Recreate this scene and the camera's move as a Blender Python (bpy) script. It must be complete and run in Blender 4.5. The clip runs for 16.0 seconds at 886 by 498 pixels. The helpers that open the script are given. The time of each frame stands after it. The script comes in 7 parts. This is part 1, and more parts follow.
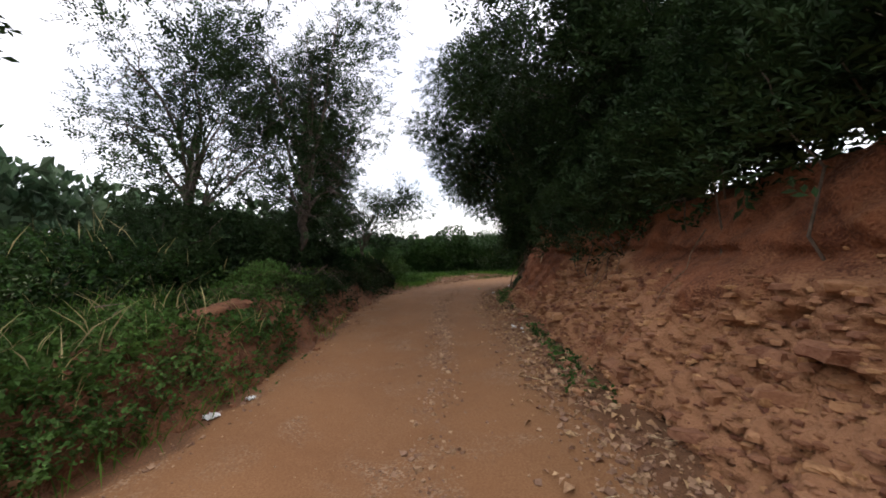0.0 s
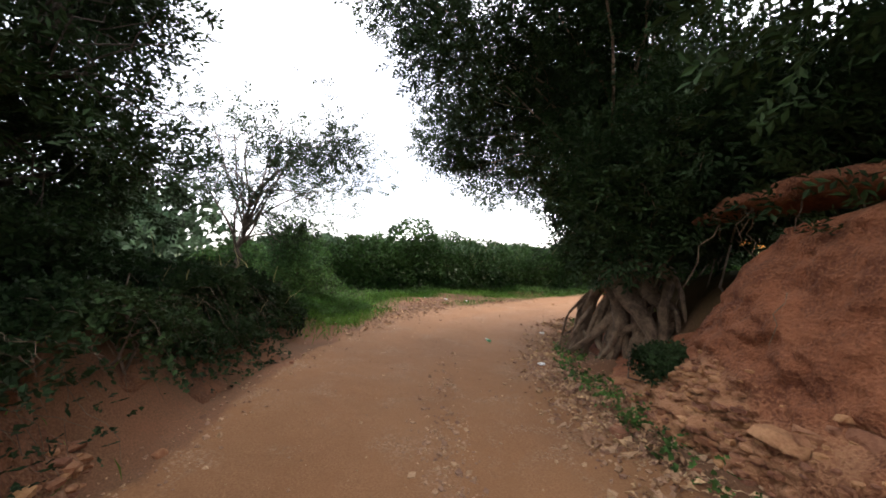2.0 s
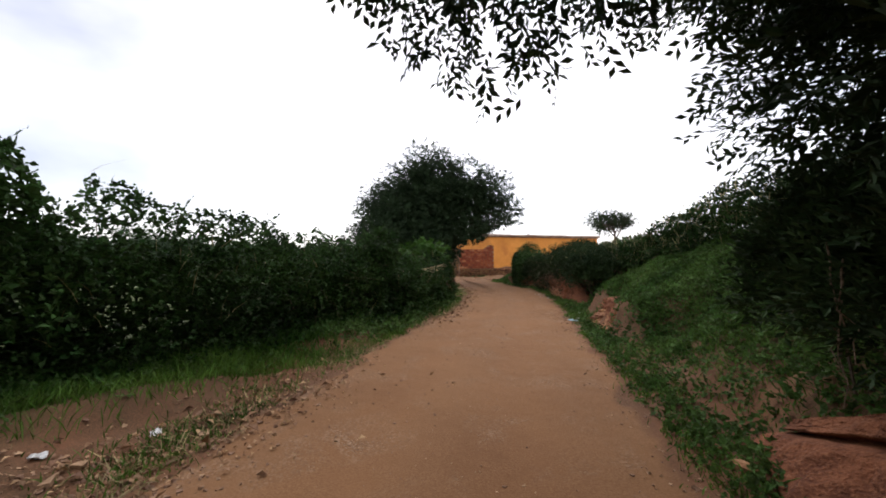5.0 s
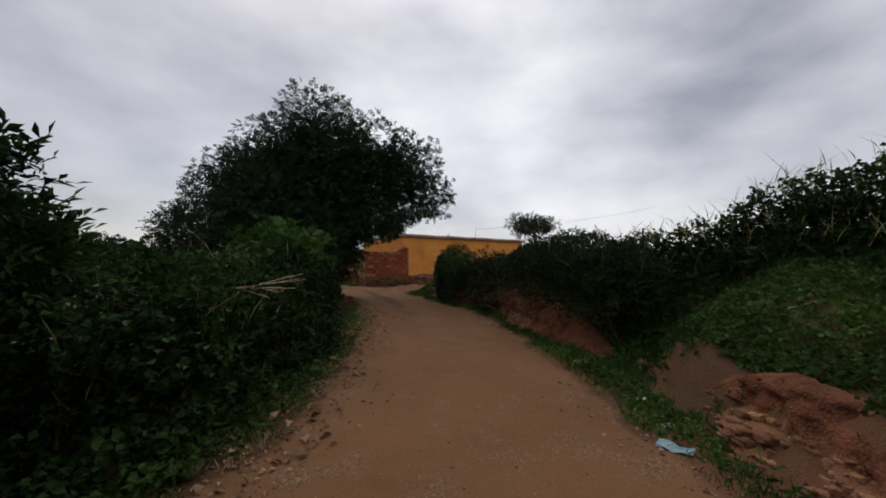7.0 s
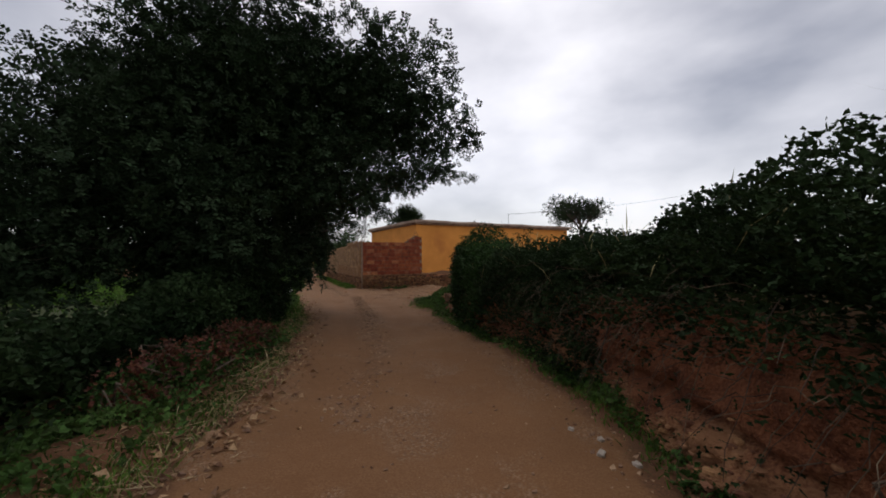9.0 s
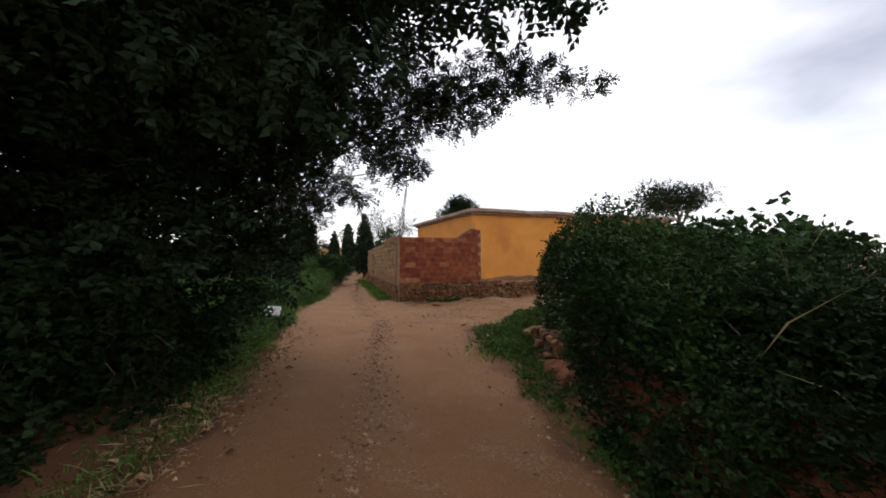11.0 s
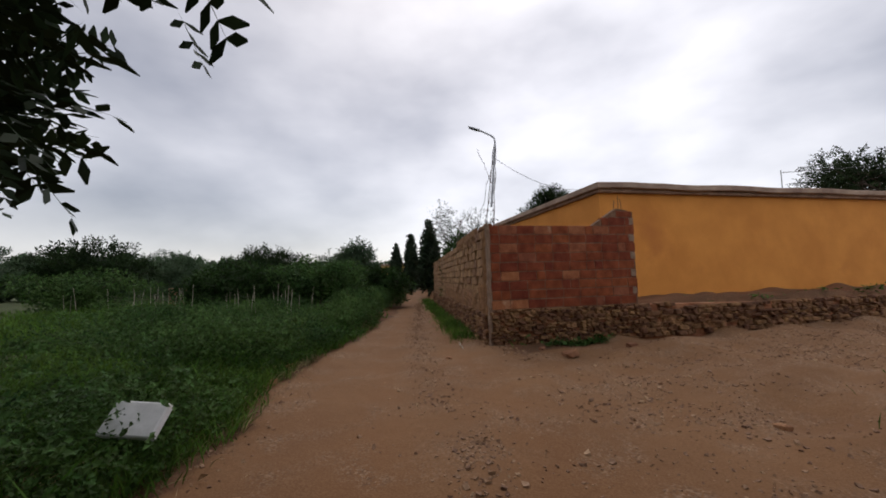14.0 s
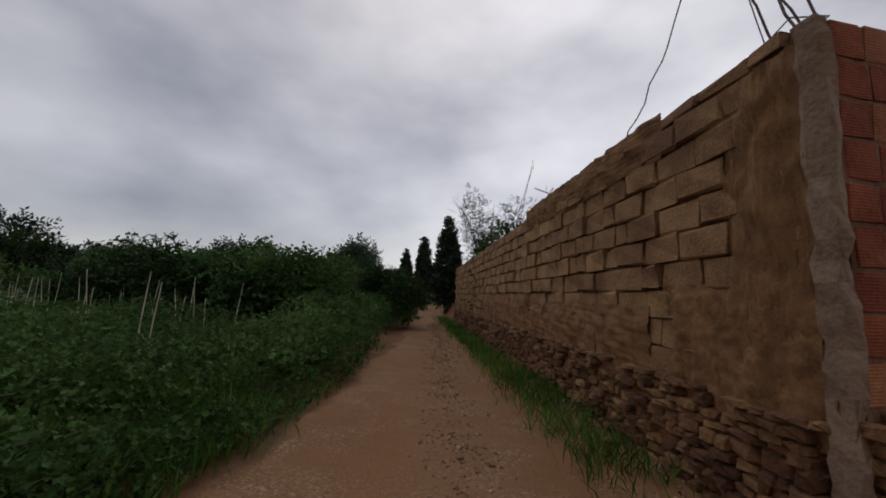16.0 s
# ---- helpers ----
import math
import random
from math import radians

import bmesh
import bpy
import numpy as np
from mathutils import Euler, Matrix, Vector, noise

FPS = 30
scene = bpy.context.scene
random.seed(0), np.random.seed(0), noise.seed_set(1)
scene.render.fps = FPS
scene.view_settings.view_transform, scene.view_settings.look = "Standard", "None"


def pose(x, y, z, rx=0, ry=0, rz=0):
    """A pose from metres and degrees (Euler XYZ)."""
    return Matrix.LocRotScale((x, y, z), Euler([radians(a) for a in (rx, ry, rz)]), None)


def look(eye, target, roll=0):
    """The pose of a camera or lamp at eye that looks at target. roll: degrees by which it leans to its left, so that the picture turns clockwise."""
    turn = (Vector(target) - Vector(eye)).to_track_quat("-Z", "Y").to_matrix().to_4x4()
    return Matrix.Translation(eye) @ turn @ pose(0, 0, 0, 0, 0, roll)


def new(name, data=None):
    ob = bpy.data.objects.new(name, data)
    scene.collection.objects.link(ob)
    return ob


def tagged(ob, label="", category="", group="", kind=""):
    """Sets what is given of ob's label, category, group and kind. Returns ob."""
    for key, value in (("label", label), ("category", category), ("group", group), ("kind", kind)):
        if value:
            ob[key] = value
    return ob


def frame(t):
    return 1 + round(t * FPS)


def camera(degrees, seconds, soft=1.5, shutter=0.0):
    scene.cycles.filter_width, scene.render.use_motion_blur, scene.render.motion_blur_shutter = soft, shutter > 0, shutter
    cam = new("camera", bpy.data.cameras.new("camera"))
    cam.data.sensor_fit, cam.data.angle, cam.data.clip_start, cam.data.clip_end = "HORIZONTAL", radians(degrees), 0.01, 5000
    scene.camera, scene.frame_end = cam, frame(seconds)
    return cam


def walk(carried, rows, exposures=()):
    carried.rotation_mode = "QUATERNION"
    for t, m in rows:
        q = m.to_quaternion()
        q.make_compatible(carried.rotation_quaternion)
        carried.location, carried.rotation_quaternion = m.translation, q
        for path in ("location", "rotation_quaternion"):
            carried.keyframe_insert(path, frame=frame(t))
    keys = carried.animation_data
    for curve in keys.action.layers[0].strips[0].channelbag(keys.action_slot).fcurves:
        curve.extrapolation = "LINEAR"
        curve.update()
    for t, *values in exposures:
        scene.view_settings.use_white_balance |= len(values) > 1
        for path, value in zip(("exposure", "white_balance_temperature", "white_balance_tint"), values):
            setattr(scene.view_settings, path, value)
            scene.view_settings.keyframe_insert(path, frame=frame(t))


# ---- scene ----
cam = camera(98.0, 16.0, 1.8)
PATH = [
    (0, (15.201, -32.900, 1.530), (13.576, -31.734, 1.540), -1.56),
    (0.5, (12.941, -31.478, 1.524), (11.351, -30.266, 1.528), -2.57),
    (1, (11.308, -30.549, 1.527), (9.754, -29.290, 1.554), -1.77),
    (1.5, (9.629, -29.517, 1.513), (8.131, -28.192, 1.549), -0.04),
    (2, (8.197, -28.594, 1.542), (6.767, -27.196, 1.583), 1.35),
    (2.5, (6.861, -27.601, 1.524), (5.532, -26.107, 1.564), 1.52),
    (3, (5.675, -26.497, 1.428), (4.457, -24.912, 1.475), 1.80),
    (3.5, (4.595, -25.557, 1.371), (3.566, -23.844, 1.459), 1.79),
    (4, (3.600, -24.300, 1.478), (2.835, -22.453, 1.532), 0.90),
    (6.5, (1.658, -16.679, 1.554), (1.734, -14.682, 1.631), -0.54),
    (7, (1.773, -14.591, 1.516), (1.918, -12.598, 1.599), 0.11),
    (7.5, (1.951, -12.552, 1.469), (2.137, -10.562, 1.546), 0.10),
    (8, (2.132, -10.705, 1.453), (2.319, -8.715, 1.518), 0.65),
    (8.5, (2.313, -9.067, 1.498), (2.438, -7.071, 1.547), 0.63),
    (9, (2.500, -7.600, 1.476), (2.500, -5.601, 1.533), -0.56),
    (11.5, (1.700, -0.560, 1.542), (1.398, 1.416, 1.606), -0.56),
    (12, (1.466, 0.395, 1.527), (1.137, 2.366, 1.602), -0.95),
    (12.5, (1.277, 1.255, 1.498), (0.903, 3.217, 1.594), -1.24),
    (13, (0.892, 2.272, 1.494), (0.448, 4.219, 1.604), -1.20),
    (13.5, (0.409, 3.426, 1.469), (-0.119, 5.351, 1.603), -1.35),
    (14, (-0.211, 4.567, 1.385), (-0.810, 6.469, 1.539), -1.63),
    (14.5, (-0.849, 6.001, 1.519), (-1.504, 7.886, 1.662), -2.11),
    (15, (-1.250, 7.566, 1.518), (-1.919, 9.446, 1.653), -2.45),
    (15.5, (-1.824, 8.995, 1.389), (-2.457, 10.884, 1.557), -0.14),
    (16, (-2.775, 10.250, 1.135), (-3.423, 12.126, 1.376), 1.55),
]
EXPOSURES = [(t, stops, 6500, 14) for t, stops in ((0.0, 1.3), (1.0, 1.85), (2.0, 2.25), (3.5, 2.15), (4.2, 1.95), (5.3, 0.45), (6.3, -0.3), (9.0, -0.1), (10.3, 0.4), (11.3, 0.55), (13.0, 0.55), (14.0, -0.05), (14.6, -0.32), (16.0, -0.52))]
SKY = 0.92
DIRT, DIRT_DARK, DIRT_LIGHT = (0.230, 0.112, 0.048), (0.160, 0.073, 0.030), (0.285, 0.153, 0.073)
walk(cam, [(t, look(eye, target, roll)) for t, eye, target, roll in PATH], EXPOSURES)

# ---- light ----
SUN_UP, SUN_TURN = radians(52), radians(-25)
world = bpy.data.worlds.new("overcast_sky")
scene.world = world
world.use_nodes = True
wn, wl = world.node_tree.nodes, world.node_tree.links
wn.clear()


def wnode(kind, **values):
    n = wn.new(kind)
    for key, value in values.items():
        n.inputs[key].default_value = value
    return n


sky = wn.new("ShaderNodeTexSky")
sky.sky_type, sky.sun_disc = "NISHITA", False
sky.sun_elevation, sky.sun_rotation = SUN_UP, SUN_TURN
w_coord = wn.new("ShaderNodeTexCoord")
w_map = wnode("ShaderNodeMapping", Scale=(1.0, 1.0, 2.0))
w_big = wnode("ShaderNodeTexNoise", Scale=2.3, Detail=5.0, Roughness=0.46, Distortion=0.0)
w_ramp = wn.new("ShaderNodeValToRGB")
w_ramp.color_ramp.elements[0].position, w_ramp.color_ramp.elements[0].color = 0.24, (0.34, 0.345, 0.37, 1)
w_ramp.color_ramp.elements[1].position, w_ramp.color_ramp.elements[1].color = 0.66, (1.08, 1.07, 1.06, 1)
w_mix = wn.new("ShaderNodeMix")
w_mix.data_type, w_mix.blend_type = "RGBA", "ADD"
w_mix.inputs["Factor"].default_value = 0.035
w_back = wnode("ShaderNodeBackground", Strength=SKY)
w_out = wn.new("ShaderNodeOutputWorld")
wl.new(w_coord.outputs["Generated"], w_map.inputs["Vector"])
wl.new(w_map.outputs[0], w_big.inputs["Vector"])
wl.new(w_big.outputs[0], w_ramp.inputs[0])
w_split = wn.new("ShaderNodeSeparateXYZ")
w_west = wnode("ShaderNodeMapRange")
w_west.interpolation_type = "SMOOTHSTEP"
for key, value in (("From Min", -0.95), ("From Max", 0.25), ("To Min", 0.66), ("To Max", 1.03)):
    w_west.inputs[key].default_value = value
w_shade = wn.new("ShaderNodeMix")
w_shade.data_type, w_shade.blend_type = "RGBA", "MULTIPLY"
w_shade.inputs["Factor"].default_value = 1.0
wl.new(w_coord.outputs["Generated"], w_split.inputs[0])
wl.new(w_split.outputs["X"], w_west.inputs["Value"])
wl.new(w_ramp.outputs[0], w_shade.inputs["A"])
wl.new(w_west.outputs[0], w_shade.inputs["B"])
wl.new(w_shade.outputs["Result"], w_mix.inputs["A"])
wl.new(sky.outputs[0], w_mix.inputs["B"])
wl.new(w_mix.outputs["Result"], w_back.inputs["Color"])
wl.new(w_back.outputs[0], w_out.inputs[0])

sun = new("sun", bpy.data.lights.new("sun", "SUN"))
sun.data.energy, sun.data.angle, sun.data.color = 0.5, radians(25), (1.0, 0.96, 0.9)
sun.matrix_world = look((20 * math.sin(SUN_TURN), 20 * math.cos(SUN_TURN), 25), (0, 0, 0))


# ---- materials ----
def material(name, dark, light, scale=6.0, fine=60.0, rough=0.9, bump=0.4, spread=0.3, translucent=0.0, metal=0.0,
             stain=None, stain_scale=1.2, stain_from=0.55, mask="", island=0.0, each=0.0, spec=0.3, size=0.02, ribs=0.0):
    """Two scales of variation between two colours, an optional stain, fine relief, and a shift per island or per object."""
    m = bpy.data.materials.new(name)
    m.use_nodes = True
    ns, ls = m.node_tree.nodes, m.node_tree.links
    b = ns["Principled BSDF"]
    b.inputs["Roughness"].default_value, b.inputs["Metallic"].default_value = rough, metal
    b.inputs["Specular IOR Level"].default_value = spec
    geo = ns.new("ShaderNodeNewGeometry")

    def noisy(s, detail):
        n = ns.new("ShaderNodeTexNoise")
        n.inputs["Scale"].default_value, n.inputs["Detail"].default_value = s, detail
        ls.new(geo.outputs["Position"], n.inputs["Vector"])
        return n

    big, small = noisy(scale, 5.0), noisy(fine, 4.0)
    blend = ns.new("ShaderNodeMath")
    blend.operation = "MULTIPLY_ADD"
    blend.inputs[1].default_value = spread
    ls.new(small.outputs[0], blend.inputs[0])
    ls.new(big.outputs[0], blend.inputs[2])
    ramp = ns.new("ShaderNodeValToRGB")
    e = ramp.color_ramp.elements
    e[0].position, e[0].color = 0.35 + spread * 0.4, (*dark, 1)
    e[1].position, e[1].color = 0.65 + spread * 0.6, (*light, 1)
    ls.new(blend.outputs[0], ramp.inputs[0])
    colour = ramp.outputs[0]
    if stain:
        patch, edge, mix = noisy(stain_scale, 6.0), ns.new("ShaderNodeValToRGB"), ns.new("ShaderNodeMix")
        edge.color_ramp.elements[0].position, edge.color_ramp.elements[1].position = stain_from, stain_from + 0.14
        ls.new(patch.outputs[0], edge.inputs[0])
        if mask:
            worn, both = ns.new("ShaderNodeAttribute"), ns.new("ShaderNodeMath")
            worn.attribute_name, both.operation, both.use_clamp = mask, "MULTIPLY_ADD", True
            ls.new(worn.outputs["Fac"], both.inputs[0])
            both.inputs[1].default_value = 1.0
            ls.new(small.outputs[0], both.inputs[2])
            edge.color_ramp.elements[0].position, edge.color_ramp.elements[1].position = 0.55, 1.35
            ls.new(both.outputs[0], edge.inputs[0])
        mix.data_type = "RGBA"
        ls.new(edge.outputs[0], mix.inputs["Factor"])
        ls.new(colour, mix.inputs["A"])
        mix.inputs["B"].default_value = (*stain, 1)
        colour = mix.outputs["Result"]
    if island or each:
        source = geo.outputs["Random Per Island"] if island else ns.new("ShaderNodeObjectInfo").outputs["Random"]
        reach = island or each
        rng, hsv = ns.new("ShaderNodeMapRange"), ns.new("ShaderNodeHueSaturation")
        rng.inputs["To Min"].default_value, rng.inputs["To Max"].default_value = 1 - reach, 1 + reach
        ls.new(source, rng.inputs["Value"])
        ls.new(rng.outputs[0], hsv.inputs["Value"])
        hue = ns.new("ShaderNodeMapRange")
        hue.inputs["To Min"].default_value, hue.inputs["To Max"].default_value = 0.5 - 0.03 * reach, 0.5 + 0.03 * reach
        ls.new(source, hue.inputs["Value"])
        ls.new(hue.outputs[0], hsv.inputs["Hue"])
        ls.new(colour, hsv.inputs["Color"])
        colour = hsv.outputs[0]
    ls.new(colour, b.inputs["Base Color"])
    if bump:
        bp = ns.new("ShaderNodeBump")
        bp.inputs["Strength"].default_value, bp.inputs["Distance"].default_value = bump, size
        ls.new(blend.outputs[0], bp.inputs["Height"])
        ls.new(bp.outputs[0], b.inputs["Normal"])
        if ribs:
            wave, rb = ns.new("ShaderNodeTexWave"), ns.new("ShaderNodeBump")
            wave.bands_direction = "Z"
            wave.inputs["Scale"].default_value, wave.inputs["Distortion"].default_value = ribs, 0.6
            ls.new(geo.outputs["Position"], wave.inputs["Vector"])
            rb.inputs["Strength"].default_value, rb.inputs["Distance"].default_value = 0.5, 0.003
            ls.new(wave.outputs["Fac"], rb.inputs["Height"])
            ls.new(bp.outputs[0], rb.inputs["Normal"])
            ls.new(rb.outputs[0], b.inputs["Normal"])
    if translucent:
        tr, add = ns.new("ShaderNodeBsdfTranslucent"), ns.new("ShaderNodeMixShader")
        add.inputs[0].default_value = translucent
        ls.new(colour, tr.inputs["Color"])
        ls.new(b.outputs[0], add.inputs[1])
        ls.new(tr.outputs[0], add.inputs[2])
        ls.new(add.outputs[0], ns["Material Output"].inputs["Surface"])
    return m


M_EARTH = material("red_earth", (0.20, 0.075, 0.035), (0.40, 0.18, 0.09), 2.2, 28, 0.95, 0.8, 0.5, stain=(0.36, 0.22, 0.12), stain_scale=0.9, size=0.05)
M_BANK = material("bank_earth", (0.095, 0.031, 0.014), (0.235, 0.088, 0.040), 4.0, 45, 0.95, 1.0, 0.7, stain=(0.30, 0.145, 0.072), mask="rock", size=0.04)
M_BANKL = material("brown_bank_earth", (0.075, 0.030, 0.015), (0.185, 0.082, 0.040), 4.0, 45, 0.95, 1.0, 0.7, stain=(0.27, 0.15, 0.08), mask="rock", size=0.04)
M_ROCK = material("red_rock", (0.18, 0.075, 0.036), (0.345, 0.175, 0.090), 3.5, 40, 0.9, 0.8, 0.5, each=0.25, size=0.03)
M_ROCK_BITS = material("rock_bits", (0.155, 0.062, 0.028), (0.36, 0.185, 0.095), 3.5, 40, 0.9, 0.8, 0.5, island=0.4, size=0.03)
M_GRAVEL = material("gravel", (0.18, 0.100, 0.056), (0.36, 0.225, 0.14), 4, 50, 0.9, 0.3, 0.5, island=0.35)
M_PALESTONE = material("pale_stone", (0.30, 0.25, 0.20), (0.48, 0.42, 0.35), 8, 50, 0.9, 0.5, 0.5)
M_LITTER = material("dead_leaves", (0.16, 0.08, 0.04), (0.42, 0.26, 0.15), 4, 50, 0.9, 0.2, 0.5, island=0.5)
M_BARK = material("bark", (0.035, 0.026, 0.020), (0.11, 0.085, 0.065), 9, 60, 0.95, 0.9, 0.6, size=0.03)
M_ROOT = material("root_bark", (0.060, 0.038, 0.023), (0.21, 0.142, 0.088), 9, 55, 0.9, 1.0, 0.6, size=0.04)
M_VINE = material("dead_vine", (0.045, 0.03, 0.02), (0.15, 0.105, 0.07), 12, 80, 0.9, 0.2, island=0.4)
M_TWIG = material("twig", (0.06, 0.045, 0.03), (0.16, 0.12, 0.09), 12, 80, 0.9, 0.2)
M_DRY = material("dry_stalk", (0.36, 0.27, 0.14), (0.60, 0.50, 0.32), 10, 70, 0.8, 0.2, island=0.25)
M_LEAF = material("dark_leaf", (0.010, 0.021, 0.008), (0.034, 0.058, 0.020), 1.2, 20, 0.6, 0.0, 0.3, 0.10, island=0.4, spec=0.08)
M_CAROB = material("leathery_leaf", (0.012, 0.023, 0.010), (0.036, 0.058, 0.026), 1.5, 20, 0.6, 0.0, 0.3, 0.08, island=0.4, spec=0.08)
M_BRAMBLE = material("bramble_leaf", (0.011, 0.027, 0.007), (0.046, 0.088, 0.022), 1.0, 20, 0.55, 0.0, 0.3, 0.14, island=0.6, spec=0.1)
M_FIG = material("fig_leaf", (0.024, 0.060, 0.010), (0.068, 0.135, 0.026), 1.0, 20, 0.55, 0.0, 0.3, 0.3, island=0.45, spec=0.12)
M_GRASS = material("grass", (0.036, 0.086, 0.011), (0.115, 0.205, 0.030), 0.8, 12, 0.6, 0.0, 0.3, 0.3, island=0.5, spec=0.15)
M_WEED = material("weed_leaf", (0.026, 0.062, 0.013), (0.090, 0.155, 0.036), 0.8, 12, 0.6, 0.0, 0.3, 0.3, island=0.55, spec=0.15)
M_DRYGRASS = material("dry_grass", (0.16, 0.14, 0.06), (0.38, 0.31, 0.15), 1.5, 20, 0.8, 0.0, 0.3, 0.2, island=0.4)
M_REDLEAF = material("reddish_leaf", (0.045, 0.018, 0.010), (0.17, 0.055, 0.028), 1.5, 20, 0.6, 0.0, 0.3, 0.2, island=0.4)
M_CYPRESS = material("cypress_leaf", (0.012, 0.024, 0.012), (0.03, 0.05, 0.022), 2, 20, 0.7, 0.0, 0.3, 0.05, island=0.4)
M_FIELD = material("field_bush_leaf", (0.030, 0.068, 0.020), (0.095, 0.165, 0.045), 0.9, 14, 0.65, 0.0, 0.3, 0.25, island=0.5, spec=0.12)
M_FAR = material("far_leaf", (0.03, 0.06, 0.03), (0.08, 0.12, 0.06), 0.5, 8, 0.7, 0.0, 0.3, 0.2, island=0.4)
M_BLOCK = material("clay_block", (0.145, 0.030, 0.011), (0.262, 0.066, 0.025), 5, 45, 0.9, 0.5, 0.5, each=0.2, stain=(0.42, 0.24, 0.15), stain_from=0.66, stain_scale=2.2, ribs=22.0)
M_BLOCKPALE = material("pale_clay_block", (0.20, 0.060, 0.026), (0.36, 0.135, 0.062), 5, 45, 0.9, 0.5, 0.5, each=0.25, stain=(0.46, 0.29, 0.19), stain_from=0.6, stain_scale=3.0, ribs=22.0)
M_GREYBLOCK = material("concrete_block", (0.190, 0.102, 0.047), (0.37, 0.215, 0.106), 4, 45, 0.95, 0.8, 0.6, each=0.15, stain=(0.19, 0.095, 0.05), stain_from=0.58)
M_MUD = material("mud_render", (0.140, 0.068, 0.029), (0.30, 0.158, 0.070), 7, 55, 0.95, 0.5, 0.4, stain=(0.24, 0.12, 0.065), stain_from=0.55)
M_MORTAR = material("mortar", (0.102, 0.050, 0.028), (0.218, 0.125, 0.076), 5, 50, 0.95, 0.8, 0.5)
M_CONCRETE = material("rough_concrete", (0.174, 0.112, 0.076), (0.319, 0.224, 0.157), 3, 40, 0.95, 0.8, 0.6, stain=(0.20, 0.12, 0.07), stain_from=0.6)
M_STONE = material("field_stone", (0.085, 0.038, 0.017), (0.255, 0.13, 0.062), 5, 40, 0.9, 0.9, 0.5, each=0.4, size=0.03)
M_STONES = material("field_stones", (0.085, 0.038, 0.017), (0.255, 0.13, 0.062), 4, 40, 0.9, 0.8, 0.5, island=0.35, size=0.03)
M_YELLOW = material("ochre_plaster", (0.60, 0.235, 0.046), (0.72, 0.30, 0.062), 1.2, 30, 0.85, 0.3, 0.3, stain=(0.52, 0.19, 0.042), stain_from=0.62, stain_scale=0.5)
M_EAVE = material("eave_concrete", (0.20, 0.12, 0.08), (0.40, 0.27, 0.19), 3, 30, 0.9, 0.5, 0.4)
M_ROOF = material("roof_slab", (0.24, 0.16, 0.12), (0.42, 0.31, 0.23), 2, 30, 0.9, 0.5, 0.4)
M_STEEL = material("galvanised_steel", (0.20, 0.21, 0.22), (0.34, 0.35, 0.36), 6, 60, 0.5, 0.1, 0.3, metal=0.6)
M_RUST = material("rusty_bar", (0.05, 0.035, 0.03), (0.13, 0.08, 0.06), 12, 80, 0.8, 0.3)
M_WIRE = material("dark_wire", (0.03, 0.03, 0.03), (0.06, 0.06, 0.06), 12, 80, 0.7, 0.0)
M_WHITE = material("dirty_white", (0.60, 0.60, 0.58), (0.80, 0.80, 0.78), 6, 40, 0.6, 0.1, 0.3)
M_STAKE = material("weathered_stake", (0.30, 0.26, 0.20), (0.52, 0.47, 0.38), 8, 60, 0.9, 0.3)
M_BLUE = material("blue_plastic", (0.20, 0.34, 0.40), (0.36, 0.52, 0.56), 6, 40, 0.4, 0.1)
M_GREENP = material("green_plastic", (0.03, 0.16, 0.06), (0.08, 0.32, 0.14), 6, 40, 0.3, 0.1)
M_OCHREFAR = material("far_ochre", (0.50, 0.30, 0.08), (0.64, 0.42, 0.14), 1, 20, 0.9, 0.1)
M_PANE = material("dark_pane", (0.02, 0.02, 0.025), (0.03, 0.03, 0.035), 2, 20, 0.15, 0.0, spec=0.5)
M_REDWALL = material("far_red_wall", (0.30, 0.12, 0.07), (0.44, 0.22, 0.13), 1, 20, 0.9, 0.2)


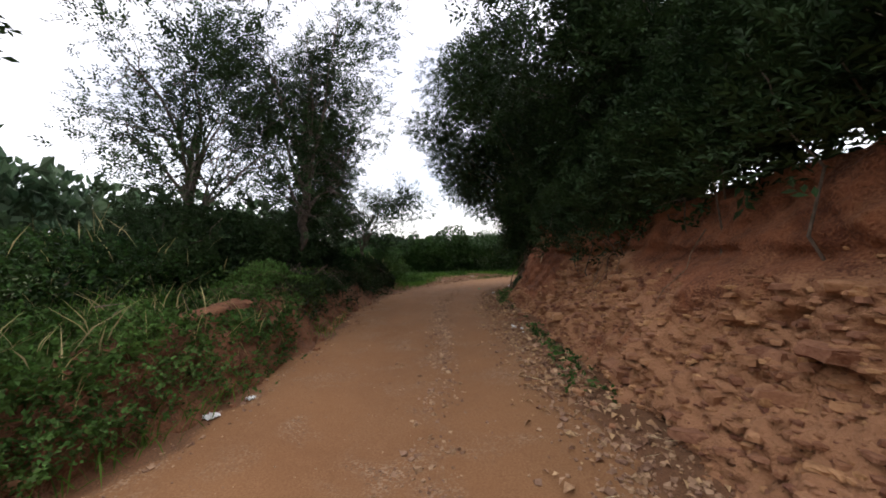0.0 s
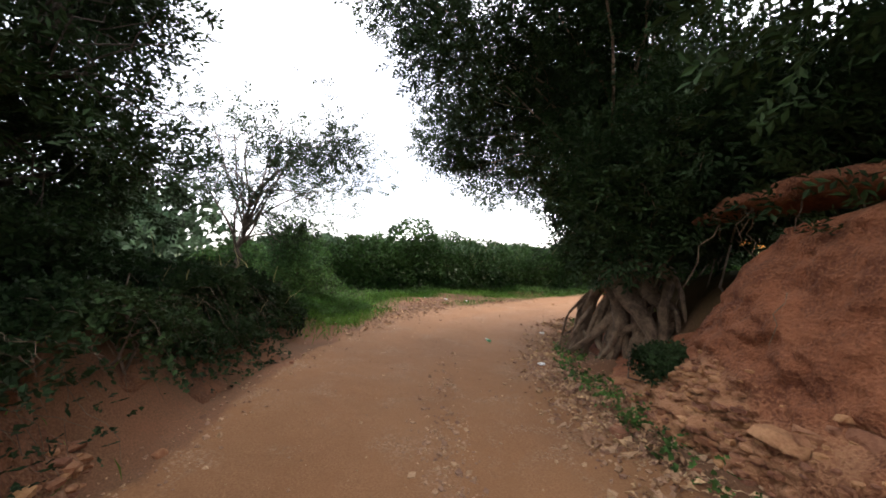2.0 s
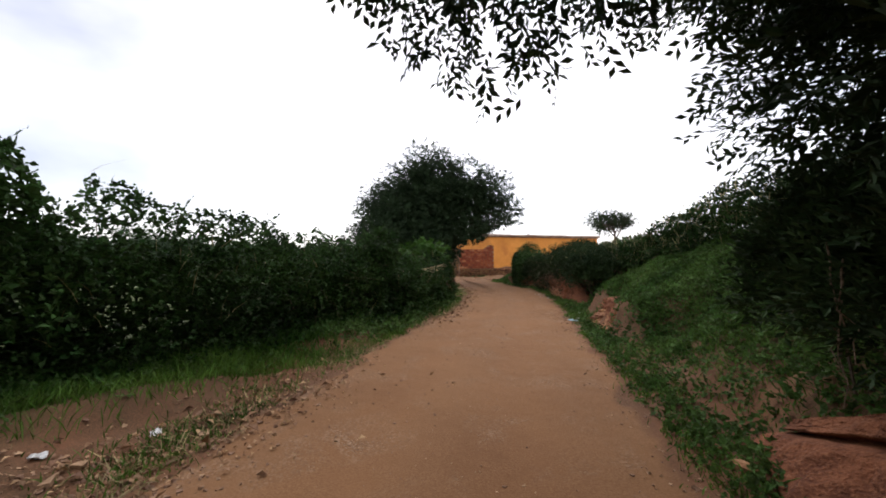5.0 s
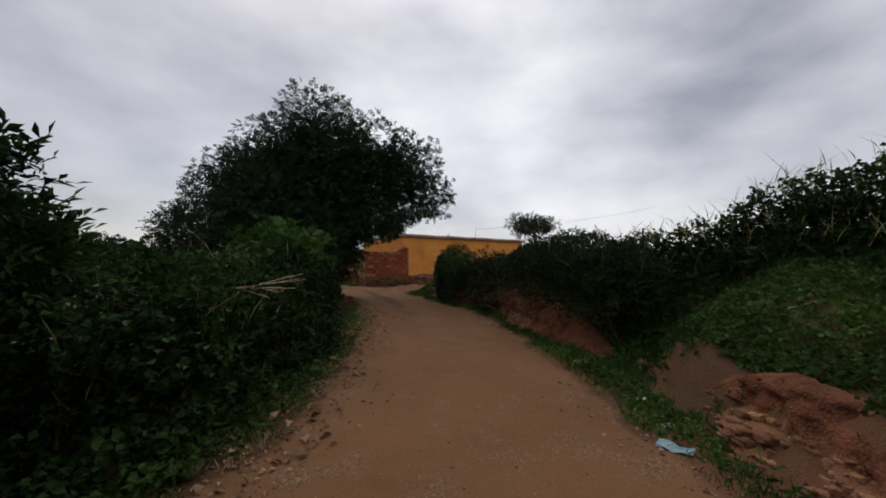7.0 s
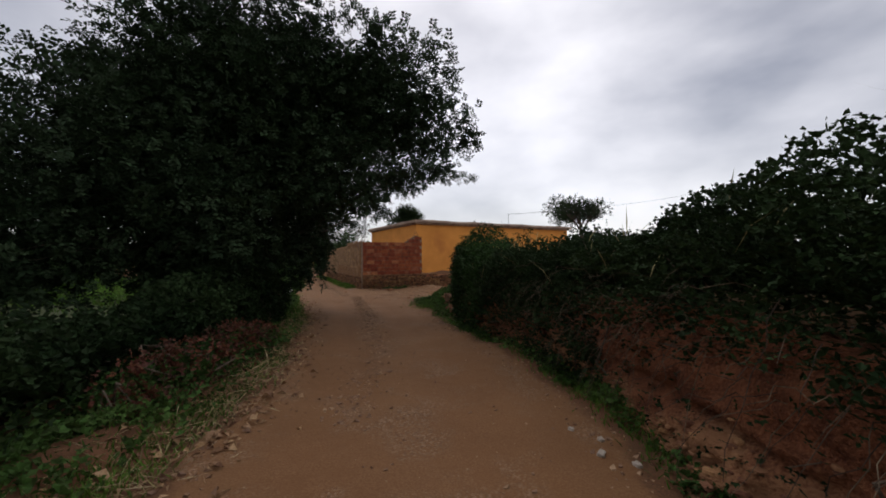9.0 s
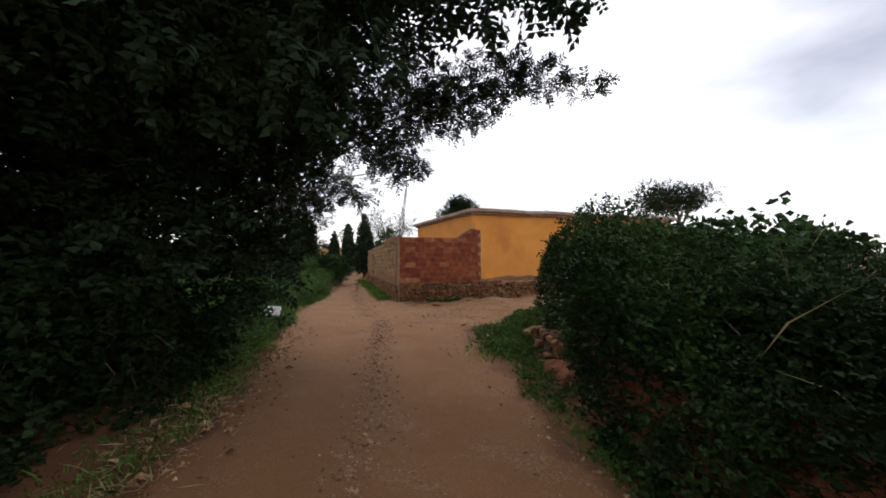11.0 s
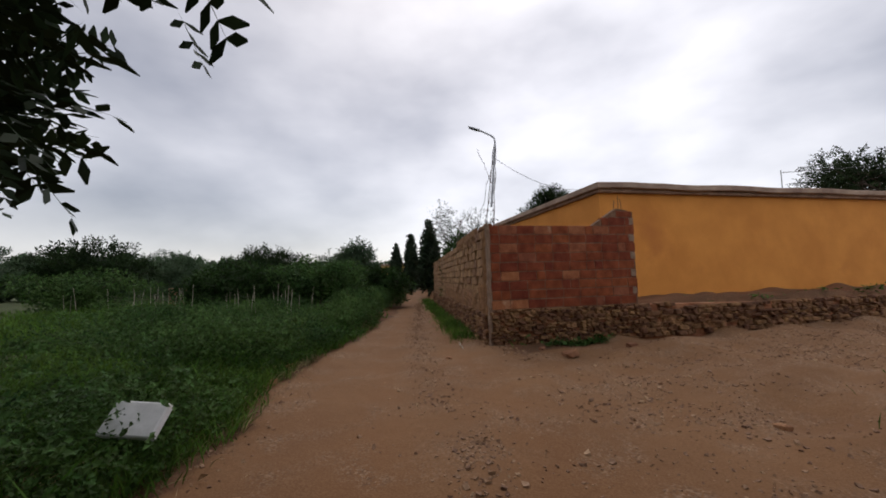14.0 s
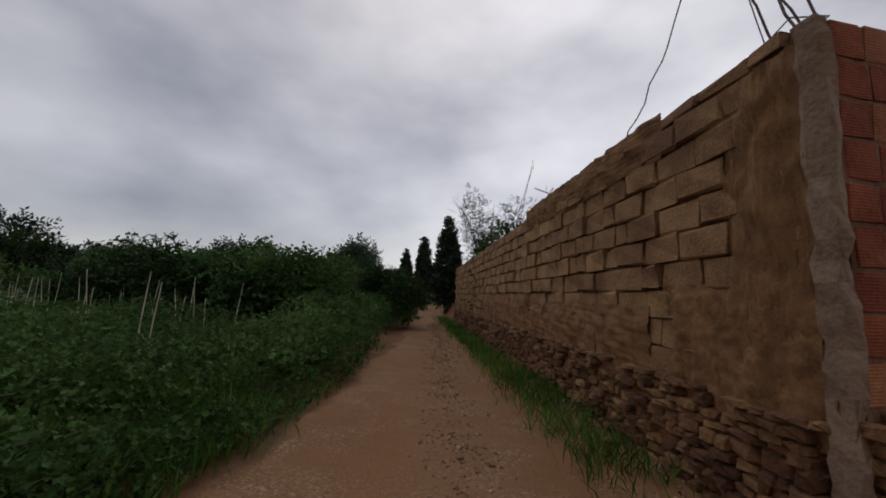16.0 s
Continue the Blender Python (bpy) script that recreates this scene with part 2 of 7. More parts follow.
def ground_material():
    """Packed dirt on the track, earth and leaf mould beside it, mixed by the sheet's own wear map."""
    m = bpy.data.materials.new("ground_soil")
    m.use_nodes = True
    ns, ls = m.node_tree.nodes, m.node_tree.links
    b = ns["Principled BSDF"]
    b.inputs["Roughness"].default_value, b.inputs["Specular IOR Level"].default_value = 0.92, 0.2
    geo, wear = ns.new("ShaderNodeNewGeometry"), ns.new("ShaderNodeAttribute")
    wear.attribute_name = "wear"

    def noisy(s, d, dist=0.0):
        n = ns.new("ShaderNodeTexNoise")
        n.inputs["Scale"].default_value, n.inputs["Detail"].default_value, n.inputs["Distortion"].default_value = s, d, dist
        ls.new(geo.outputs["Position"], n.inputs["Vector"])
        return n.outputs[0]

    def ramp(source, a, ca, z, cz):
        r = ns.new("ShaderNodeValToRGB")
        r.color_ramp.elements[0].position, r.color_ramp.elements[0].color = a, (*ca, 1)
        r.color_ramp.elements[1].position, r.color_ramp.elements[1].color = z, (*cz, 1)
        ls.new(source, r.inputs[0])
        return r.outputs[0]

    def mix(f, a, c):
        x = ns.new("ShaderNodeMix")
        x.data_type = "RGBA"
        ls.new(f, x.inputs["Factor"])
        ls.new(a, x.inputs["A"])
        ls.new(c, x.inputs["B"])
        return x.outputs["Result"]

    n_big, n_mid, n_fine = noisy(0.7, 5, 0.4), noisy(5, 6), noisy(70, 5)
    track = mix(n_mid, ramp(n_big, 0.3, DIRT_DARK, 0.7, DIRT), ramp(n_fine, 0.35, DIRT_DARK, 0.68, DIRT_LIGHT))
    # fine gravel pressed into the dirt, more of it on the pale lane
    pale = ns.new("ShaderNodeAttribute")
    pale.attribute_name = "pale"
    grit = ns.new("ShaderNodeTexVoronoi")
    grit.inputs["Scale"].default_value = 62
    ls.new(geo.outputs["Position"], grit.inputs["Vector"])
    bits = ns.new("ShaderNodeSeparateColor")
    ls.new(grit.outputs["Color"], bits.inputs[0])
    track = mix(pale.outputs["Fac"], track, mix(n_mid, ramp(n_big, 0.3, (0.155, 0.076, 0.034), 0.7, (0.220, 0.118, 0.056)), ramp(n_fine, 0.35, (0.135, 0.072, 0.035), 0.68, (0.27, 0.162, 0.088))))
    much = ns.new("ShaderNodeMath")
    much.operation = "MULTIPLY_ADD"
    much.inputs[1].default_value = 0.22
    ls.new(pale.outputs["Fac"], much.inputs[0])
    ls.new(noisy(1.6, 5, 0.6), much.inputs[2])
    strewn = ns.new("ShaderNodeMath")
    strewn.operation = "MULTIPLY"
    ls.new(ramp(much.outputs[0], 0.52, (0, 0, 0), 0.78, (1, 1, 1)), strewn.inputs[0])
    ls.new(ramp(bits.outputs[1], 0.45, (0, 0, 0), 0.6, (1, 1, 1)), strewn.inputs[1])
    track = mix(strewn.outputs[0], track, ramp(bits.outputs[0], 0.1, (0.10, 0.058, 0.034), 0.9, (0.36, 0.24, 0.155)))
    turf = ns.new("ShaderNodeAttribute")
    turf.attribute_name = "turf"
    green = mix(n_mid, ramp(n_big, 0.35, (0.035, 0.05, 0.018), 0.65, (0.075, 0.10, 0.03)), ramp(n_fine, 0.35, (0.03, 0.045, 0.015), 0.7, (0.10, 0.10, 0.045)))
    soil = mix(n_mid, ramp(n_big, 0.35, (0.085, 0.045, 0.023), 0.65, (0.19, 0.078, 0.038)), ramp(n_fine, 0.35, (0.05, 0.032, 0.016), 0.7, (0.21, 0.108, 0.056)))
    torn = ns.new("ShaderNodeMath")
    torn.operation = "MULTIPLY_ADD"
    torn.inputs[1].default_value = 0.5
    ls.new(n_mid, torn.inputs[0])
    ls.new(wear.outputs["Fac"], torn.inputs[2])
    edge = ramp(torn.outputs[0], 0.62, (0, 0, 0), 0.9, (1, 1, 1))
    ls.new(mix(edge, mix(turf.outputs["Fac"], soil, green), track), b.inputs["Base Color"])
    high = ns.new("ShaderNodeMath")
    high.operation = "MULTIPLY_ADD"
    high.inputs[1].default_value = 0.35
    ls.new(n_fine, high.inputs[0])
    ls.new(n_mid, high.inputs[2])
    bp = ns.new("ShaderNodeBump")
    bp.inputs["Strength"].default_value, bp.inputs["Distance"].default_value = 0.5, 0.03
    ls.new(high.outputs[0], bp.inputs["Height"])
    ls.new(bp.outputs[0], b.inputs["Normal"])
    return m


# ---- building tools ----
def obj(name, mesh, mat, parent=None, label=""):
    ob = new(name, mesh)
    if mat and not mesh.materials:
        mesh.materials.append(mat)
    ob.parent = parent
    return tagged(ob, label) if label else ob


def part(name, bm, mat, parent, label=""):
    mesh = bpy.data.meshes.new(name)
    bm.to_mesh(mesh)
    bm.free()
    return obj(name, mesh, mat, parent, label)


def raw(name, verts, faces, smooth=False):
    """A mesh from arrays; faces all have the same number of corners."""
    verts, faces = np.asarray(verts, np.float32), np.asarray(faces, np.int32)
    mesh = bpy.data.meshes.new(name)
    k = faces.shape[1]
    mesh.vertices.add(len(verts))
    mesh.vertices.foreach_set("co", verts.ravel())
    mesh.loops.add(faces.size)
    mesh.loops.foreach_set("vertex_index", faces.ravel())
    mesh.polygons.add(len(faces))
    mesh.polygons.foreach_set("loop_start", np.arange(0, faces.size, k, dtype=np.int32))
    mesh.polygons.foreach_set("loop_total", np.full(len(faces), k, np.int32))
    mesh.polygons.foreach_set("use_smooth", np.full(len(faces), smooth))
    mesh.update(calc_edges=True)
    return mesh


def thing(name, x, y, z, label, category, group="", kind=""):
    e = new(name)
    e.location = (x, y, z)
    e.empty_display_size = 0.2
    return tagged(e, label, category, group, kind)


def local(ob, mesh):
    """Brings a mesh made in world metres into the frame of its parent."""
    mesh.transform(Matrix.Translation(-Vector(ob.location)))
    return mesh


def tube(path, radii, sides=7, seed=0, rough=0.0):
    """A tapered round limb along a path: arrays of corners and of four-cornered faces."""
    path, rnd = np.asarray(path, float), np.random.default_rng(seed)
    radii = np.interp(np.linspace(0, 1, len(path)), np.linspace(0, 1, len(radii)), radii)
    ways = np.gradient(path, axis=0)
    ways /= np.linalg.norm(ways, axis=1, keepdims=True) + 1e-9
    side = np.cross(ways, (0.31, 0.17, 0.93) if abs(ways[:, 2]).mean() < 0.8 else (1.0, 0.2, 0.1))
    side /= np.linalg.norm(side, axis=1, keepdims=True) + 1e-9
    up = np.cross(ways, side)
    a = np.arange(sides) / sides * 2 * np.pi
    ring = np.cos(a)[None, :, None] * side[:, None] + np.sin(a)[None, :, None] * up[:, None]
    r = radii[:, None, None] * (1 + rough * rnd.normal(size=(len(path), sides, 1)))
    v = (path[:, None] + ring * r).reshape(-1, 3)
    i, j = np.meshgrid(np.arange(len(path) - 1), np.arange(sides), indexing="ij")
    k = (j + 1) % sides
    f = np.stack([i * sides + j, i * sides + k, (i + 1) * sides + k, (i + 1) * sides + j], -1).reshape(-1, 4)
    return v, f


def gather(pieces):
    """Joins (corners, faces) pairs."""
    at, vs, fs = 0, [], []
    for v, f in pieces:
        vs.append(v)
        fs.append(f + at)
        at += len(v)
    return np.concatenate(vs), np.concatenate(fs)


def bend(a, b, n=7, wobble=0.1, seed=0, sag=0.0):
    rnd = np.random.default_rng(seed)
    u = np.linspace(0, 1, n)[:, None]
    p = np.asarray(a, float) * (1 - u) + np.asarray(b, float) * u
    p[1:-1] += rnd.normal(size=(n - 2, 3)) * wobble
    p[:, 2] -= sag * 4 * (u * (1 - u))[:, 0]
    return p


def waves(p, scale, seed=0):
    """A smooth field of about -1 to 1 over places."""
    rnd = np.random.default_rng(seed + 77)
    out = np.zeros(len(p))
    for k in range(7):
        w = rnd.normal(size=3) * scale * (0.6 + 0.25 * k)
        out += np.sin(p @ w + rnd.uniform(0, 6.28)) / (1 + 0.25 * k)
    return out / 3.0


# leaves: each shoot lies along x, one unit long
def leaf(base, way, length, width, fold=0.25):
    base, way = np.array(base, float), np.array(way, float) / np.linalg.norm(way)
    side = np.cross((0, 0, 1), way)
    side /= np.linalg.norm(side) + 1e-9
    mid = base + way * length * 0.5
    lift = np.array((0, 0, fold * width))
    return np.array([base, mid + side * width / 2 + lift, base + way * length, mid - side * width / 2 + lift])


def shoot(leaves, stem=0.012):
    v = [np.array([(0, -stem, 0), (1, 0, 0.02), (0, stem, 0), (0.4, 0, stem * 1.5)])] if stem else []
    v = v + leaves
    f = np.arange(4 * len(v)).reshape(-1, 4)
    return np.concatenate(v), f


def pinnate():
    out = []
    for k in range(3):
        x = 0.24 + 0.25 * k
        for s in (-1, 1):
            out.append(leaf((x, 0, 0.01), (0.55, s, 0.5 * math.sin(2.3 * k + s)), 0.38 - 0.02 * k, 0.23))
    return shoot(out)


def pinnate_fine():
    v, f = [], []
    for k in range(5):
        x = 0.16 + 0.18 * k
        for s in (-1, 1):
            way = np.array((0.55, s, 0.45 * math.sin(2.7 * k + s)))
            way /= np.linalg.norm(way)
            side = np.cross((0, 0, 1), way)
            base, n = np.array((x, 0, 0.01)), len(v)
            for a, w in ((0.0, 0.012), (0.16, 0.072), (0.33, 0.014)):
                v += [base + way * a - side * w, base + way * a + side * w]
            f += [(n + 2 * j, n + 2 * j + 1, n + 2 * j + 3, n + 2 * j + 2) for j in range(2)]
    n = len(v)
    v += [np.array(p) for p in ((0, -0.012, 0), (1, 0, 0.02), (0, 0.012, 0), (0.4, 0, 0.018))]
    f.append((n, n + 1, n + 2, n + 3))
    return np.array(v), np.array(f)


def trifoliate():
    out = []
    for x, s, m in ((0.15, 1, 3), (0.7, -1, 1)):
        for k in range(m):
            a = (k - 1) * 1.05 + s * 0.6
            out.append(leaf((x, 0.06 * s, 0.02), (math.cos(a), math.sin(a), 0.12), 0.42, 0.32))
    return shoot(out, 0)


def alternate():
    out = []
    for k in range(5):
        s = 1 if k % 2 else -1
        out.append(leaf((0.1 + 0.18 * k, 0, 0), (0.9, s * 0.75, 0.3 * math.sin(k * 2.1)), 0.44, 0.185))
    return shoot(out, 0)


def lobed():
    out = []
    for x, s, n in ((0.25, 1, 5), (0.75, -1, 5)):
        for k in range(n):
            a = (k - 2) * 0.55 + s * 0.6
            out.append(leaf((x, 0, 0), (math.cos(a), math.sin(a), -0.25), 0.42 if k == 2 else 0.34, 0.17, 0.1))
    return shoot(out, 0.015)


SHOOTS = {"pinnate": pinnate(), "pinnate_fine": pinnate_fine(), "trifoliate": trifoliate(), "alternate": alternate(), "lobed": lobed()}
FEW = {"few": shoot([leaf((0, 0, 0), (1, 0.5, 0.2), 0.8, 0.5), leaf((0.3, 0, 0), (1, -0.6, 0), 0.8, 0.5), leaf((0.2, 0, 0), (0.3, 0.2, 1), 0.8, 0.5)])}
SHOOTS.update(FEW)
CUBE = np.array([(x, y, z) for x in (-0.5, 0.5) for y in (-0.5, 0.5) for z in (-0.5, 0.5)]) * (1, 0.8, 0.6)
CUBE += np.random.default_rng(4).normal(size=(8, 3)) * 0.13
SHOOTS["pebble"] = (CUBE, np.array([(0, 1, 3, 2), (4, 6, 7, 5), (0, 4, 5, 1), (2, 3, 7, 6), (1, 5, 7, 3)]))
SHOOTS["dead_leaf"] = (leaf((0, 0, 0), (1, 0, 0), 1.0, 0.5, 0.5), np.array([(0, 1, 2, 3)]))
SHOOTS["straw"] = (leaf((0, 0, 0), (1, 0, 0.05), 1.0, 0.03, 0.5), np.array([(0, 1, 2, 3)]))


def strew(kind, places, ways, sizes, seed=0):
    """Copies of one shoot at many places, each turned along its way."""
    v, f = SHOOTS[kind]
    rnd = np.random.default_rng(seed)
    n = len(places)
    ways = ways / (np.linalg.norm(ways, axis=1, keepdims=True) + 1e-9)
    any_way = rnd.normal(size=(n, 3)) * 0.5 + (0, 0, 1.0)
    side = np.cross(any_way, ways)
    side /= np.linalg.norm(side, axis=1, keepdims=True) + 1e-9
    up = np.cross(ways, side)
    m = np.stack([ways, side, up], 2) * sizes[:, None, None]
    out = np.einsum("nij,vj->nvi", m, v) + places[:, None]
    faces = f[None] + (np.arange(n) * len(v))[:, None, None]
    return out.reshape(-1, 3), faces.reshape(-1, 4)


def crown(lobes, per, kind, size, seed, gap=0.35, droop=0.1, gap_scale=1.1, rim=0.45):
    """Shoots through rounded masses (x, y, z, rx, ry, rz), thicker to the outside, with gaps."""
    rnd = np.random.default_rng(seed)
    places, ways = [], []
    total = sum((l[3] * l[4] * l[5]) ** (2 / 3) for l in lobes)
    for l in lobes:
        n = int(0.82 * per * (l[3] * l[4] * l[5]) ** (2 / 3) / total)
        d = rnd.normal(size=(n, 3))
        d /= np.linalg.norm(d, axis=1, keepdims=True)
        r = rnd.uniform(0, 1, n) ** rim
        bumpy = 1 + 0.22 * waves(d * 2.0 + l[0], 1.6, seed)
        p = d * (r * bumpy)[:, None] * np.array(l[3:6]) + np.array(l[:3])
        places.append(p)
        ways.append(d * np.array((1, 1, 0.8)) + rnd.normal(size=(n, 3)) * 0.55 + (0, 0, 0.1 - droop))
    places, ways = np.concatenate(places), np.concatenate(ways)
    keep = waves(places, gap_scale, seed + 5) > gap * 2 - 1.05
    places, ways = places[keep], ways[keep]
    return strew(kind, places, ways, size * rnd.uniform(0.6, 1.35, len(places)), seed)


def limbs(base, lobes, thick, seed, forks=3):
    """A trunk's limbs from a fork into the masses of a crown, with finer ones at their ends."""
    rnd = np.random.default_rng(seed)
    middle = np.mean([l[:3] for l in lobes], axis=0)
    lead = bend(base, base * 0.35 + middle * 0.65 + (0, 0, 0.25 * (middle[2] - base[2])), 9, 0.05, seed + 7)
    out = [tube(lead, [thick * 0.85, thick * 0.55, thick * 0.2], 8, seed, 0.06)]
    for k, l in enumerate(lobes):
        tip = np.array(l[:3]) + rnd.normal(size=3) * 0.2
        from_lead = lead[rnd.integers(0, 7)]
        if np.linalg.norm(from_lead - tip) > 1.15 * np.linalg.norm(base - tip):
            from_lead = lead[0]
        p = bend(from_lead, tip, 8, 0.025 * np.linalg.norm(tip - base), seed + k, -0.25)
        p[1:-1] = (p[:-2] + 2 * p[1:-1] + p[2:]) / 4
        out.append(tube(p, [thick * 0.42, thick * 0.24, thick * 0.08], 7, seed + k, 0.06))
        for j in range(forks):
            d = rnd.normal(size=3)
            d /= np.linalg.norm(d)
            end = tip + d * np.array(l[3:6]) * 0.95
            start = p[rnd.integers(3, 7)]
            out.append(tube(bend(start, end, 6, 0.07, seed + 31 * k + j), [thick * 0.14, thick * 0.07, 0.004], 5, j))
    return gather(out)


# ---- the lie of the land ----
# the track: x, y, half width; then height, start and width of the bank to its right and to its left
TRACK = [
    (24.0, -40.5, 1.7, 2.3, 1.0, 1.4, 0.9, 0.5, 0.9),
    (18.0, -35.6, 1.7, 2.3, 1.0, 1.4, 0.9, 0.5, 0.9),
    (12.7, -31.7, 1.65, 2.2, 1.0, 1.4, 0.9, 0.4, 0.9),
    (9.9, -29.5, 1.6, 1.95, 1.15, 1.4, 0.9, 0.3, 0.9),
    (6.0, -26.8, 1.7, 1.8, 1.15, 1.4, 1.0, 0.45, 0.8),
    (3.9, -24.8, 1.7, 1.4, 1.2, 1.4, 0.7, 0.45, 0.8),
    (2.3, -22.3, 1.9, 1.3, 0.8, 1.5, 0.1, 0.8, 1.0),
    (1.6, -19.5, 1.75, 1.1, 0.9, 2.0, 0.1, 0.8, 1.0),
    (1.8, -16.0, 1.6, 1.7, 0.9, 3.6, 0.15, 0.4, 1.0),
    (2.1, -12.5, 1.5, 2.2, 0.9, 4.0, 0.15, 0.4, 1.0),
    (2.4, -9.0, 1.45, 2.0, 0.8, 3.2, 0.15, 0.4, 1.0),
    (2.3, -5.5, 1.5, 1.2, 0.7, 1.6, 0.15, 0.4, 1.0),
    (2.0, -2.0, 1.5, 1.0, 0.6, 1.3, 0.15, 0.4, 1.0),
    (1.0, 1.0, 1.4, 0.8, 1.1, 0.8, 0.15, 0.4, 1.0),
    (0.2, 3.8, 1.5, 0.75, 1.1, 0.8, 0.15, 0.4, 1.0),
    (-0.9, 7.2, 1.9, 0.1, 0.5, 0.9, 0.15, 0.3, 1.0),
    (-2.4, 10.5, 1.8, 0.0, 0.5, 0.9, 0.2, 0.3, 1.2),
    (-3.7, 13.5, 1.25, 0.1, 0.3, 0.9, 0.25, 0.3, 1.4),
    (-4.9, 17.0, 1.1, 0.1, 0.3, 0.9, 0.3, 0.3, 1.4),
    (-6.5, 21.5, 1.1, 0.1, 0.3, 0.9, 0.3, 0.3, 1.4),
    (-8.3, 26.0, 1.1, 0.1, 0.3, 0.9, 0.3, 0.3, 1.4),
    (-10.8, 32.0, 1.1, 0.1, 0.3, 0.9, 0.3, 0.3, 1.4),
    (-15.5, 41.0, 1.1, 0.1, 0.3, 0.9, 0.3, 0.3, 1.4),
]
BRANCH = [(-0.3, 8.8, 2.1), (2.6, 12.4, 2.1), (7.0, 16.6, 2.0), (12.0, 20.4, 2.0), (22.0, 27.5, 2.0), (40.0, 40.0, 2.0)]
WALL_CORNER = np.array((-1.70, 12.33))
FRONT = np.array((0.862, 0.507))
SIDE = np.array((-0.391, 0.920))
BACK = np.array((-0.507, 0.862))
HOUSE_CORNER = np.array((0.83, 16.43))


def eased(rows, step=0.9):
    """The rows joined by a smooth curve: closer rows, and the number of the given row that each lies at."""
    rows = np.array(rows, float)
    k = np.arange(len(rows))
    t = np.linspace(0, len(rows) - 1, 40 * len(rows))
    fine = np.stack([np.interp(t, k, c) for c in rows.T], -1)
    pad = 40
    for _ in range(3):
        ends = np.concatenate([2 * fine[:1] - fine[pad:0:-1], fine, 2 * fine[-1:] - fine[-2:-pad - 2:-1]])
        w = np.hanning(33) / np.hanning(33).sum()
        fine = np.stack([np.convolve(c, w, "same")[pad:-pad] for c in ends.T], -1)
    run = np.r_[0, np.cumsum(np.hypot(*np.diff(fine[:, :2], axis=0).T))]
    at = np.arange(0, run[-1], step)
    return np.stack([np.interp(at, run, c) for c in fine.T], -1), np.interp(at, run, t)


SMOOTH, SMOOTH_AT = eased(TRACK)


def along(x, y, line):
    """For many places: the nearest stretch's row, interpolated, and the signed distance off its middle, positive to the left."""
    line = np.array(line, float)
    best, off = np.full(x.shape, 1e9), np.zeros(x.shape)
    which, part_way = np.zeros(x.shape, int), np.zeros(x.shape)
    for k, (a, b) in enumerate(zip(line[:-1], line[1:])):
        dx, dy = b[0] - a[0], b[1] - a[1]
        qx, qy = x - a[0], y - a[1]
        u = np.clip((qx * dx + qy * dy) / (dx * dx + dy * dy), 0, 1)
        qx, qy = qx - u * dx, qy - u * dy
        far = qx * qx + qy * qy
        nearer = far < best
        best = np.where(nearer, far, best)
        off = np.where(nearer, dx * qy - dy * qx, off)
        which = np.where(nearer, k, which)
        part_way = np.where(nearer, u, part_way)
    row = line[which] + part_way[..., None] * (line[which + 1] - line[which])
    return row, np.sqrt(best) * np.sign(off)


def smooth(v):
    v = np.clip(v, 0, 1)
    return v * v * (3 - 2 * v)


def ripple(x, y, scale, seed):
    return waves(np.stack([x.ravel(), y.ravel(), 0 * x.ravel()], -1), scale, seed).reshape(x.shape)


def scarp(x, y):
    """Height of the small torn step at the foot of the green slope."""
    return 0.55 * smooth((y + 14.6) / 1.2) * (1 - smooth((y + 10.2) / 0.9)) * (1 + 0.35 * ripple(x, y, 1.9, 61))


def bare(x, y):
    """1 where the slope's red earth lies open, 0 elsewhere."""
    row, off = along(x, y, SMOOTH)
    out = np.abs(off) - row[..., 2]
    torn = smooth((out - 0.6) / 0.3) * (1 - smooth((out - 1.35 - 0.45 * ripple(x, y, 1.4, 62)) / 0.35))
    return (off < 0) * torn * smooth((y + 14.4) / 1.0) * (1 - smooth((y + 10.6) / 0.8)) * smooth(0.55 + 1.3 * ripple(x, y, 2.3, 63))


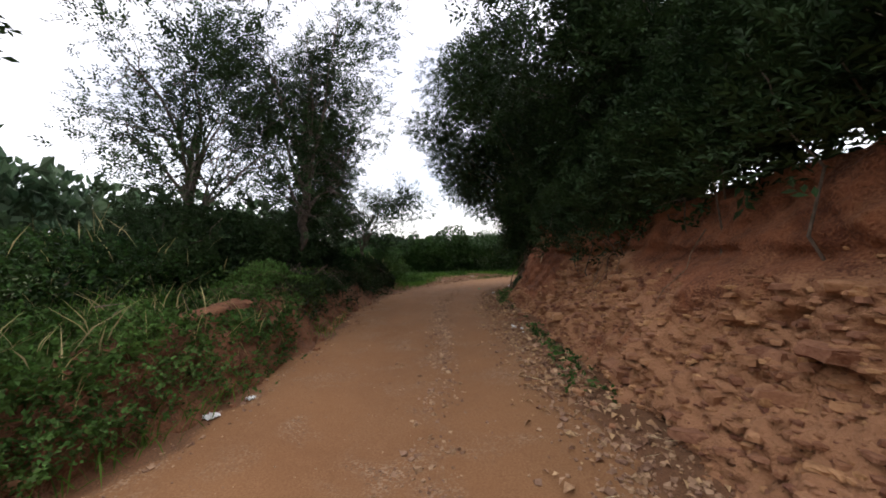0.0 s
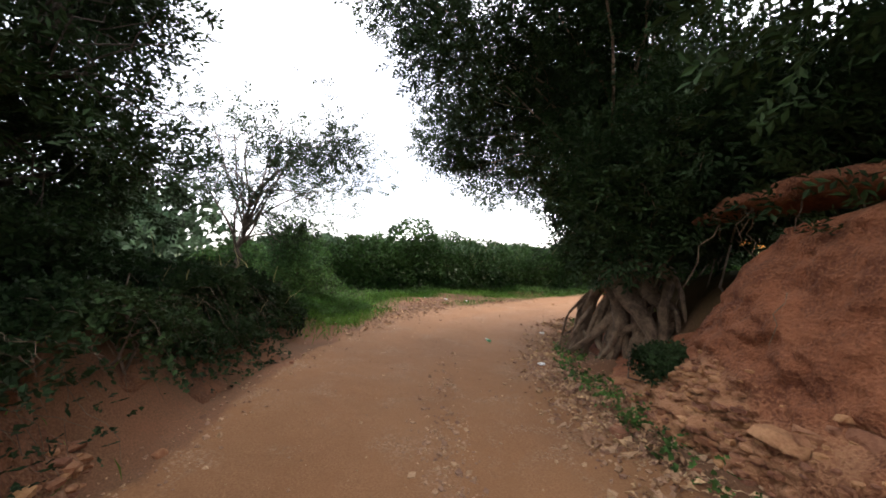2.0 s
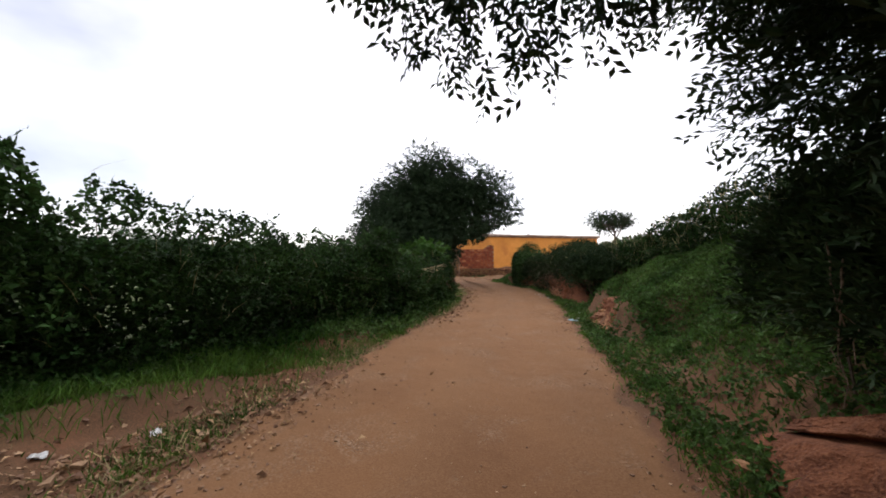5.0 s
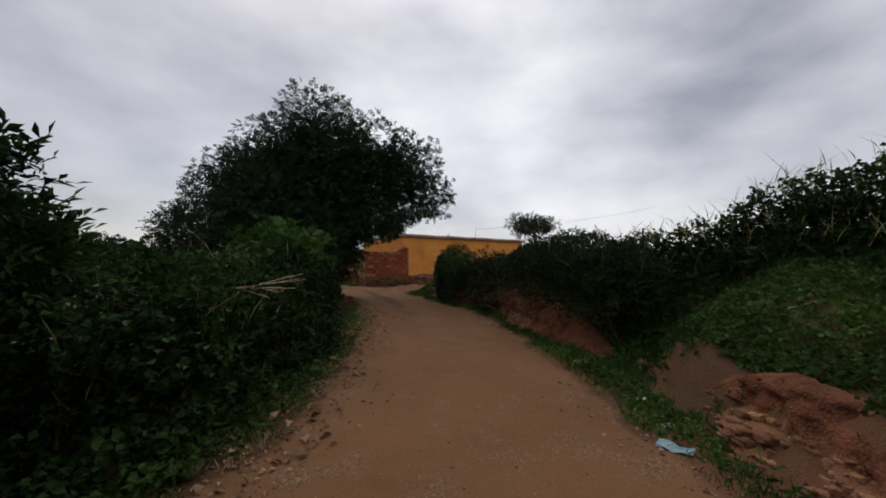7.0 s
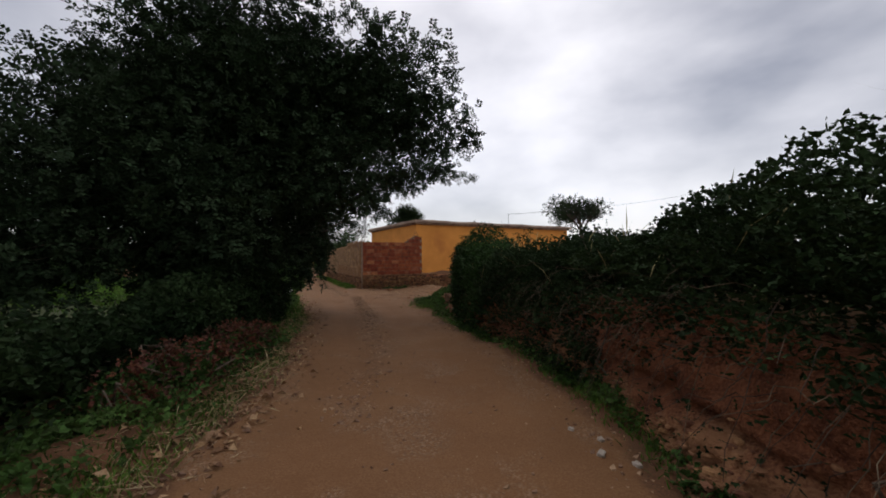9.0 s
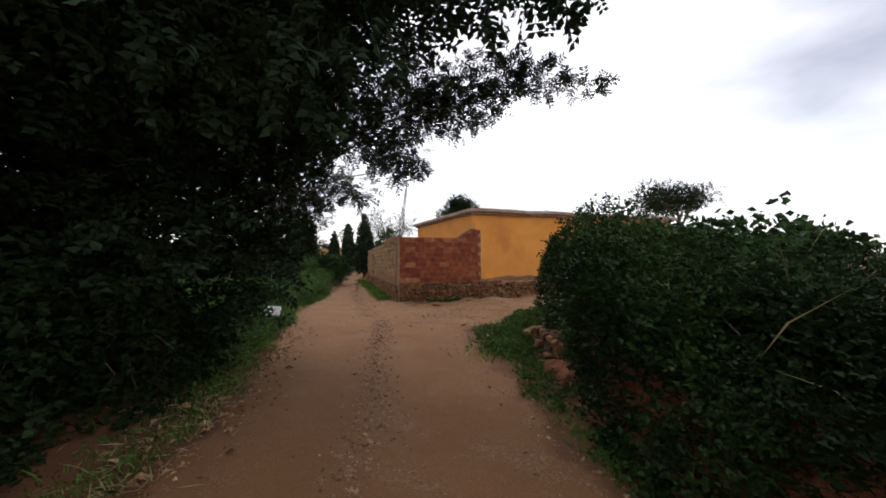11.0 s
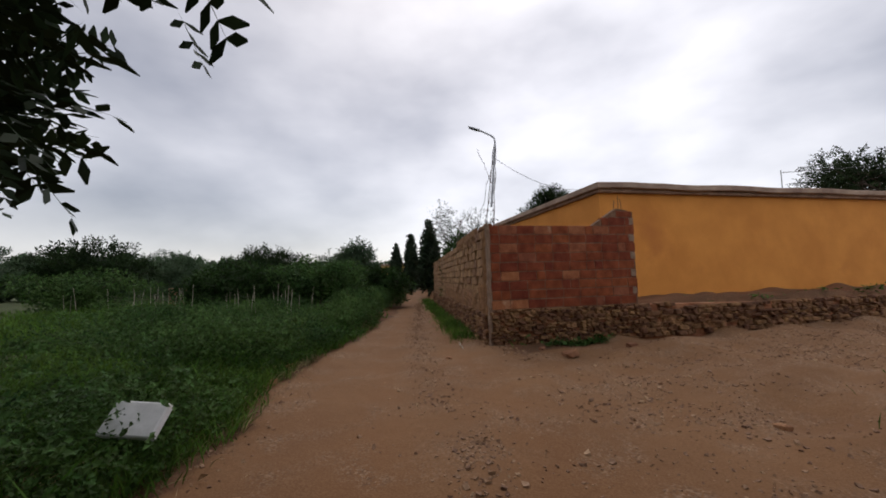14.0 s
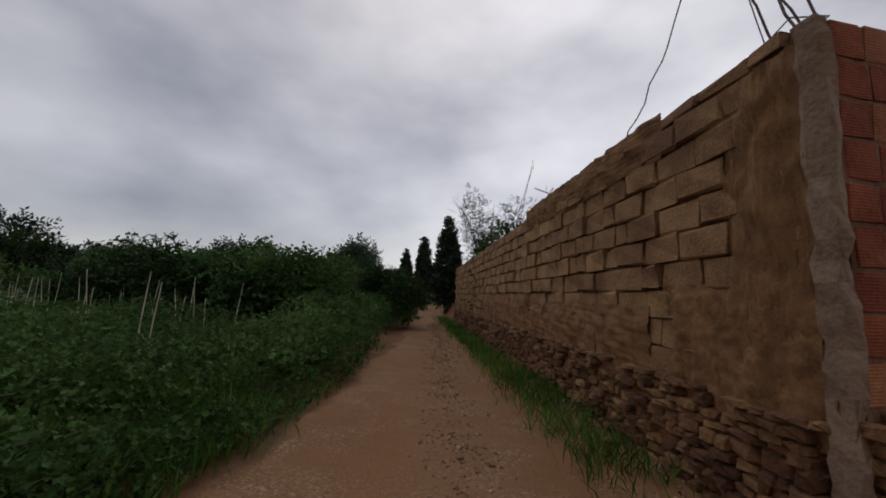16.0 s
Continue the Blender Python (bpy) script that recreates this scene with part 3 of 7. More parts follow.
def lie(x, y):
    """Height of the ground and wear (1 on the track, 0 off it) at many places."""
    x, y = np.asarray(x, float), np.asarray(y, float)
    row, off = along(x, y, SMOOTH)
    ragged = 0.18 * ripple(x, y, 2.4, 3) + 0.08 * ripple(x, y, 7.0, 4)
    out = np.abs(off) - row[..., 2] + ragged
    right = row[..., 3] * smooth((out - row[..., 4]) / row[..., 5])
    left = row[..., 6] * smooth((out - row[..., 7]) / row[..., 8])
    h = np.where(off < 0, right, left)
    h += np.where(off < 0, scarp(x, y) * smooth((out - 0.75) / 0.4) * (1 - smooth((out - 1.4) / 2.2)), 0)
    h += np.where(off < 0, 0.05 * np.clip(out - row[..., 4] - row[..., 5], 0, 14) * (row[..., 3] > 0.6), 0)
    wear = 1 - smooth(out / 0.5 + 0.2)
    brow, boff = along(x, y, BRANCH)
    bout = np.abs(boff) - brow[..., 2] + ragged
    onto = 1 - smooth(bout / 1.2)
    h *= 1 - onto
    wear = np.maximum(wear, 1 - smooth(bout / 0.6))
    # the yard of the house stands on its own raised ground
    dx, dy = x - WALL_CORNER[0], y - WALL_CORNER[1]
    f, s = dx * FRONT[0] + dy * FRONT[1], -(dx * SIDE[1] - dy * SIDE[0])
    inside = smooth((dx * BACK[0] + dy * BACK[1] - 0.25) / 0.4) * smooth((dx * SIDE[1] - dy * SIDE[0] - 0.15) / 0.2)
    h = h * (1 - inside) + 0.72 * inside
    wear *= 1 - inside * 0.7
    # wheel ruts, a gravelly crown and washed-out hollows on the track
    rut = np.exp(-(((np.abs(off) - 0.62) / 0.24) ** 2)) * 0.035 * (out < 0)
    h += 0.025 * ripple(x, y, 1.7, 9) + 0.012 * ripple(x, y, 6.0, 10) * (out > -0.4) - rut * (onto < 0.5)
    h += 0.10 * np.clip(out, 0, 1.2) * ripple(x, y, 3.2, 11) * (out > 0)
    far = np.hypot(x, y + 5)
    h += smooth((far - 60) / 300) * 6.0 * ripple(x, y, 0.012, 12)
    return h, wear


def gz(x, y):
    return float(lie(np.array([x]), np.array([y]))[0][0])


def spaced(a, b, fine, reach):
    mid = np.arange(a, b, fine)
    steps = fine * 1.22 ** np.arange(1, 40)
    outs = np.cumsum(steps)
    outs = outs[outs < reach]
    return np.concatenate([(a - outs)[::-1], mid, b + outs])


gx, gy = spaced(-12, 19, 0.16, 700), spaced(-37, 30, 0.16, 700)
XX, YY = np.meshgrid(gx, gy, indexing="ij")
ZZ, WW = lie(XX, YY)
ii, jj = np.meshgrid(np.arange(len(gx) - 1), np.arange(len(gy) - 1), indexing="ij")
at = lambda i, j: i * len(gy) + j
sheet = raw("ground", np.stack([XX, YY, ZZ], -1).reshape(-1, 3),
            np.stack([at(ii, jj), at(ii + 1, jj), at(ii + 1, jj + 1), at(ii, jj + 1)], -1).reshape(-1, 4), True)
near_row, near_off = along(XX, YY, SMOOTH)
turf = smooth((np.abs(near_off) - near_row[..., 2] - 1.2) / 2.0)
away = along(XX, YY, BRANCH)[1]
turf *= 1 - bare(XX, YY)
turf *= smooth((np.abs(away) - 3.2) / 1.5) * (1 - smooth((YY - 12.5) / 1.0) * smooth((XX + 3.0 + 0.42 * (YY - 12.5)) / 0.6))
sheet.attributes.new("turf", "FLOAT", "POINT").data.foreach_set("value", turf.ravel().astype(np.float32))
lanes = np.exp(-(((np.abs(near_off) - 0.68) / 0.3) ** 2))
pale = np.clip(0.34 * smooth((YY - 5.0) / 7.0) + 0.13 - 0.26 * lanes, 0, 1)
sheet.attributes.new("pale", "FLOAT", "POINT").data.foreach_set("value", pale.ravel().astype(np.float32))
sheet.attributes.new("wear", "FLOAT", "POINT").data.foreach_set("value", WW.ravel().astype(np.float32))
ground = tagged(obj("ground", sheet, ground_material()), "rutted reddish dirt track between earth banks and rough grass", "ground", kind="structure")


def edge_line(side, a, b, out=0.0, step=0.25):
    """Places along one side of the track between two of its given rows, out metres from its edge: +1 left, -1 right."""
    fine, at = eased(TRACK, 0.1)
    d = np.gradient(fine[:, :2], axis=0)
    n = np.stack([-d[:, 1], d[:, 0]], -1)
    n /= np.linalg.norm(n, axis=1, keepdims=True)
    keep = (at >= a) & (at <= b)
    pts = (fine[:, :2] + n * side * (fine[:, 2:3] + out))[keep]
    run = np.r_[0, np.cumsum(np.hypot(*np.diff(pts, axis=0).T))]
    u = np.arange(0, run[-1], step)
    return np.stack([np.interp(u, run, c) for c in pts.T], -1)


def grain(a, b):
    """A fixed random number from 0 to 1 for each pair of whole numbers."""
    v = np.sin(a * 127.1 + b * 311.7) * 43758.5453
    return v - np.floor(v)


def cells(a, b, seed):
    """Uneven cells over a plane: a random number for each place's cell, and how far the place is from the cell's edge."""
    i, j = np.floor(a), np.floor(b)
    near, second, own = np.full(a.shape, 9.0), np.full(a.shape, 9.0), np.zeros(a.shape)
    for di in (-1, 0, 1):
        for dj in (-1, 0, 1):
            p, q = i + di, j + dj
            d = np.hypot(a - p - 0.5 - 0.9 * (grain(p + seed, q) - 0.5), b - q - 0.5 - 0.9 * (grain(q, p + seed + 3.7) - 0.5))
            closer = d < near
            second = np.where(closer, near, np.minimum(second, d))
            own = np.where(closer, grain(p * 1.3 + seed, q + 9.1), own)
            near = np.where(closer, d, near)
    return own, second - near


def lumps(a, b, seed):
    """Uneven lumps of about -1 to 1 over a plane."""
    i, j = np.floor(a), np.floor(b)
    u, v = smooth(a - i), smooth(b - j)
    g = lambda p, q: grain(p + 17.0 * seed, q + 5.3)
    return 2 * ((g(i, j) * (1 - u) + g(i + 1, j) * u) * (1 - v) + (g(i, j + 1) * (1 - u) + g(i + 1, j + 1) * u) * v) - 1


def earth_bank(line, height, lean, seed, name, label, blocky=0.055, foot=-0.15, rocky=0.6, rows=46, undercut=0.12, strata=0.85, mat=None):
    """A torn cutting swept along a line, leaning away from the track: bedded, blocky rock below and earth above."""
    rnd = np.random.default_rng(seed)
    line = np.asarray(line)
    d = np.gradient(line, axis=0)
    n = np.stack([d[:, 1], -d[:, 0]], -1)
    n /= np.linalg.norm(n, axis=1, keepdims=True)
    run = np.r_[0, np.cumsum(np.hypot(*np.diff(line, axis=0).T))]
    v = np.linspace(0, 1, rows)
    top = np.interp(np.linspace(0, 1, len(line)), np.linspace(0, 1, len(height)), height)
    base = np.minimum(lie(line[:, 0], line[:, 1])[0], 0.25)
    Z = base[:, None] + foot + v[None] * (top[:, None] - base[:, None] - foot)
    P = np.stack([line[:, 0, None] + 0 * Z, line[:, 1, None] + 0 * Z, Z], -1).reshape(-1, 3)
    S, V = (run[:, None] + 0 * Z).ravel(), (v[None] + 0 * Z).ravel()
    rough = 0.18 * waves(P, 1.2, seed) + 0.08 * waves(P * (1, 1, 2.0), 4.0, seed + 1)
    warp, wisp = waves(P, 2.2, seed + 3), waves(P, 6.0, seed + 4)
    bed = P[:, 2] + 0.10 * waves(P, 0.9, seed + 6) + 0.15 * np.sin(S * 0.5 + seed)
    stony = smooth((rocky - V) / 0.3 - 0.75 + strata * smooth((15 - S) / 3) + 1.4 * waves(P, 1.1, seed + 7) + 0.4 * wisp)
    big, big_edge = cells(S * 5.5 + 2.2 * warp + 1.4 * wisp, bed * 12.5 + 1.3 * wisp + 0.8 * warp, seed)
    fine, fine_edge = cells(S * 1.9 + 1.5 * wisp + warp, bed * 4.0 + 0.8 * warp, seed + 1)
    clod = 1.5 * lumps(S * 3.0 + warp, P[:, 2] * 4.0 + wisp, seed) + 0.9 * lumps(S * 7.0, P[:, 2] * 9.0 + warp, seed + 1) + 0.5 * lumps(S * 15.0, P[:, 2] * 17.0, seed + 2)
    rough += blocky * stony * (1.3 * big - 0.65) + 0.55 * blocky * stony * (fine - 0.5) + 0.044 * clod
    rough -= 0.45 * blocky * stony * np.exp(-((big_edge / 0.10) ** 2)) + 0.25 * blocky * stony * np.exp(-((fine_edge / 0.16) ** 2))
    rough -= undercut * np.exp(-(((V - rocky - 0.06 - 0.05 * waves(P, 0.8, seed + 9)) / 0.035) ** 2)) * smooth(0.5 + waves(P, 0.9, seed + 12))
    rough += 0.006 * rnd.normal(size=len(P))
    lean = np.interp(np.linspace(0, 1, len(line)), np.linspace(0, 1, np.size(lean)), np.atleast_1d(lean))
    push = lean[:, None] * (v[None] ** 0.85) - rough.reshape(Z.shape)
    push[:, -1] += lean
    push[:, -2] += 0.4 * lean
    Z[:, -1] -= 0.3
    Z[:, :-2] += 0.006 * waves(P, 7.0, seed + 13).reshape(Z.shape)[:, :-2]
    P = np.stack([line[:, 0, None] + n[:, 0, None] * push, line[:, 1, None] + n[:, 1, None] * push, Z], -1)
    i, j = np.meshgrid(np.arange(len(line) - 1), np.arange(rows - 1), indexing="ij")
    k = lambda a, b: a * rows + b
    f = np.stack([k(i, j), k(i + 1, j), k(i + 1, j + 1), k(i, j + 1)], -1).reshape(-1, 4)
    mesh = raw(name, P.reshape(-1, 3), f, True)
    mesh.attributes.new("rock", "FLOAT", "POINT").data.foreach_set("value", (stony * (0.45 + 0.55 * big)).astype(np.float32))
    ob = obj(name, mesh, mat or M_BANK)
    FACES[seed] = (P, stony.reshape(Z.shape), S.reshape(Z.shape), V.reshape(Z.shape), n)
    return tagged(ob, label, "earth bank", kind="structure")


FACES = {}
CUT = edge_line(-1, 1, 7.5, 0.5, 0.036)
earth_bank(CUT, (2.5, 2.5, 2.5, 2.43, 2.35, 2.28, 2.2, 2.15, 2.1, 2.1, 2.1, 2.1, 2.15, 1.9, 0.9, 0.3, 0.35, 0.9, 1.2, 0.7, 0.2), (0.9, 0.95, 1.1, 1.35, 1.35, 1.2, 1.1, 1.0, 0.75, 0.7, 0.7), 11, "earth_bank", "steep cutting of red earth and bedded rock", 0.085, rows=84, undercut=0.2, strata=0.7)
BANK2 = edge_line(-1, 10, 14, 0.5, 0.045)
earth_bank(BANK2, (0.0, 0.75, 1.1, 1.1, 0.95, 0.75, 0.45, 0.0), 0.45, 12, "earth_bank", "low bank of bare red earth under brambles", 0.06, rows=36, rocky=0.3)
BANK3 = edge_line(-1, 8.5, 9.8, 0.72, 0.04)
earth_bank(BANK3, (0.0, 0.35, 0.6, 0.55, 0.62, 0.4, 0.0), 0.5, 14, "earth_bank", "torn step of red earth at the foot of a green slope", 0.06, rows=36, rocky=0.5)
BANKL = edge_line(1, 1, 5, 0.25, 0.06)[::-1]
earth_bank(BANKL, (0.1, 0.6, 1.0, 1.05, 0.95, 0.65, 0.42, 0.4), 0.5, 13, "earth_bank", "crumbling low bank of brown earth", 0.03, rows=34, rocky=0.2, undercut=0.0, mat=M_BANKL)


# ---- block walls and the house ----
def box(name, x0, x1, y0, y1, z0, z1, bevel=0.0, jitter=0.0, seed=0):
    bm = bmesh.new()
    bmesh.ops.create_cube(bm, size=1, matrix=Matrix.Translation(((x0 + x1) / 2, (y0 + y1) / 2, (z0 + z1) / 2)) @ Matrix.Diagonal((x1 - x0, y1 - y0, z1 - z0, 1)))
    if bevel:
        bmesh.ops.bevel(bm, geom=bm.edges[:], offset=bevel, segments=1, affect="EDGES")
    if jitter:
        rnd = random.Random(seed)
        for v in bm.verts:
            v.co += Vector([rnd.uniform(-jitter, jitter) for _ in range(3)])
    return bm


def placed(name, corner, way, z, label, category, kind=""):
    """An Empty whose x runs along way in plan and whose y runs to the left of it."""
    e = thing(name, corner[0], corner[1], z, label, category, kind=kind)
    e.rotation_euler = (0, 0, math.atan2(way[1], way[0]))
    return e


def stone_mesh(name, seed, rough=0.19):
    rnd = random.Random(seed)
    bm = bmesh.new()
    bmesh.ops.create_cube(bm, size=1)
    bmesh.ops.bevel(bm, geom=bm.edges[:], offset=0.19, segments=1, affect="EDGES")
    for v in bm.verts:
        v.co += Vector([rnd.uniform(-rough, rough) * 0.5 for _ in range(3)])
    mesh = bpy.data.meshes.new(name)
    bm.to_mesh(mesh)
    bm.free()
    return mesh


STONE_MESHES = [stone_mesh("stone", s) for s in range(9)]
for s in STONE_MESHES:
    s.materials.append(M_STONE)


ROCK_MESHES = [stone_mesh("slab", s + 40, 0.26) for s in range(7)]
for s in ROCK_MESHES:
    s.materials.append(M_ROCK)


def stone(parent, x, y, z, sx, sy, sz, turn, rnd, name="stone"):
    ob = new(name, rnd.choice(STONE_MESHES))
    ob.parent = parent
    ob.location, ob.scale = (x, y, z), (sx, sy, sz)
    ob.rotation_euler = (rnd.uniform(-0.12, 0.12), rnd.uniform(-0.10, 0.10), turn + rnd.uniform(-0.14, 0.14))
    return ob


def block_wall(name, corner, way, length, z0, tops, block, height, joint, thick, mat, label, inward=1, seed=1, core=M_MORTAR, depth=0.02, ragged=0.0, half=0.12, pale=None):
    """Courses of blocks on a mortar core. tops: (distance, height) pairs of the stepped or sloping top."""
    rnd = random.Random(seed)
    wall = placed(name, corner, way, z0, label, "wall", "structure")
    xs, zs = [t[0] for t in tops], [t[1] - z0 for t in tops]
    bm = bmesh.new()
    lo, hi = (depth, thick - depth) if inward > 0 else (-thick + depth, -depth)
    n = len(tops)
    v = [bm.verts.new((x, y, z)) for x, zt in zip(xs, zs) for y in (lo, hi) for z in (-0.05, zt - 0.015)]
    for k in range(n - 1):
        a, b = v[4 * k:4 * k + 4], v[4 * k + 4:4 * k + 8]
        for q in ((a[0], b[0], b[1], a[1]), (a[2], a[3], b[3], b[2]), (a[1], b[1], b[3], a[3])):
            bm.faces.new(q)
    bm.faces.new((v[0], v[1], v[3], v[2]))
    bm.faces.new((v[-4], v[-2], v[-1], v[-3]))
    bmesh.ops.recalc_face_normals(bm, faces=bm.faces[:])
    part("core", bm, core, wall)
    meshes = {}
    rows = int(max(zs) / height) + 1
    for r in range(rows):
        z = r * height
        x = 0.02 if r % 2 else -0.0
        first = True
        while x < length - 0.05:
            w = block * (0.5 if first and r % 2 else 1.0)
            if rnd.random() < half:
                w = block * 0.5
            w = min(w, length - x)
            first = False
            top = min(np.interp(x + 0.03, xs, zs), np.interp(x + w - 0.03, xs, zs))
            h = min(height, top - z)
            if h > 0.07 and w > 0.06:
                key = (round(w, 2), round(h, 2), rnd.randrange(3), pale is not None and rnd.random() < 0.15)
                if key not in meshes:
                    y0, y1 = (0, thick) if inward > 0 else (-thick, 0)
                    b = box("brick", 0, key[0] - joint, y0, y1, 0, key[1] - joint, 0.008, 0.006 + ragged * 0.6, len(meshes))
                    meshes[key] = bpy.data.meshes.new("brick")
                    b.to_mesh(meshes[key])
                    b.free()
                    meshes[key].materials.append(pale if key[3] else mat)
                ob = new("brick", meshes[key])
                ob.parent = wall
                ob.location = (x + joint / 2, rnd.uniform(-1, 1) * ragged, z + joint / 2)
            x += w
    return wall


def rubble(name, corner, way, length, heights, thick, label, seed, size=(0.12, 0.3), inward=1, tall=(0.07, 0.15), limit=300, proud=0.03):
    """A dry wall of uneven field stones on an earth core; stones past the limit are joined."""
    rnd = random.Random(seed)
    wall = placed(name, corner, way, 0, label, "stone wall", "structure")
    hx = np.linspace(0, length, len(heights))
    lo, hi = (0.04, thick) if inward > 0 else (-thick, -0.04)
    bm = bmesh.new()
    n = 24
    cols = [[bm.verts.new((length * k / (n - 1), y, z)) for y in (lo, hi) for z in (-0.2, float(np.interp(length * k / (n - 1), hx, heights)) - 0.03)] for k in range(n)]
    for a, b in zip(cols[:-1], cols[1:]):
        for q in ((a[0], b[0], b[1], a[1]), (a[2], a[3], b[3], b[2]), (a[1], b[1], b[3], a[3])):
            bm.faces.new(q)
    bm.faces.new((cols[0][0], cols[0][1], cols[0][3], cols[0][2]))
    bm.faces.new((cols[-1][0], cols[-1][2], cols[-1][3], cols[-1][1]))
    bmesh.ops.recalc_face_normals(bm, faces=bm.faces[:])
    part("core", bm, M_EARTH, wall)
    count, rest = 0, []
    z = -0.03
    while z < max(heights):
        h = rnd.uniform(*tall)
        x = rnd.uniform(-0.1, 0.0)
        while x < length:
            w = rnd.uniform(*size)
            top = float(np.interp(x + w / 2, hx, heights))
            hh = h * rnd.uniform(0.75, 1.1)
            if z + hh * 0.6 < top and rnd.random() < 0.88:
                d = rnd.uniform(0.14, 0.24)
                y = (d / 2 - rnd.uniform(0, proud)) * (1 if inward > 0 else -1)
                if count < limit:
                    stone(wall, x + w / 2, y, z + hh / 2, w * 0.97, d, hh * 1.02, 0, rnd)
                    count += 1
                else:
                    rest.append((x + w / 2, y, z + hh / 2, w * 0.97, d, hh * 1.02))
            x += w
        z += h * 0.93
    if rest:
        tagged(obj("stones", heap(rest, seed), M_STONES, wall, "smaller stones bedded in earth"), kind="stuff")
    return wall


def heap(rows, seed, turned=False):
    """Many rough stones in one mesh: x, y, z, sizes."""
    rnd = np.random.default_rng(seed)
    shapes = []
    for s in STONE_MESHES:
        co = np.empty(len(s.vertices) * 3)
        s.vertices.foreach_get("co", co)
        tri = []
        for p in s.polygons:
            v = list(p.vertices)
            for k in range(1, len(v) - 1):
                tri.append((v[0], v[k], v[k + 1]))
        shapes.append((co.reshape(-1, 3), np.array(tri)))
    out = []
    for r in rows:
        co, tri = shapes[rnd.integers(len(shapes))]
        a = rnd.uniform(0, 6.28) if turned else rnd.uniform(-0.1, 0.1)
        c, s = math.cos(a), math.sin(a)
        p = co * np.array(r[3:6])
        p = np.stack([p[:, 0] * c - p[:, 1] * s, p[:, 0] * s + p[:, 1] * c, p[:, 2]], -1) + np.array(r[:3])
        out.append((p, tri))
    v, f = gather(out)
    return raw("stones", v, f)


# the yard's front wall of clay blocks, stepped up to its end pillar, on a rubble footing
front_wall = block_wall("block_wall_front", WALL_CORNER + FRONT * 0.05, FRONT, 3.45, 0.72, [(0, 2.46), (2.37, 2.46), (3.02, 2.86), (3.17, 2.84), (3.43, 2.78)],
                        0.40, 0.193, 0.008, 0.14, M_BLOCK, "wall of bare red hollow clay blocks with stepped top", seed=3, depth=0.006, half=0.22, pale=M_BLOCKPALE)
for k in range(5):
    z = 0.215 + 0.386 * k
    part("mortar_patch", box("mortar_patch", 3.31 - 0.02 * (k % 2), 3.436, -0.007, 0.05, z, z + 0.16, 0.012, 0.008, 50 + k), M_CONCRETE, front_wall, "grey mortar filling a toothed end")
block_wall("block_wall_side", WALL_CORNER + SIDE * 0.16, SIDE, 15.5, 0.62, [(0, 2.52), (2.0, 2.52), (4.5, 2.45), (9, 2.4), (15.5, 2.35)],
           0.42, 0.20, 0.024, 0.16, M_GREYBLOCK, "weathered wall of earth-stained concrete blocks", inward=-1, seed=4, depth=0.045, ragged=0.018)
rubble("rubble_footing_front", WALL_CORNER + FRONT * 0.1 - BACK * 0.03, FRONT, 3.4, (0.72, 0.74, 0.72), 0.3, "rough rubble footing of brown field stones", 21, (0.06, 0.21), tall=(0.04, 0.09), proud=0.06)
rubble("rubble_footing_side", WALL_CORNER + SIDE * 0.15 + np.array((-0.05, 0.0)), SIDE, 15.4, (0.62, 0.64, 0.6, 0.62), 0.3, "rubble footing of small brown stones under concrete blocks", 22, (0.07, 0.2), inward=-1, tall=(0.045, 0.10), limit=280, proud=0.06)
rubble("retaining_wall", WALL_CORNER + FRONT * 3.5 - BACK * 0.05, (0.85, 0.527), 12.0, (0.72, 0.66, 0.6, 0.62, 0.55, 0.5), 0.4, "low broken retaining wall of brown rubble", 23, (0.09, 0.3), tall=(0.05, 0.12), proud=0.08)

rubble("field_wall", (3.35, 1.6), (-0.21, 0.978), 3.9, (0.35, 0.45, 0.5, 0.48, 0.42, 0.3), 0.35, "low dry wall of brown field stones under an overhanging hedge", 24, (0.12, 0.34), inward=-1, tall=(0.08, 0.17), proud=0.09)

# the corner post with its bare reinforcing bars, which lean back over the yard
post = thing("corner_post", WALL_CORNER[0], WALL_CORNER[1], -0.1, "rough concrete corner post with bare reinforcing bars leaning back", "pillar")
bm = box("shaft", -0.012, 0.06, -0.008, 0.12, 0, 2.58, 0.02)
bmesh.ops.subdivide_edges(bm, edges=[e for e in bm.edges if abs(e.verts[0].co.z - e.verts[1].co.z) > 1], cuts=26)
rnd = random.Random(8)
for v in bm.verts:
    v.co += Vector((rnd.uniform(-1, 1), rnd.uniform(-1, 1), 0)) * 0.016
bmesh.ops.rotate(bm, verts=bm.verts[:], matrix=Matrix.Rotation(math.atan2(FRONT[1], FRONT[0]), 3, "Z"))
part("shaft", bm, M_CONCRETE, post)
BEND = np.array((-1.69, 13.81, 4.81)) - np.array((*WALL_CORNER, -0.1))
FOOT = np.array((0.02, 0.12, 2.5))
for k, (bx, by) in enumerate(((-0.06, -0.06), (0.10, -0.02), (0.08, 0.12), (-0.08, 0.10))):
    way = (BEND - FOOT) * (0.86 + 0.05 * (k % 2))
    p = bend(FOOT + (bx, by, 0), FOOT + way + np.array((bx, by, 0)) * 0.25, 11, 0.012, 40 + k)
    obj("reinforcing_bar", raw("reinforcing_bar", *tube(p, [0.007, 0.006], 6)), M_RUST, post)
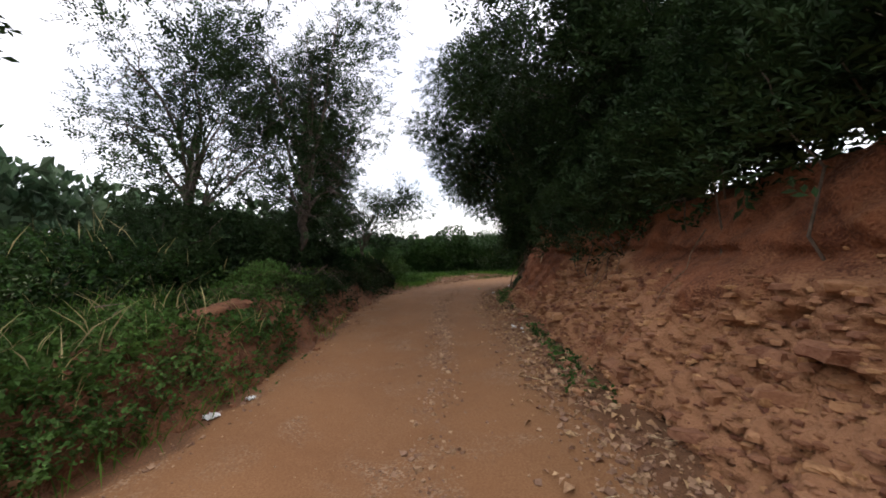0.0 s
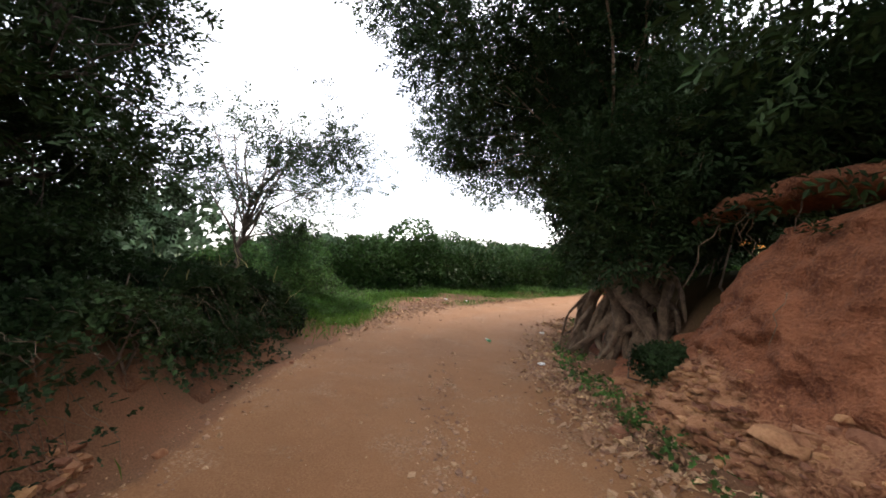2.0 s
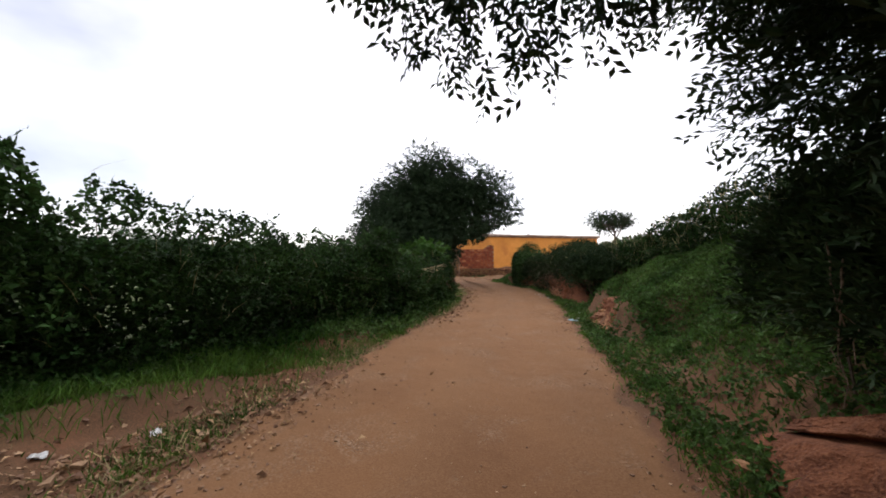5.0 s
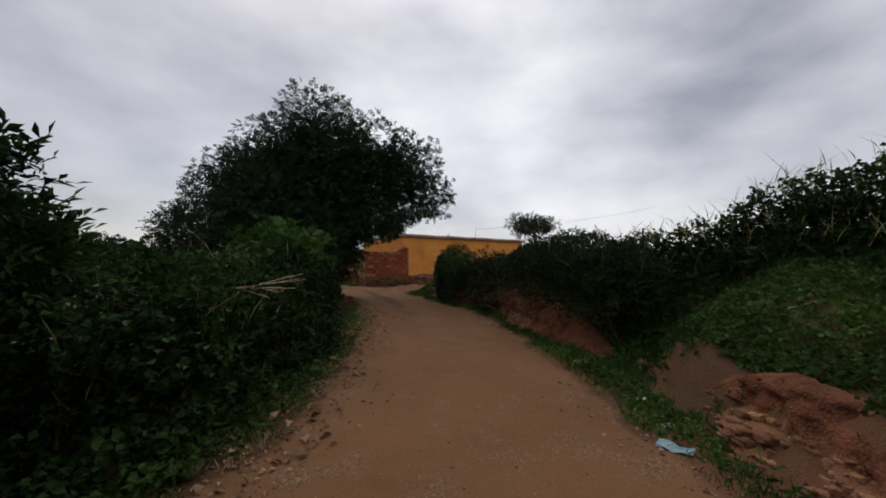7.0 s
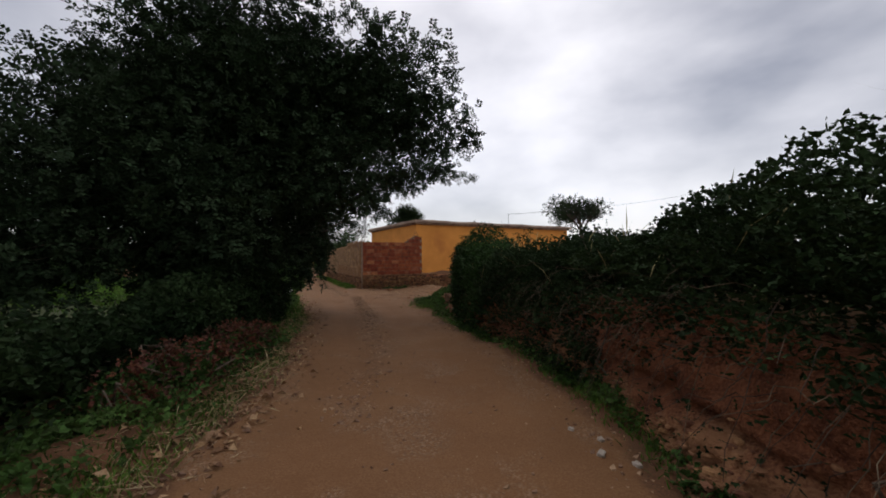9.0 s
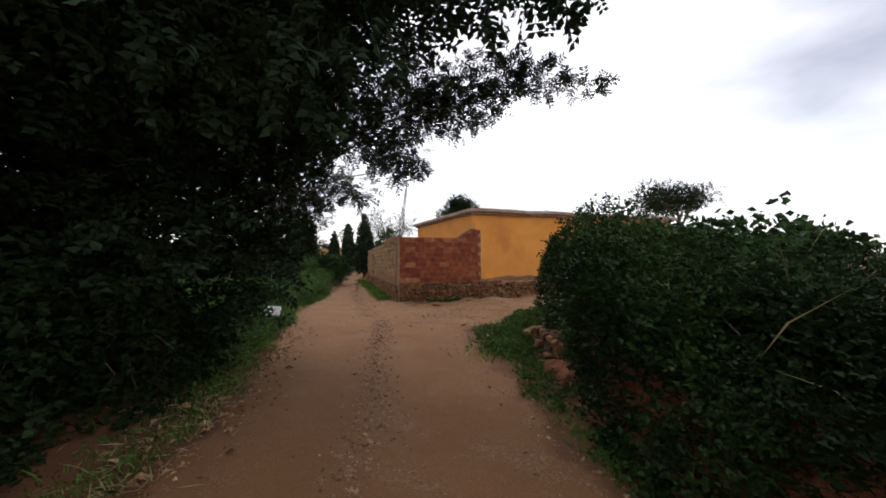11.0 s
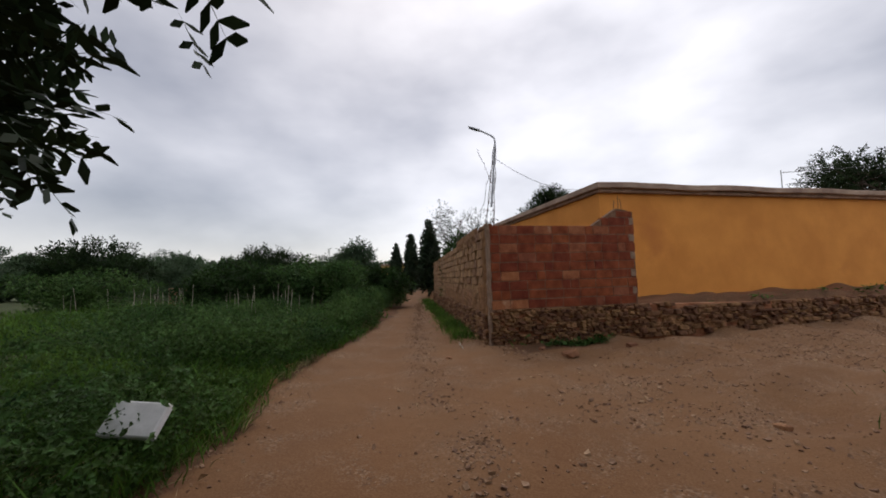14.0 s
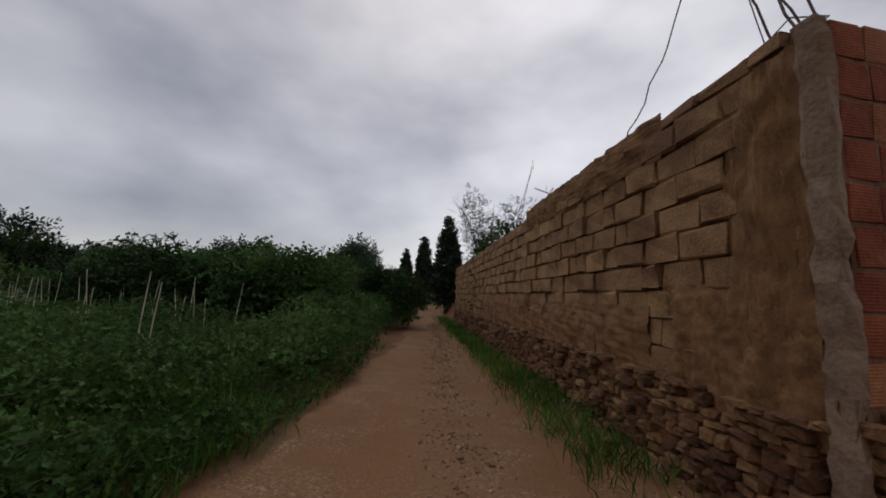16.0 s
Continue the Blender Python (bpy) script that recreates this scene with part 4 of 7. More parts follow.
for f in (0.06, 0.25, 0.42, 0.5):
    c, r = FOOT + (BEND - FOOT) * f, 1 - 0.75 * f
    ring = np.array([c + np.array((x, y, 0.01)) * r for x, y in ((-0.07, -0.07), (0.11, -0.03), (0.09, 0.13), (-0.09, 0.11), (-0.07, -0.07))])
    obj("tie_wire", raw("tie_wire", *tube(ring, [0.004, 0.004], 5)), M_RUST, post)
p = bend(FOOT + (BEND - FOOT) * 0.45, FOOT + (BEND - FOOT) * 0.86 + (-0.42, 0, 0.05), 8, 0.01, 5)
obj("loose_bar", raw("loose_bar", *tube(p, [0.007, 0.005], 6)), M_RUST, post, "bent rusty bar")
for k, (dx, h) in enumerate(((0.1, 0.32), (0.22, 0.42), (0.3, 0.36))):
    b = WALL_CORNER + FRONT * (2.95 + dx) + BACK * 0.08
    e = thing("wall_bar", b[0], b[1], 2.72, "short rusty reinforcing bar standing from the wall top", "steel bar", "bars on the front wall")
    obj("bar", raw("bar", *tube([(0, 0, 0), (0.01, 0, h * 0.5), (0.03 - 0.02 * k, 0, h)], [0.007, 0.006], 6)), M_RUST, e)

# old reinforcing bars standing further along the side wall
for k in range(2):
    b = WALL_CORNER + SIDE * (5.6 + 0.25 * k) + FRONT * 0.1
    e = thing("wall_bar", b[0], b[1], 2.3, "pair of long rusty bars leaning from the wall top", "steel bar", "bars on the side wall")
    obj("bar", raw("bar", *tube([(0, 0, 0), (0.1, 0.05, 0.6), (0.28 + 0.1 * k, 0.1, 1.5)], [0.008, 0.005], 6)), M_RUST, e)

# the ochre house with a flat concrete roof and overhanging eave
house = placed("house", HOUSE_CORNER, FRONT, 0.55, "single-storey ochre plastered house with flat concrete roof", "house")
HL, HD, HT = 13.5, 8.0, 3.28
bm = box("wall", 0, HL, 0, HD, 0, HT)
bmesh.ops.delete(bm, geom=[f for f in bm.faces if abs(f.normal.z) > 0.9], context="FACES")
part("wall", bm, M_YELLOW, house)
bm = box("roof_slab", -0.22, HL + 0.22, -0.28, HD + 0.2, HT, HT + 0.17, 0.02)
bmesh.ops.subdivide_edges(bm, edges=[e for e in bm.edges if abs(e.verts[0].co.x - e.verts[1].co.x) > 5], cuts=24)
for v in bm.verts:
    v.co.z += 0.015 * math.sin(v.co.x * 1.7) + random.Random(int(v.co.x * 10)).uniform(-0.01, 0.01)
part("roof_slab", bm, M_ROOF, house, "stained concrete roof slab")
bm = box("eave", -0.1, HL + 0.1, -0.14, HD + 0.1, HT - 0.1, HT, 0.01)
part("eave", bm, M_EAVE, house, "brown moulded eave course")
dish = placed("roof_vent", HOUSE_CORNER + FRONT * 5.6 + BACK * 1.6, FRONT, 3.98, "small grey vent pipe with slanted cowl on roof", "vent")
obj("pipe", raw("pipe", *tube([(0, 0, 0), (0, 0, 0.22), (-0.06, -0.02, 0.34)], [0.07, 0.07, 0.05], 10)), M_STEEL, dish)
mast = placed("roof_mast", HOUSE_CORNER + FRONT * 8.3 + BACK * 1.0, FRONT, 3.98, "thin steel mast on flat roof", "mast")
obj("pole", raw("pole", *tube([(0, 0, 0), (0, 0, 1.0)], [0.02, 0.015], 6)), M_STEEL, mast)

power = thing("overhead_wire", 7.5, 21.5, 0, "thin dark wire running from the roof mast over the fields", "cable")
obj("cable", raw("cable", *tube(bend((0, 0, 4.9), (33.8, 24.2, 11.2), 24, 0.0, 0, 0.5), [0.012, 0.012], 5)), M_WIRE, power)

# the street lamp lashed to the leaning bars
lamp = thing("street_lamp", WALL_CORNER[0] + 0.05, WALL_CORNER[1] + 0.35, 2.9, "thin galvanised street lamp lashed to leaning bars", "street lamp")
up = np.array((-1.69, 13.81, 4.81)) - np.array(lamp.location)
arm = [(0, 0, 0), up * 0.5, up * 0.93, up + (-0.03, 0.01, 0.0), up + (-0.10, 0.01, 0.07), up + (-0.30, 0.02, 0.2), up + (-0.45, 0.03, 0.29)]
obj("pole", raw("pole", *tube(arm, [0.024, 0.022, 0.02, 0.02, 0.018], 9), True), M_STEEL, lamp)
bm = box("lamp_head", -0.34, 0.0, -0.05, 0.05, -0.03, 0.025, 0.02)
for v in bm.verts:
    if v.co.x < -0.28:
        v.co.y *= 0.6
        v.co.z *= 0.5
head = part("lamp_head", bm, M_STEEL, lamp, "flat grey lamp head")
part("lens", box("lens", -0.3, -0.08, -0.035, 0.035, -0.04, -0.028, 0.004), M_PANE, head, "dull glass lens")
head.location, head.rotation_euler = up + (-0.38, 0.03, 0.25), (0, radians(27), 0)
wire = thing("overhead_wire", -1.69, 13.4, 0, "thin dark wire sagging to the house eave", "cable")
obj("cable", raw("cable", *tube(bend((0.0, 0, 4.2), (2.0, 3.6, 4.0), 16, 0.0, 0, 0.22), [0.006, 0.006], 5)), M_WIRE, wire)


def render_patch(along_wall, z, length, height, seed):
    """Lumpy mud render over part of the side wall, torn at its edges."""
    n, m = 60, 34
    u, v = np.meshgrid(np.linspace(0, length, n), np.linspace(0, height, m), indexing="ij")
    flat = np.stack([u + along_wall, v + z, 0 * u], -1).reshape(-1, 3)
    edge = np.minimum(np.minimum(u, length - u) / 0.25, np.minimum(v, height - v) / 0.18).ravel()
    thick = 0.030 * np.clip(edge, -1, 1) + 0.012 * waves(flat, 4.0, seed) + 0.020 * waves(flat, 13.0, seed + 1) + 0.016 * waves(flat, 30.0, seed + 2) + 0.005 * np.random.default_rng(seed).normal(size=u.size)
    off = -np.maximum(thick, -0.05) - 0.004
    base = WALL_CORNER + SIDE * 0.16
    out = np.array((SIDE[1], -SIDE[0]))
    p = np.stack([base[0] + SIDE[0] * flat[:, 0] + out[0] * off, base[1] + SIDE[1] * flat[:, 0] + out[1] * off, flat[:, 1]], -1)
    i, j = np.meshgrid(np.arange(n - 1), np.arange(m - 1), indexing="ij")
    f = np.stack([i * m + j, i * m + j + 1, (i + 1) * m + j + 1, (i + 1) * m + j], -1).reshape(-1, 4)
    ob = obj("mud_render", raw("mud_render", p, f, True), M_MUD)
    return tagged(ob, "lumpy torn mud render on concrete blocks", "wall render", kind="structure")


render_patch(-0.1, 0.5, 1.1, 0.75, 5)
render_patch(-0.06, 0.55, 0.5, 1.85, 6)
render_patch(1.2, 0.55, 3.2, 0.55, 7)
render_patch(4.4, 0.5, 4.0, 0.7, 8)
render_patch(1.0, 2.2, 3.5, 0.36, 9)


# ---- plants ----
def tree(name, label, x, y, fork, thick, lobes, per, kind, size, leafmat, seed, gap=0.35, droop=0.1, rim=0.45, barkmat=None, lean=(0, 0), forks=3, category="tree", group="", limb=0.0, fine=None, gap_scale=1.1):
    """A tapered trunk with limbs into the masses of its crown. Lobes are in world metres."""
    z = gz(x, y) - 0.1
    t = thing(name, x, y, z, label, category, group)
    f = np.array((x + lean[0], y + lean[1], z + fork))
    trunk = gather([tube(bend((x, y, z), f, 8, 0.05, seed), [thick * 1.5, thick, thick * 0.85], 11, seed, 0.07), limbs(f, lobes, limb or thick, seed, forks)] + ([limbs(f, fine[0], limb, seed + 3, 0)] if fine else []))
    obj("trunk", local(t, raw("trunk", *trunk, True)), barkmat or M_BARK, t)
    leaves = [crown(lobes, per, kind, size, seed, gap, droop, gap_scale, rim)]
    if fine:
        leaves.append(crown(fine[0], fine[1], kind + "_fine", fine[2], seed + 1, 0.36, droop, 3.2, 0.5))
    obj("crown", local(t, raw("crown", *gather(leaves))), leafmat, t)
    return t


def masses(cx, cy, cz, rx, ry, rz, n, seed, small=0.45):
    """Smaller rounded masses that fill one large rounded form."""
    rnd = np.random.default_rng(seed)
    out = []
    for k in range(n):
        d = rnd.normal(size=3)
        d /= np.linalg.norm(d)
        r = rnd.uniform(0.35, 0.8)
        s = small * rnd.uniform(0.7, 1.25)
        out.append((cx + d[0] * rx * r, cy + d[1] * ry * r, cz + d[2] * rz * r, rx * s, ry * s, rz * s))
    return out


def hedge(name, label, line, width, height, per, kind, size, leafmat, seed, lift=0.0, skirt=0.0, category="hedge", stems=30, spiky=0.06, dry=0.0):
    """A thicket along a line: leaves under a bumpy top, thickest at the surface, with stems inside and shoots above it."""
    rnd = np.random.default_rng(seed)
    line, width, height = np.asarray(line, float), np.atleast_1d(width), np.atleast_1d(height)
    seg = np.r_[0, np.cumsum(np.hypot(*np.diff(line, axis=0).T))]
    per = int(0.72 * per)
    u = rnd.uniform(0, seg[-1], per)
    px, py = np.interp(u, seg, line[:, 0]), np.interp(u, seg, line[:, 1])
    dx, dy = np.interp(u + 0.2, seg, line[:, 0]) - np.interp(u - 0.2, seg, line[:, 0]), np.interp(u + 0.2, seg, line[:, 1]) - np.interp(u - 0.2, seg, line[:, 1])
    n = np.hypot(dx, dy) + 1e-9
    nx, ny = -dy / n, dx / n
    w = np.interp(u / seg[-1], np.linspace(0, 1, len(width)), width)
    h = np.interp(u / seg[-1], np.linspace(0, 1, len(height)), height)
    h_mid, w_mid = float(np.mean(height)), float(np.mean(width))
    facing = np.where(np.abs(along(px + nx, py + ny, SMOOTH)[1]) < np.abs(along(px - nx, py - ny, SMOOTH)[1]), 0.72, 0.28)
    side = rnd.random(per) < h_mid * 2 / (h_mid * 2 + w_mid * 2)
    low = np.arctan2(rnd.uniform(-0.05, 1.0, per), 1.0)
    a = np.where(side, np.where(rnd.random(per) < facing, low, np.pi - low), rnd.uniform(np.pi * 0.22, np.pi * 0.78, per))
    flat = np.stack([px, py, 0 * px], -1)
    uneven = 1 + 0.20 * waves(flat, 0.55, seed + 6) + 0.22 * waves(flat + np.stack([np.cos(a), np.sin(a), a], -1), 1.0, seed) + 0.10 * waves(flat * 2.5 + np.stack([a, a, a], -1), 1.2, seed + 1)
    r = (1 - rnd.exponential(0.16, per).clip(0, 0.95)) * uneven
    poke = rnd.random(per) < spiky
    r = np.where(poke, r + rnd.exponential(0.05, per).clip(0, 0.14), r)
    ca, sa = np.cos(a), np.sin(a)
    sq = (np.abs(ca) ** 2.6 + np.abs(sa) ** 2.6) ** (-1 / 2.6)
    lat, up = ca * sq * w * r, sa * sq * h * r
    inner = rnd.random(per) < 0.33
    lat, up = np.where(inner, rnd.uniform(-0.5, 0.5, per) * w, lat), np.where(inner, rnd.uniform(0, 0.62, per) * h * uneven, up)
    x, y = px + nx * lat, py + ny * lat
    ends = np.minimum(u, seg[-1] - u)
    shrink = np.clip(0.55 + ends / 1.2, 0, 1)
    z = lie(px, py)[0] + lift + np.where(up > 0, up * shrink, up) - skirt * np.abs(ca) * (sa < 0.35) * rnd.uniform(0, 1, per)
    z = np.maximum(z, lie(x, y)[0] + 0.02)
    ways = np.stack([nx * ca, ny * ca, sa], -1) + rnd.normal(size=(per, 3)) * 0.5
    mid = len(line) // 2
    t = thing(name, line[mid, 0], line[mid, 1], gz(*line[mid]), label, category)
    obj("foliage", local(t, raw("foliage", *strew(kind, np.stack([x, y, z], -1), ways, size * rnd.uniform(0.55, 1.35, per) * np.where(inner, 1.6, 1.0), seed))), leafmat, t)
    if stems:
        out = []
        for k in range(stems):
            i = rnd.integers(per)
            foot = np.array((px[i] + nx[i] * w[i] * rnd.uniform(-0.5, 0.5), py[i] + ny[i] * w[i] * rnd.uniform(-0.5, 0.5), 0))
            foot[2] = gz(foot[0], foot[1]) - 0.05
            tip = np.array((x[i], y[i], z[i])) + (0, 0, rnd.uniform(0, 0.15))
            out.append(tube(bend(foot, tip, 6, 0.1, seed + k, -0.15), [0.014, 0.01, 0.003], 5, k))
        obj("stems", local(t, raw("stems", *gather(out))), M_TWIG, t)["kind"] = "stuff"
    if dry:
        m = int(per * dry)
        i = rnd.integers(per, size=m)
        p = np.stack([x, y, z], -1)[i] + rnd.normal(size=(m, 3)) * 0.05
        obj("dry_stalks", local(t, raw("dry_stalks", *blades(p, rnd.uniform(0.2, 0.5, m), 0.006, seed, 0.5))), M_DRYGRASS, t, "dry stalks")["kind"] = "stuff"
    return t


def blades(p, h, w, seed, lean=0.45):
    """Grass blades: a bent sliver at each place."""
    rnd = np.random.default_rng(seed)
    n = len(p)
    a = rnd.uniform(0, 6.28, n)
    side = np.stack([np.cos(a), np.sin(a), 0 * a], -1) * (np.asarray(w) * np.ones(n))[:, None]
    tilt = rnd.normal(size=(n, 3)) * lean * np.array((1, 1, 0)) * h[:, None]
    mid = p + tilt * 0.35 + np.stack([0 * a, 0 * a, h * 0.45], -1)
    tip = p + tilt + np.stack([0 * a, 0 * a, h * rnd.uniform(0.75, 1.0, n)], -1)
    v = np.stack([p, mid + side * 1.1, tip, mid - side * 1.1], 1).reshape(-1, 3)
    return v, np.arange(4 * n).reshape(-1, 4)


def verge(name, label, line, spread, n, height, mat, seed, wide=0.006, clump=0.6, off_track=0.2, kind="stuff", lean=0.45):
    """Grass over a strip along a line, in clumps, off the worn track."""
    rnd = np.random.default_rng(seed)
    line = np.asarray(line, float)
    seg = np.r_[0, np.cumsum(np.hypot(*np.diff(line, axis=0).T))]
    u = rnd.uniform(0, seg[-1], n * 2)
    x, y = (np.interp(u, seg, line[:, k]) + rnd.normal(size=n * 2) * spread for k in (0, 1))
    z, wear = lie(x, y)
    thick = ripple(x, y, 2.2, seed) + 0.5 * ripple(x, y, 6.0, seed + 1)
    keep = (thick > rnd.normal(size=n * 2) * 0.35 - 1 + clump) & (wear < off_track + 0.5 * rnd.random(n * 2) ** 3) & (bare(x, y) < 0.3 + 0.5 * rnd.random(n * 2))
    x, y, z = x[keep][:n], y[keep][:n], z[keep][:n]
    h = height * rnd.uniform(0.4, 1.25, len(x)) * (1 + 0.3 * ripple(x, y, 1.5, seed + 3))
    ob = obj(name, raw(name, *blades(np.stack([x, y, z - 0.02], -1), h, wide, seed, lean)), mat)
    return tagged(ob, label, "grass", kind=kind)


def carpet(name, label, line, spread, n, kind, size, mat, seed, lift=(0.02, 0.25), off_track=0.15, clump=0.5):
    """Low broad-leaved weeds over a strip."""
    rnd = np.random.default_rng(seed)
    line = np.asarray(line, float)
    seg = np.r_[0, np.cumsum(np.hypot(*np.diff(line, axis=0).T))]
    u = rnd.uniform(0, seg[-1], n * 2)
    x, y = (np.interp(u, seg, line[:, k]) + rnd.normal(size=n * 2) * spread for k in (0, 1))
    z, wear = lie(x, y)
    thick = ripple(x, y, 1.6, seed) + 0.5 * ripple(x, y, 5.0, seed + 1)
    keep = (thick > rnd.normal(size=n * 2) * 0.3 - 1 + clump) & (wear < off_track) & (bare(x, y) < 0.3 + 0.45 * rnd.random(n * 2))
    x, y, z = x[keep][:n], y[keep][:n], z[keep][:n]
    z = z + rnd.uniform(*lift, len(x)) * (0.6 + 0.5 * ripple(x, y, 1.2, seed + 4)).clip(0.2, 1.4)
    ways = rnd.normal(size=(len(x), 3)) + (0, 0, 0.6)
    ob = obj(name, raw(name, *strew(kind, np.stack([x, y, z], -1), ways, size * rnd.uniform(0.5, 1.4, len(x)), seed)), mat)
    return tagged(ob, label, "weeds", kind="stuff")


# the rooted tree that leans over the bend
ROOTED = masses(4.9, -20.5, 5.3, 3.9, 3.6, 2.4, 18, 1, 0.42) + [
    (1.7, -21.8, 4.5, 1.4, 1.2, 1.1), (0.7, -20.7, 4.9, 1.3, 1.3, 0.9), (2.2, -21.4, 3.5, 0.9, 0.9, 0.8), (2.3, -19.2, 4.0, 1.3, 1.4, 1.1),
    (3.6, -23.6, 5.0, 1.4, 1.3, 0.9), (5.3, -19.6, 2.9, 1.5, 1.5, 1.3), (6.9, -21.6, 2.7, 1.4, 1.4, 1.2), (4.6, -20.9, 3.3, 1.2, 1.2, 0.9), (7.4, -23.2, 3.2, 1.3, 1.3, 1.2),
    (5.2, -18.4, 3.1, 1.2, 1.4, 1.3), (5.9, -23.0, 2.9, 1.2, 1.1, 0.7), (3.2, -23.4, 5.9, 1.3, 1.2, 1.0), (2.6, -24.4, 6.3, 1.0, 1.0, 0.7), (5.2, -22.0, 3.6, 1.5, 1.4, 0.9), (6.4, -20.2, 2.6, 1.3, 1.3, 1.0),
    (5.25, -22.45, 2.25, 0.7, 0.6, 0.55), (6.0, -22.9, 2.35, 0.9, 0.7, 0.7), (4.9, -21.7, 2.4, 0.7, 0.7, 0.6), (6.6, -23.3, 2.3, 0.8, 0.7, 0.7), (5.6, -22.3, 2.9, 1.0, 0.9, 0.7), (5.2, -20.9, 2.3, 0.8, 0.8, 0.7), (4.5, -24.0, 7.5, 1.8, 1.6, 1.3), (6.5, -24.6, 7.0, 1.8, 1.6, 1.4), (5.35, -22.7, 1.75, 0.6, 0.4, 0.4), (6.1, -23.3, 1.7, 0.7, 0.5, 0.45)]
RX, RY = 5.75, -21.95
rooted = tree("rooted_tree", "spreading dark tree with bare roots gripping a red earth bank", RX, RY, 1.9, 0.19, ROOTED, 72000, "alternate", 0.22, M_LEAF, 5, 0.1, 0.25, 0.5, M_ROOT, limb=0.075)
rnd = np.random.default_rng(15)


def root(path, radii, seed, sides=12):
    """A gnarled root: a smoothed path with a knotted, fluted surface."""
    path = np.asarray(path, float)
    run = np.linspace(0, len(path) - 1, 6 * len(path))
    fine = np.stack([np.interp(run, np.arange(len(path)), c) for c in path.T], -1)
    for _ in range(5):
        fine[1:-1] = (fine[:-2] + 2 * fine[1:-1] + fine[2:]) / 4
    v, f = tube(fine, radii, sides, seed, 0.0)
    ring = np.repeat(fine, sides, axis=0)
    angle = np.tile(np.arange(sides) / sides * 2 * np.pi, len(fine))
    along_root = np.repeat(np.arange(len(fine)), sides)
    swell = 1 + 0.20 * np.sin(3 * angle + 0.12 * along_root + seed) + 0.10 * np.sin(5 * angle - 0.2 * along_root) + 0.30 * waves(v, 7.0, seed) + 0.14 * waves(v, 22.0, seed + 1)
    v = ring + (v - ring) * swell[:, None]
    return obj("root", local(rooted, raw("root", v, f, True)), M_ROOT, rooted)


def foot_at(s, out):
    """Place along the foot of the rooted bank; out metres towards the track."""
    x, y = 5.28 - 0.60 * s - 0.35 * out, -22.36 + 0.115 * s - 0.94 * out
    return np.array((x, y, gz(x, y) + 0.05))


# a fluted butt and its thick roots, which fork as they reach the soil
for k, (s0, s1, thick, top) in enumerate(((0.25, 0.65, 0.045, 1.3), (0.05, 0.1, 0.08, 1.8), (-0.2, -0.35, 0.10, 1.9), (-0.45, -0.95, 0.12, 1.85), (-0.6, -1.5, 0.115, 1.8), (-0.8, -2.05, 0.10, 1.75), (-1.7, -2.2, 0.07, 1.4))):
    head = np.array((5.7 - 0.40 * s0, -22.0 + 0.06 * s0, top))
    mid = foot_at((s0 + s1) / 2 + rnd.uniform(-0.1, 0.1), -0.25) + (0, 0, 0.72 + rnd.uniform(-0.12, 0.15))
    knee = foot_at(s1 + rnd.uniform(-0.15, 0.15), -0.05) + (0, 0, 0.32 + rnd.uniform(-0.08, 0.1))
    toe = foot_at(s1 + rnd.uniform(-0.25, 0.25), 0.22 + rnd.uniform(0, 0.12)) + (0, 0, -0.08)
    root([head, head * 0.5 + mid * 0.5 + (rnd.uniform(-0.18, 0.14), rnd.uniform(-0.12, 0.06), 0.02), mid + rnd.normal(size=3) * 0.07, knee + rnd.normal(size=3) * 0.07, knee * 0.4 + toe * 0.6 + (0, 0, 0.05), toe], [thick * 1.7, thick * 1.3, thick, thick * 0.9, thick * 0.65, thick * 0.3], 500 + k)
    for j in range(2):
        side = rnd.choice((-1, 1)) * rnd.uniform(0.18, 0.5)
        end = foot_at(min(s1 + side, 0.65), 0.1 + rnd.uniform(0, 0.2)) + (0, 0, -0.06)
        start = (mid, knee)[j]
        way = start * 0.5 + end * 0.5 + (rnd.uniform(-0.08, 0.06), rnd.uniform(-0.1, 0.02), rnd.uniform(0.0, 0.2))
        root([start, way, end * 0.8 + way * 0.2, end], [thick * 0.6, thick * 0.42, thick * 0.35, thick * 0.15], 540 + 3 * k + j, 9)
# three old roots that lie slantwise over the rest
root([foot_at(-0.35, -0.2) + (0, 0, 1.5), foot_at(-0.85, 0.0) + (0, 0, 1.15), foot_at(-1.25, 0.08) + (0, 0, 0.8), foot_at(-1.75, 0.12) + (0, 0, 0.5), foot_at(-2.1, 0.2) + (0, 0, 0.15), foot_at(-2.25, 0.32) + (0, 0, -0.08)], [0.10, 0.115, 0.11, 0.09, 0.065, 0.03], 570)
root([foot_at(-0.5, -0.1) + (0, 0, 1.05), foot_at(-0.95, 0.05) + (0, 0, 0.75), foot_at(-1.15, 0.14) + (0, 0, 0.42), foot_at(-1.05, 0.22) + (0, 0, 0.12), foot_at(-0.8, 0.34) + (0, 0, -0.07)], [0.10, 0.10, 0.085, 0.06, 0.03], 571)
root([foot_at(-0.9, 0.0) + (0, 0, 0.62), foot_at(-0.6, 0.1) + (0, 0, 0.4), foot_at(-0.35, 0.2) + (0, 0, 0.2), foot_at(-0.02, 0.3) + (0, 0, 0.06), foot_at(0.25, 0.42) + (0, 0, -0.06)], [0.07, 0.06, 0.05, 0.04, 0.02], 572)
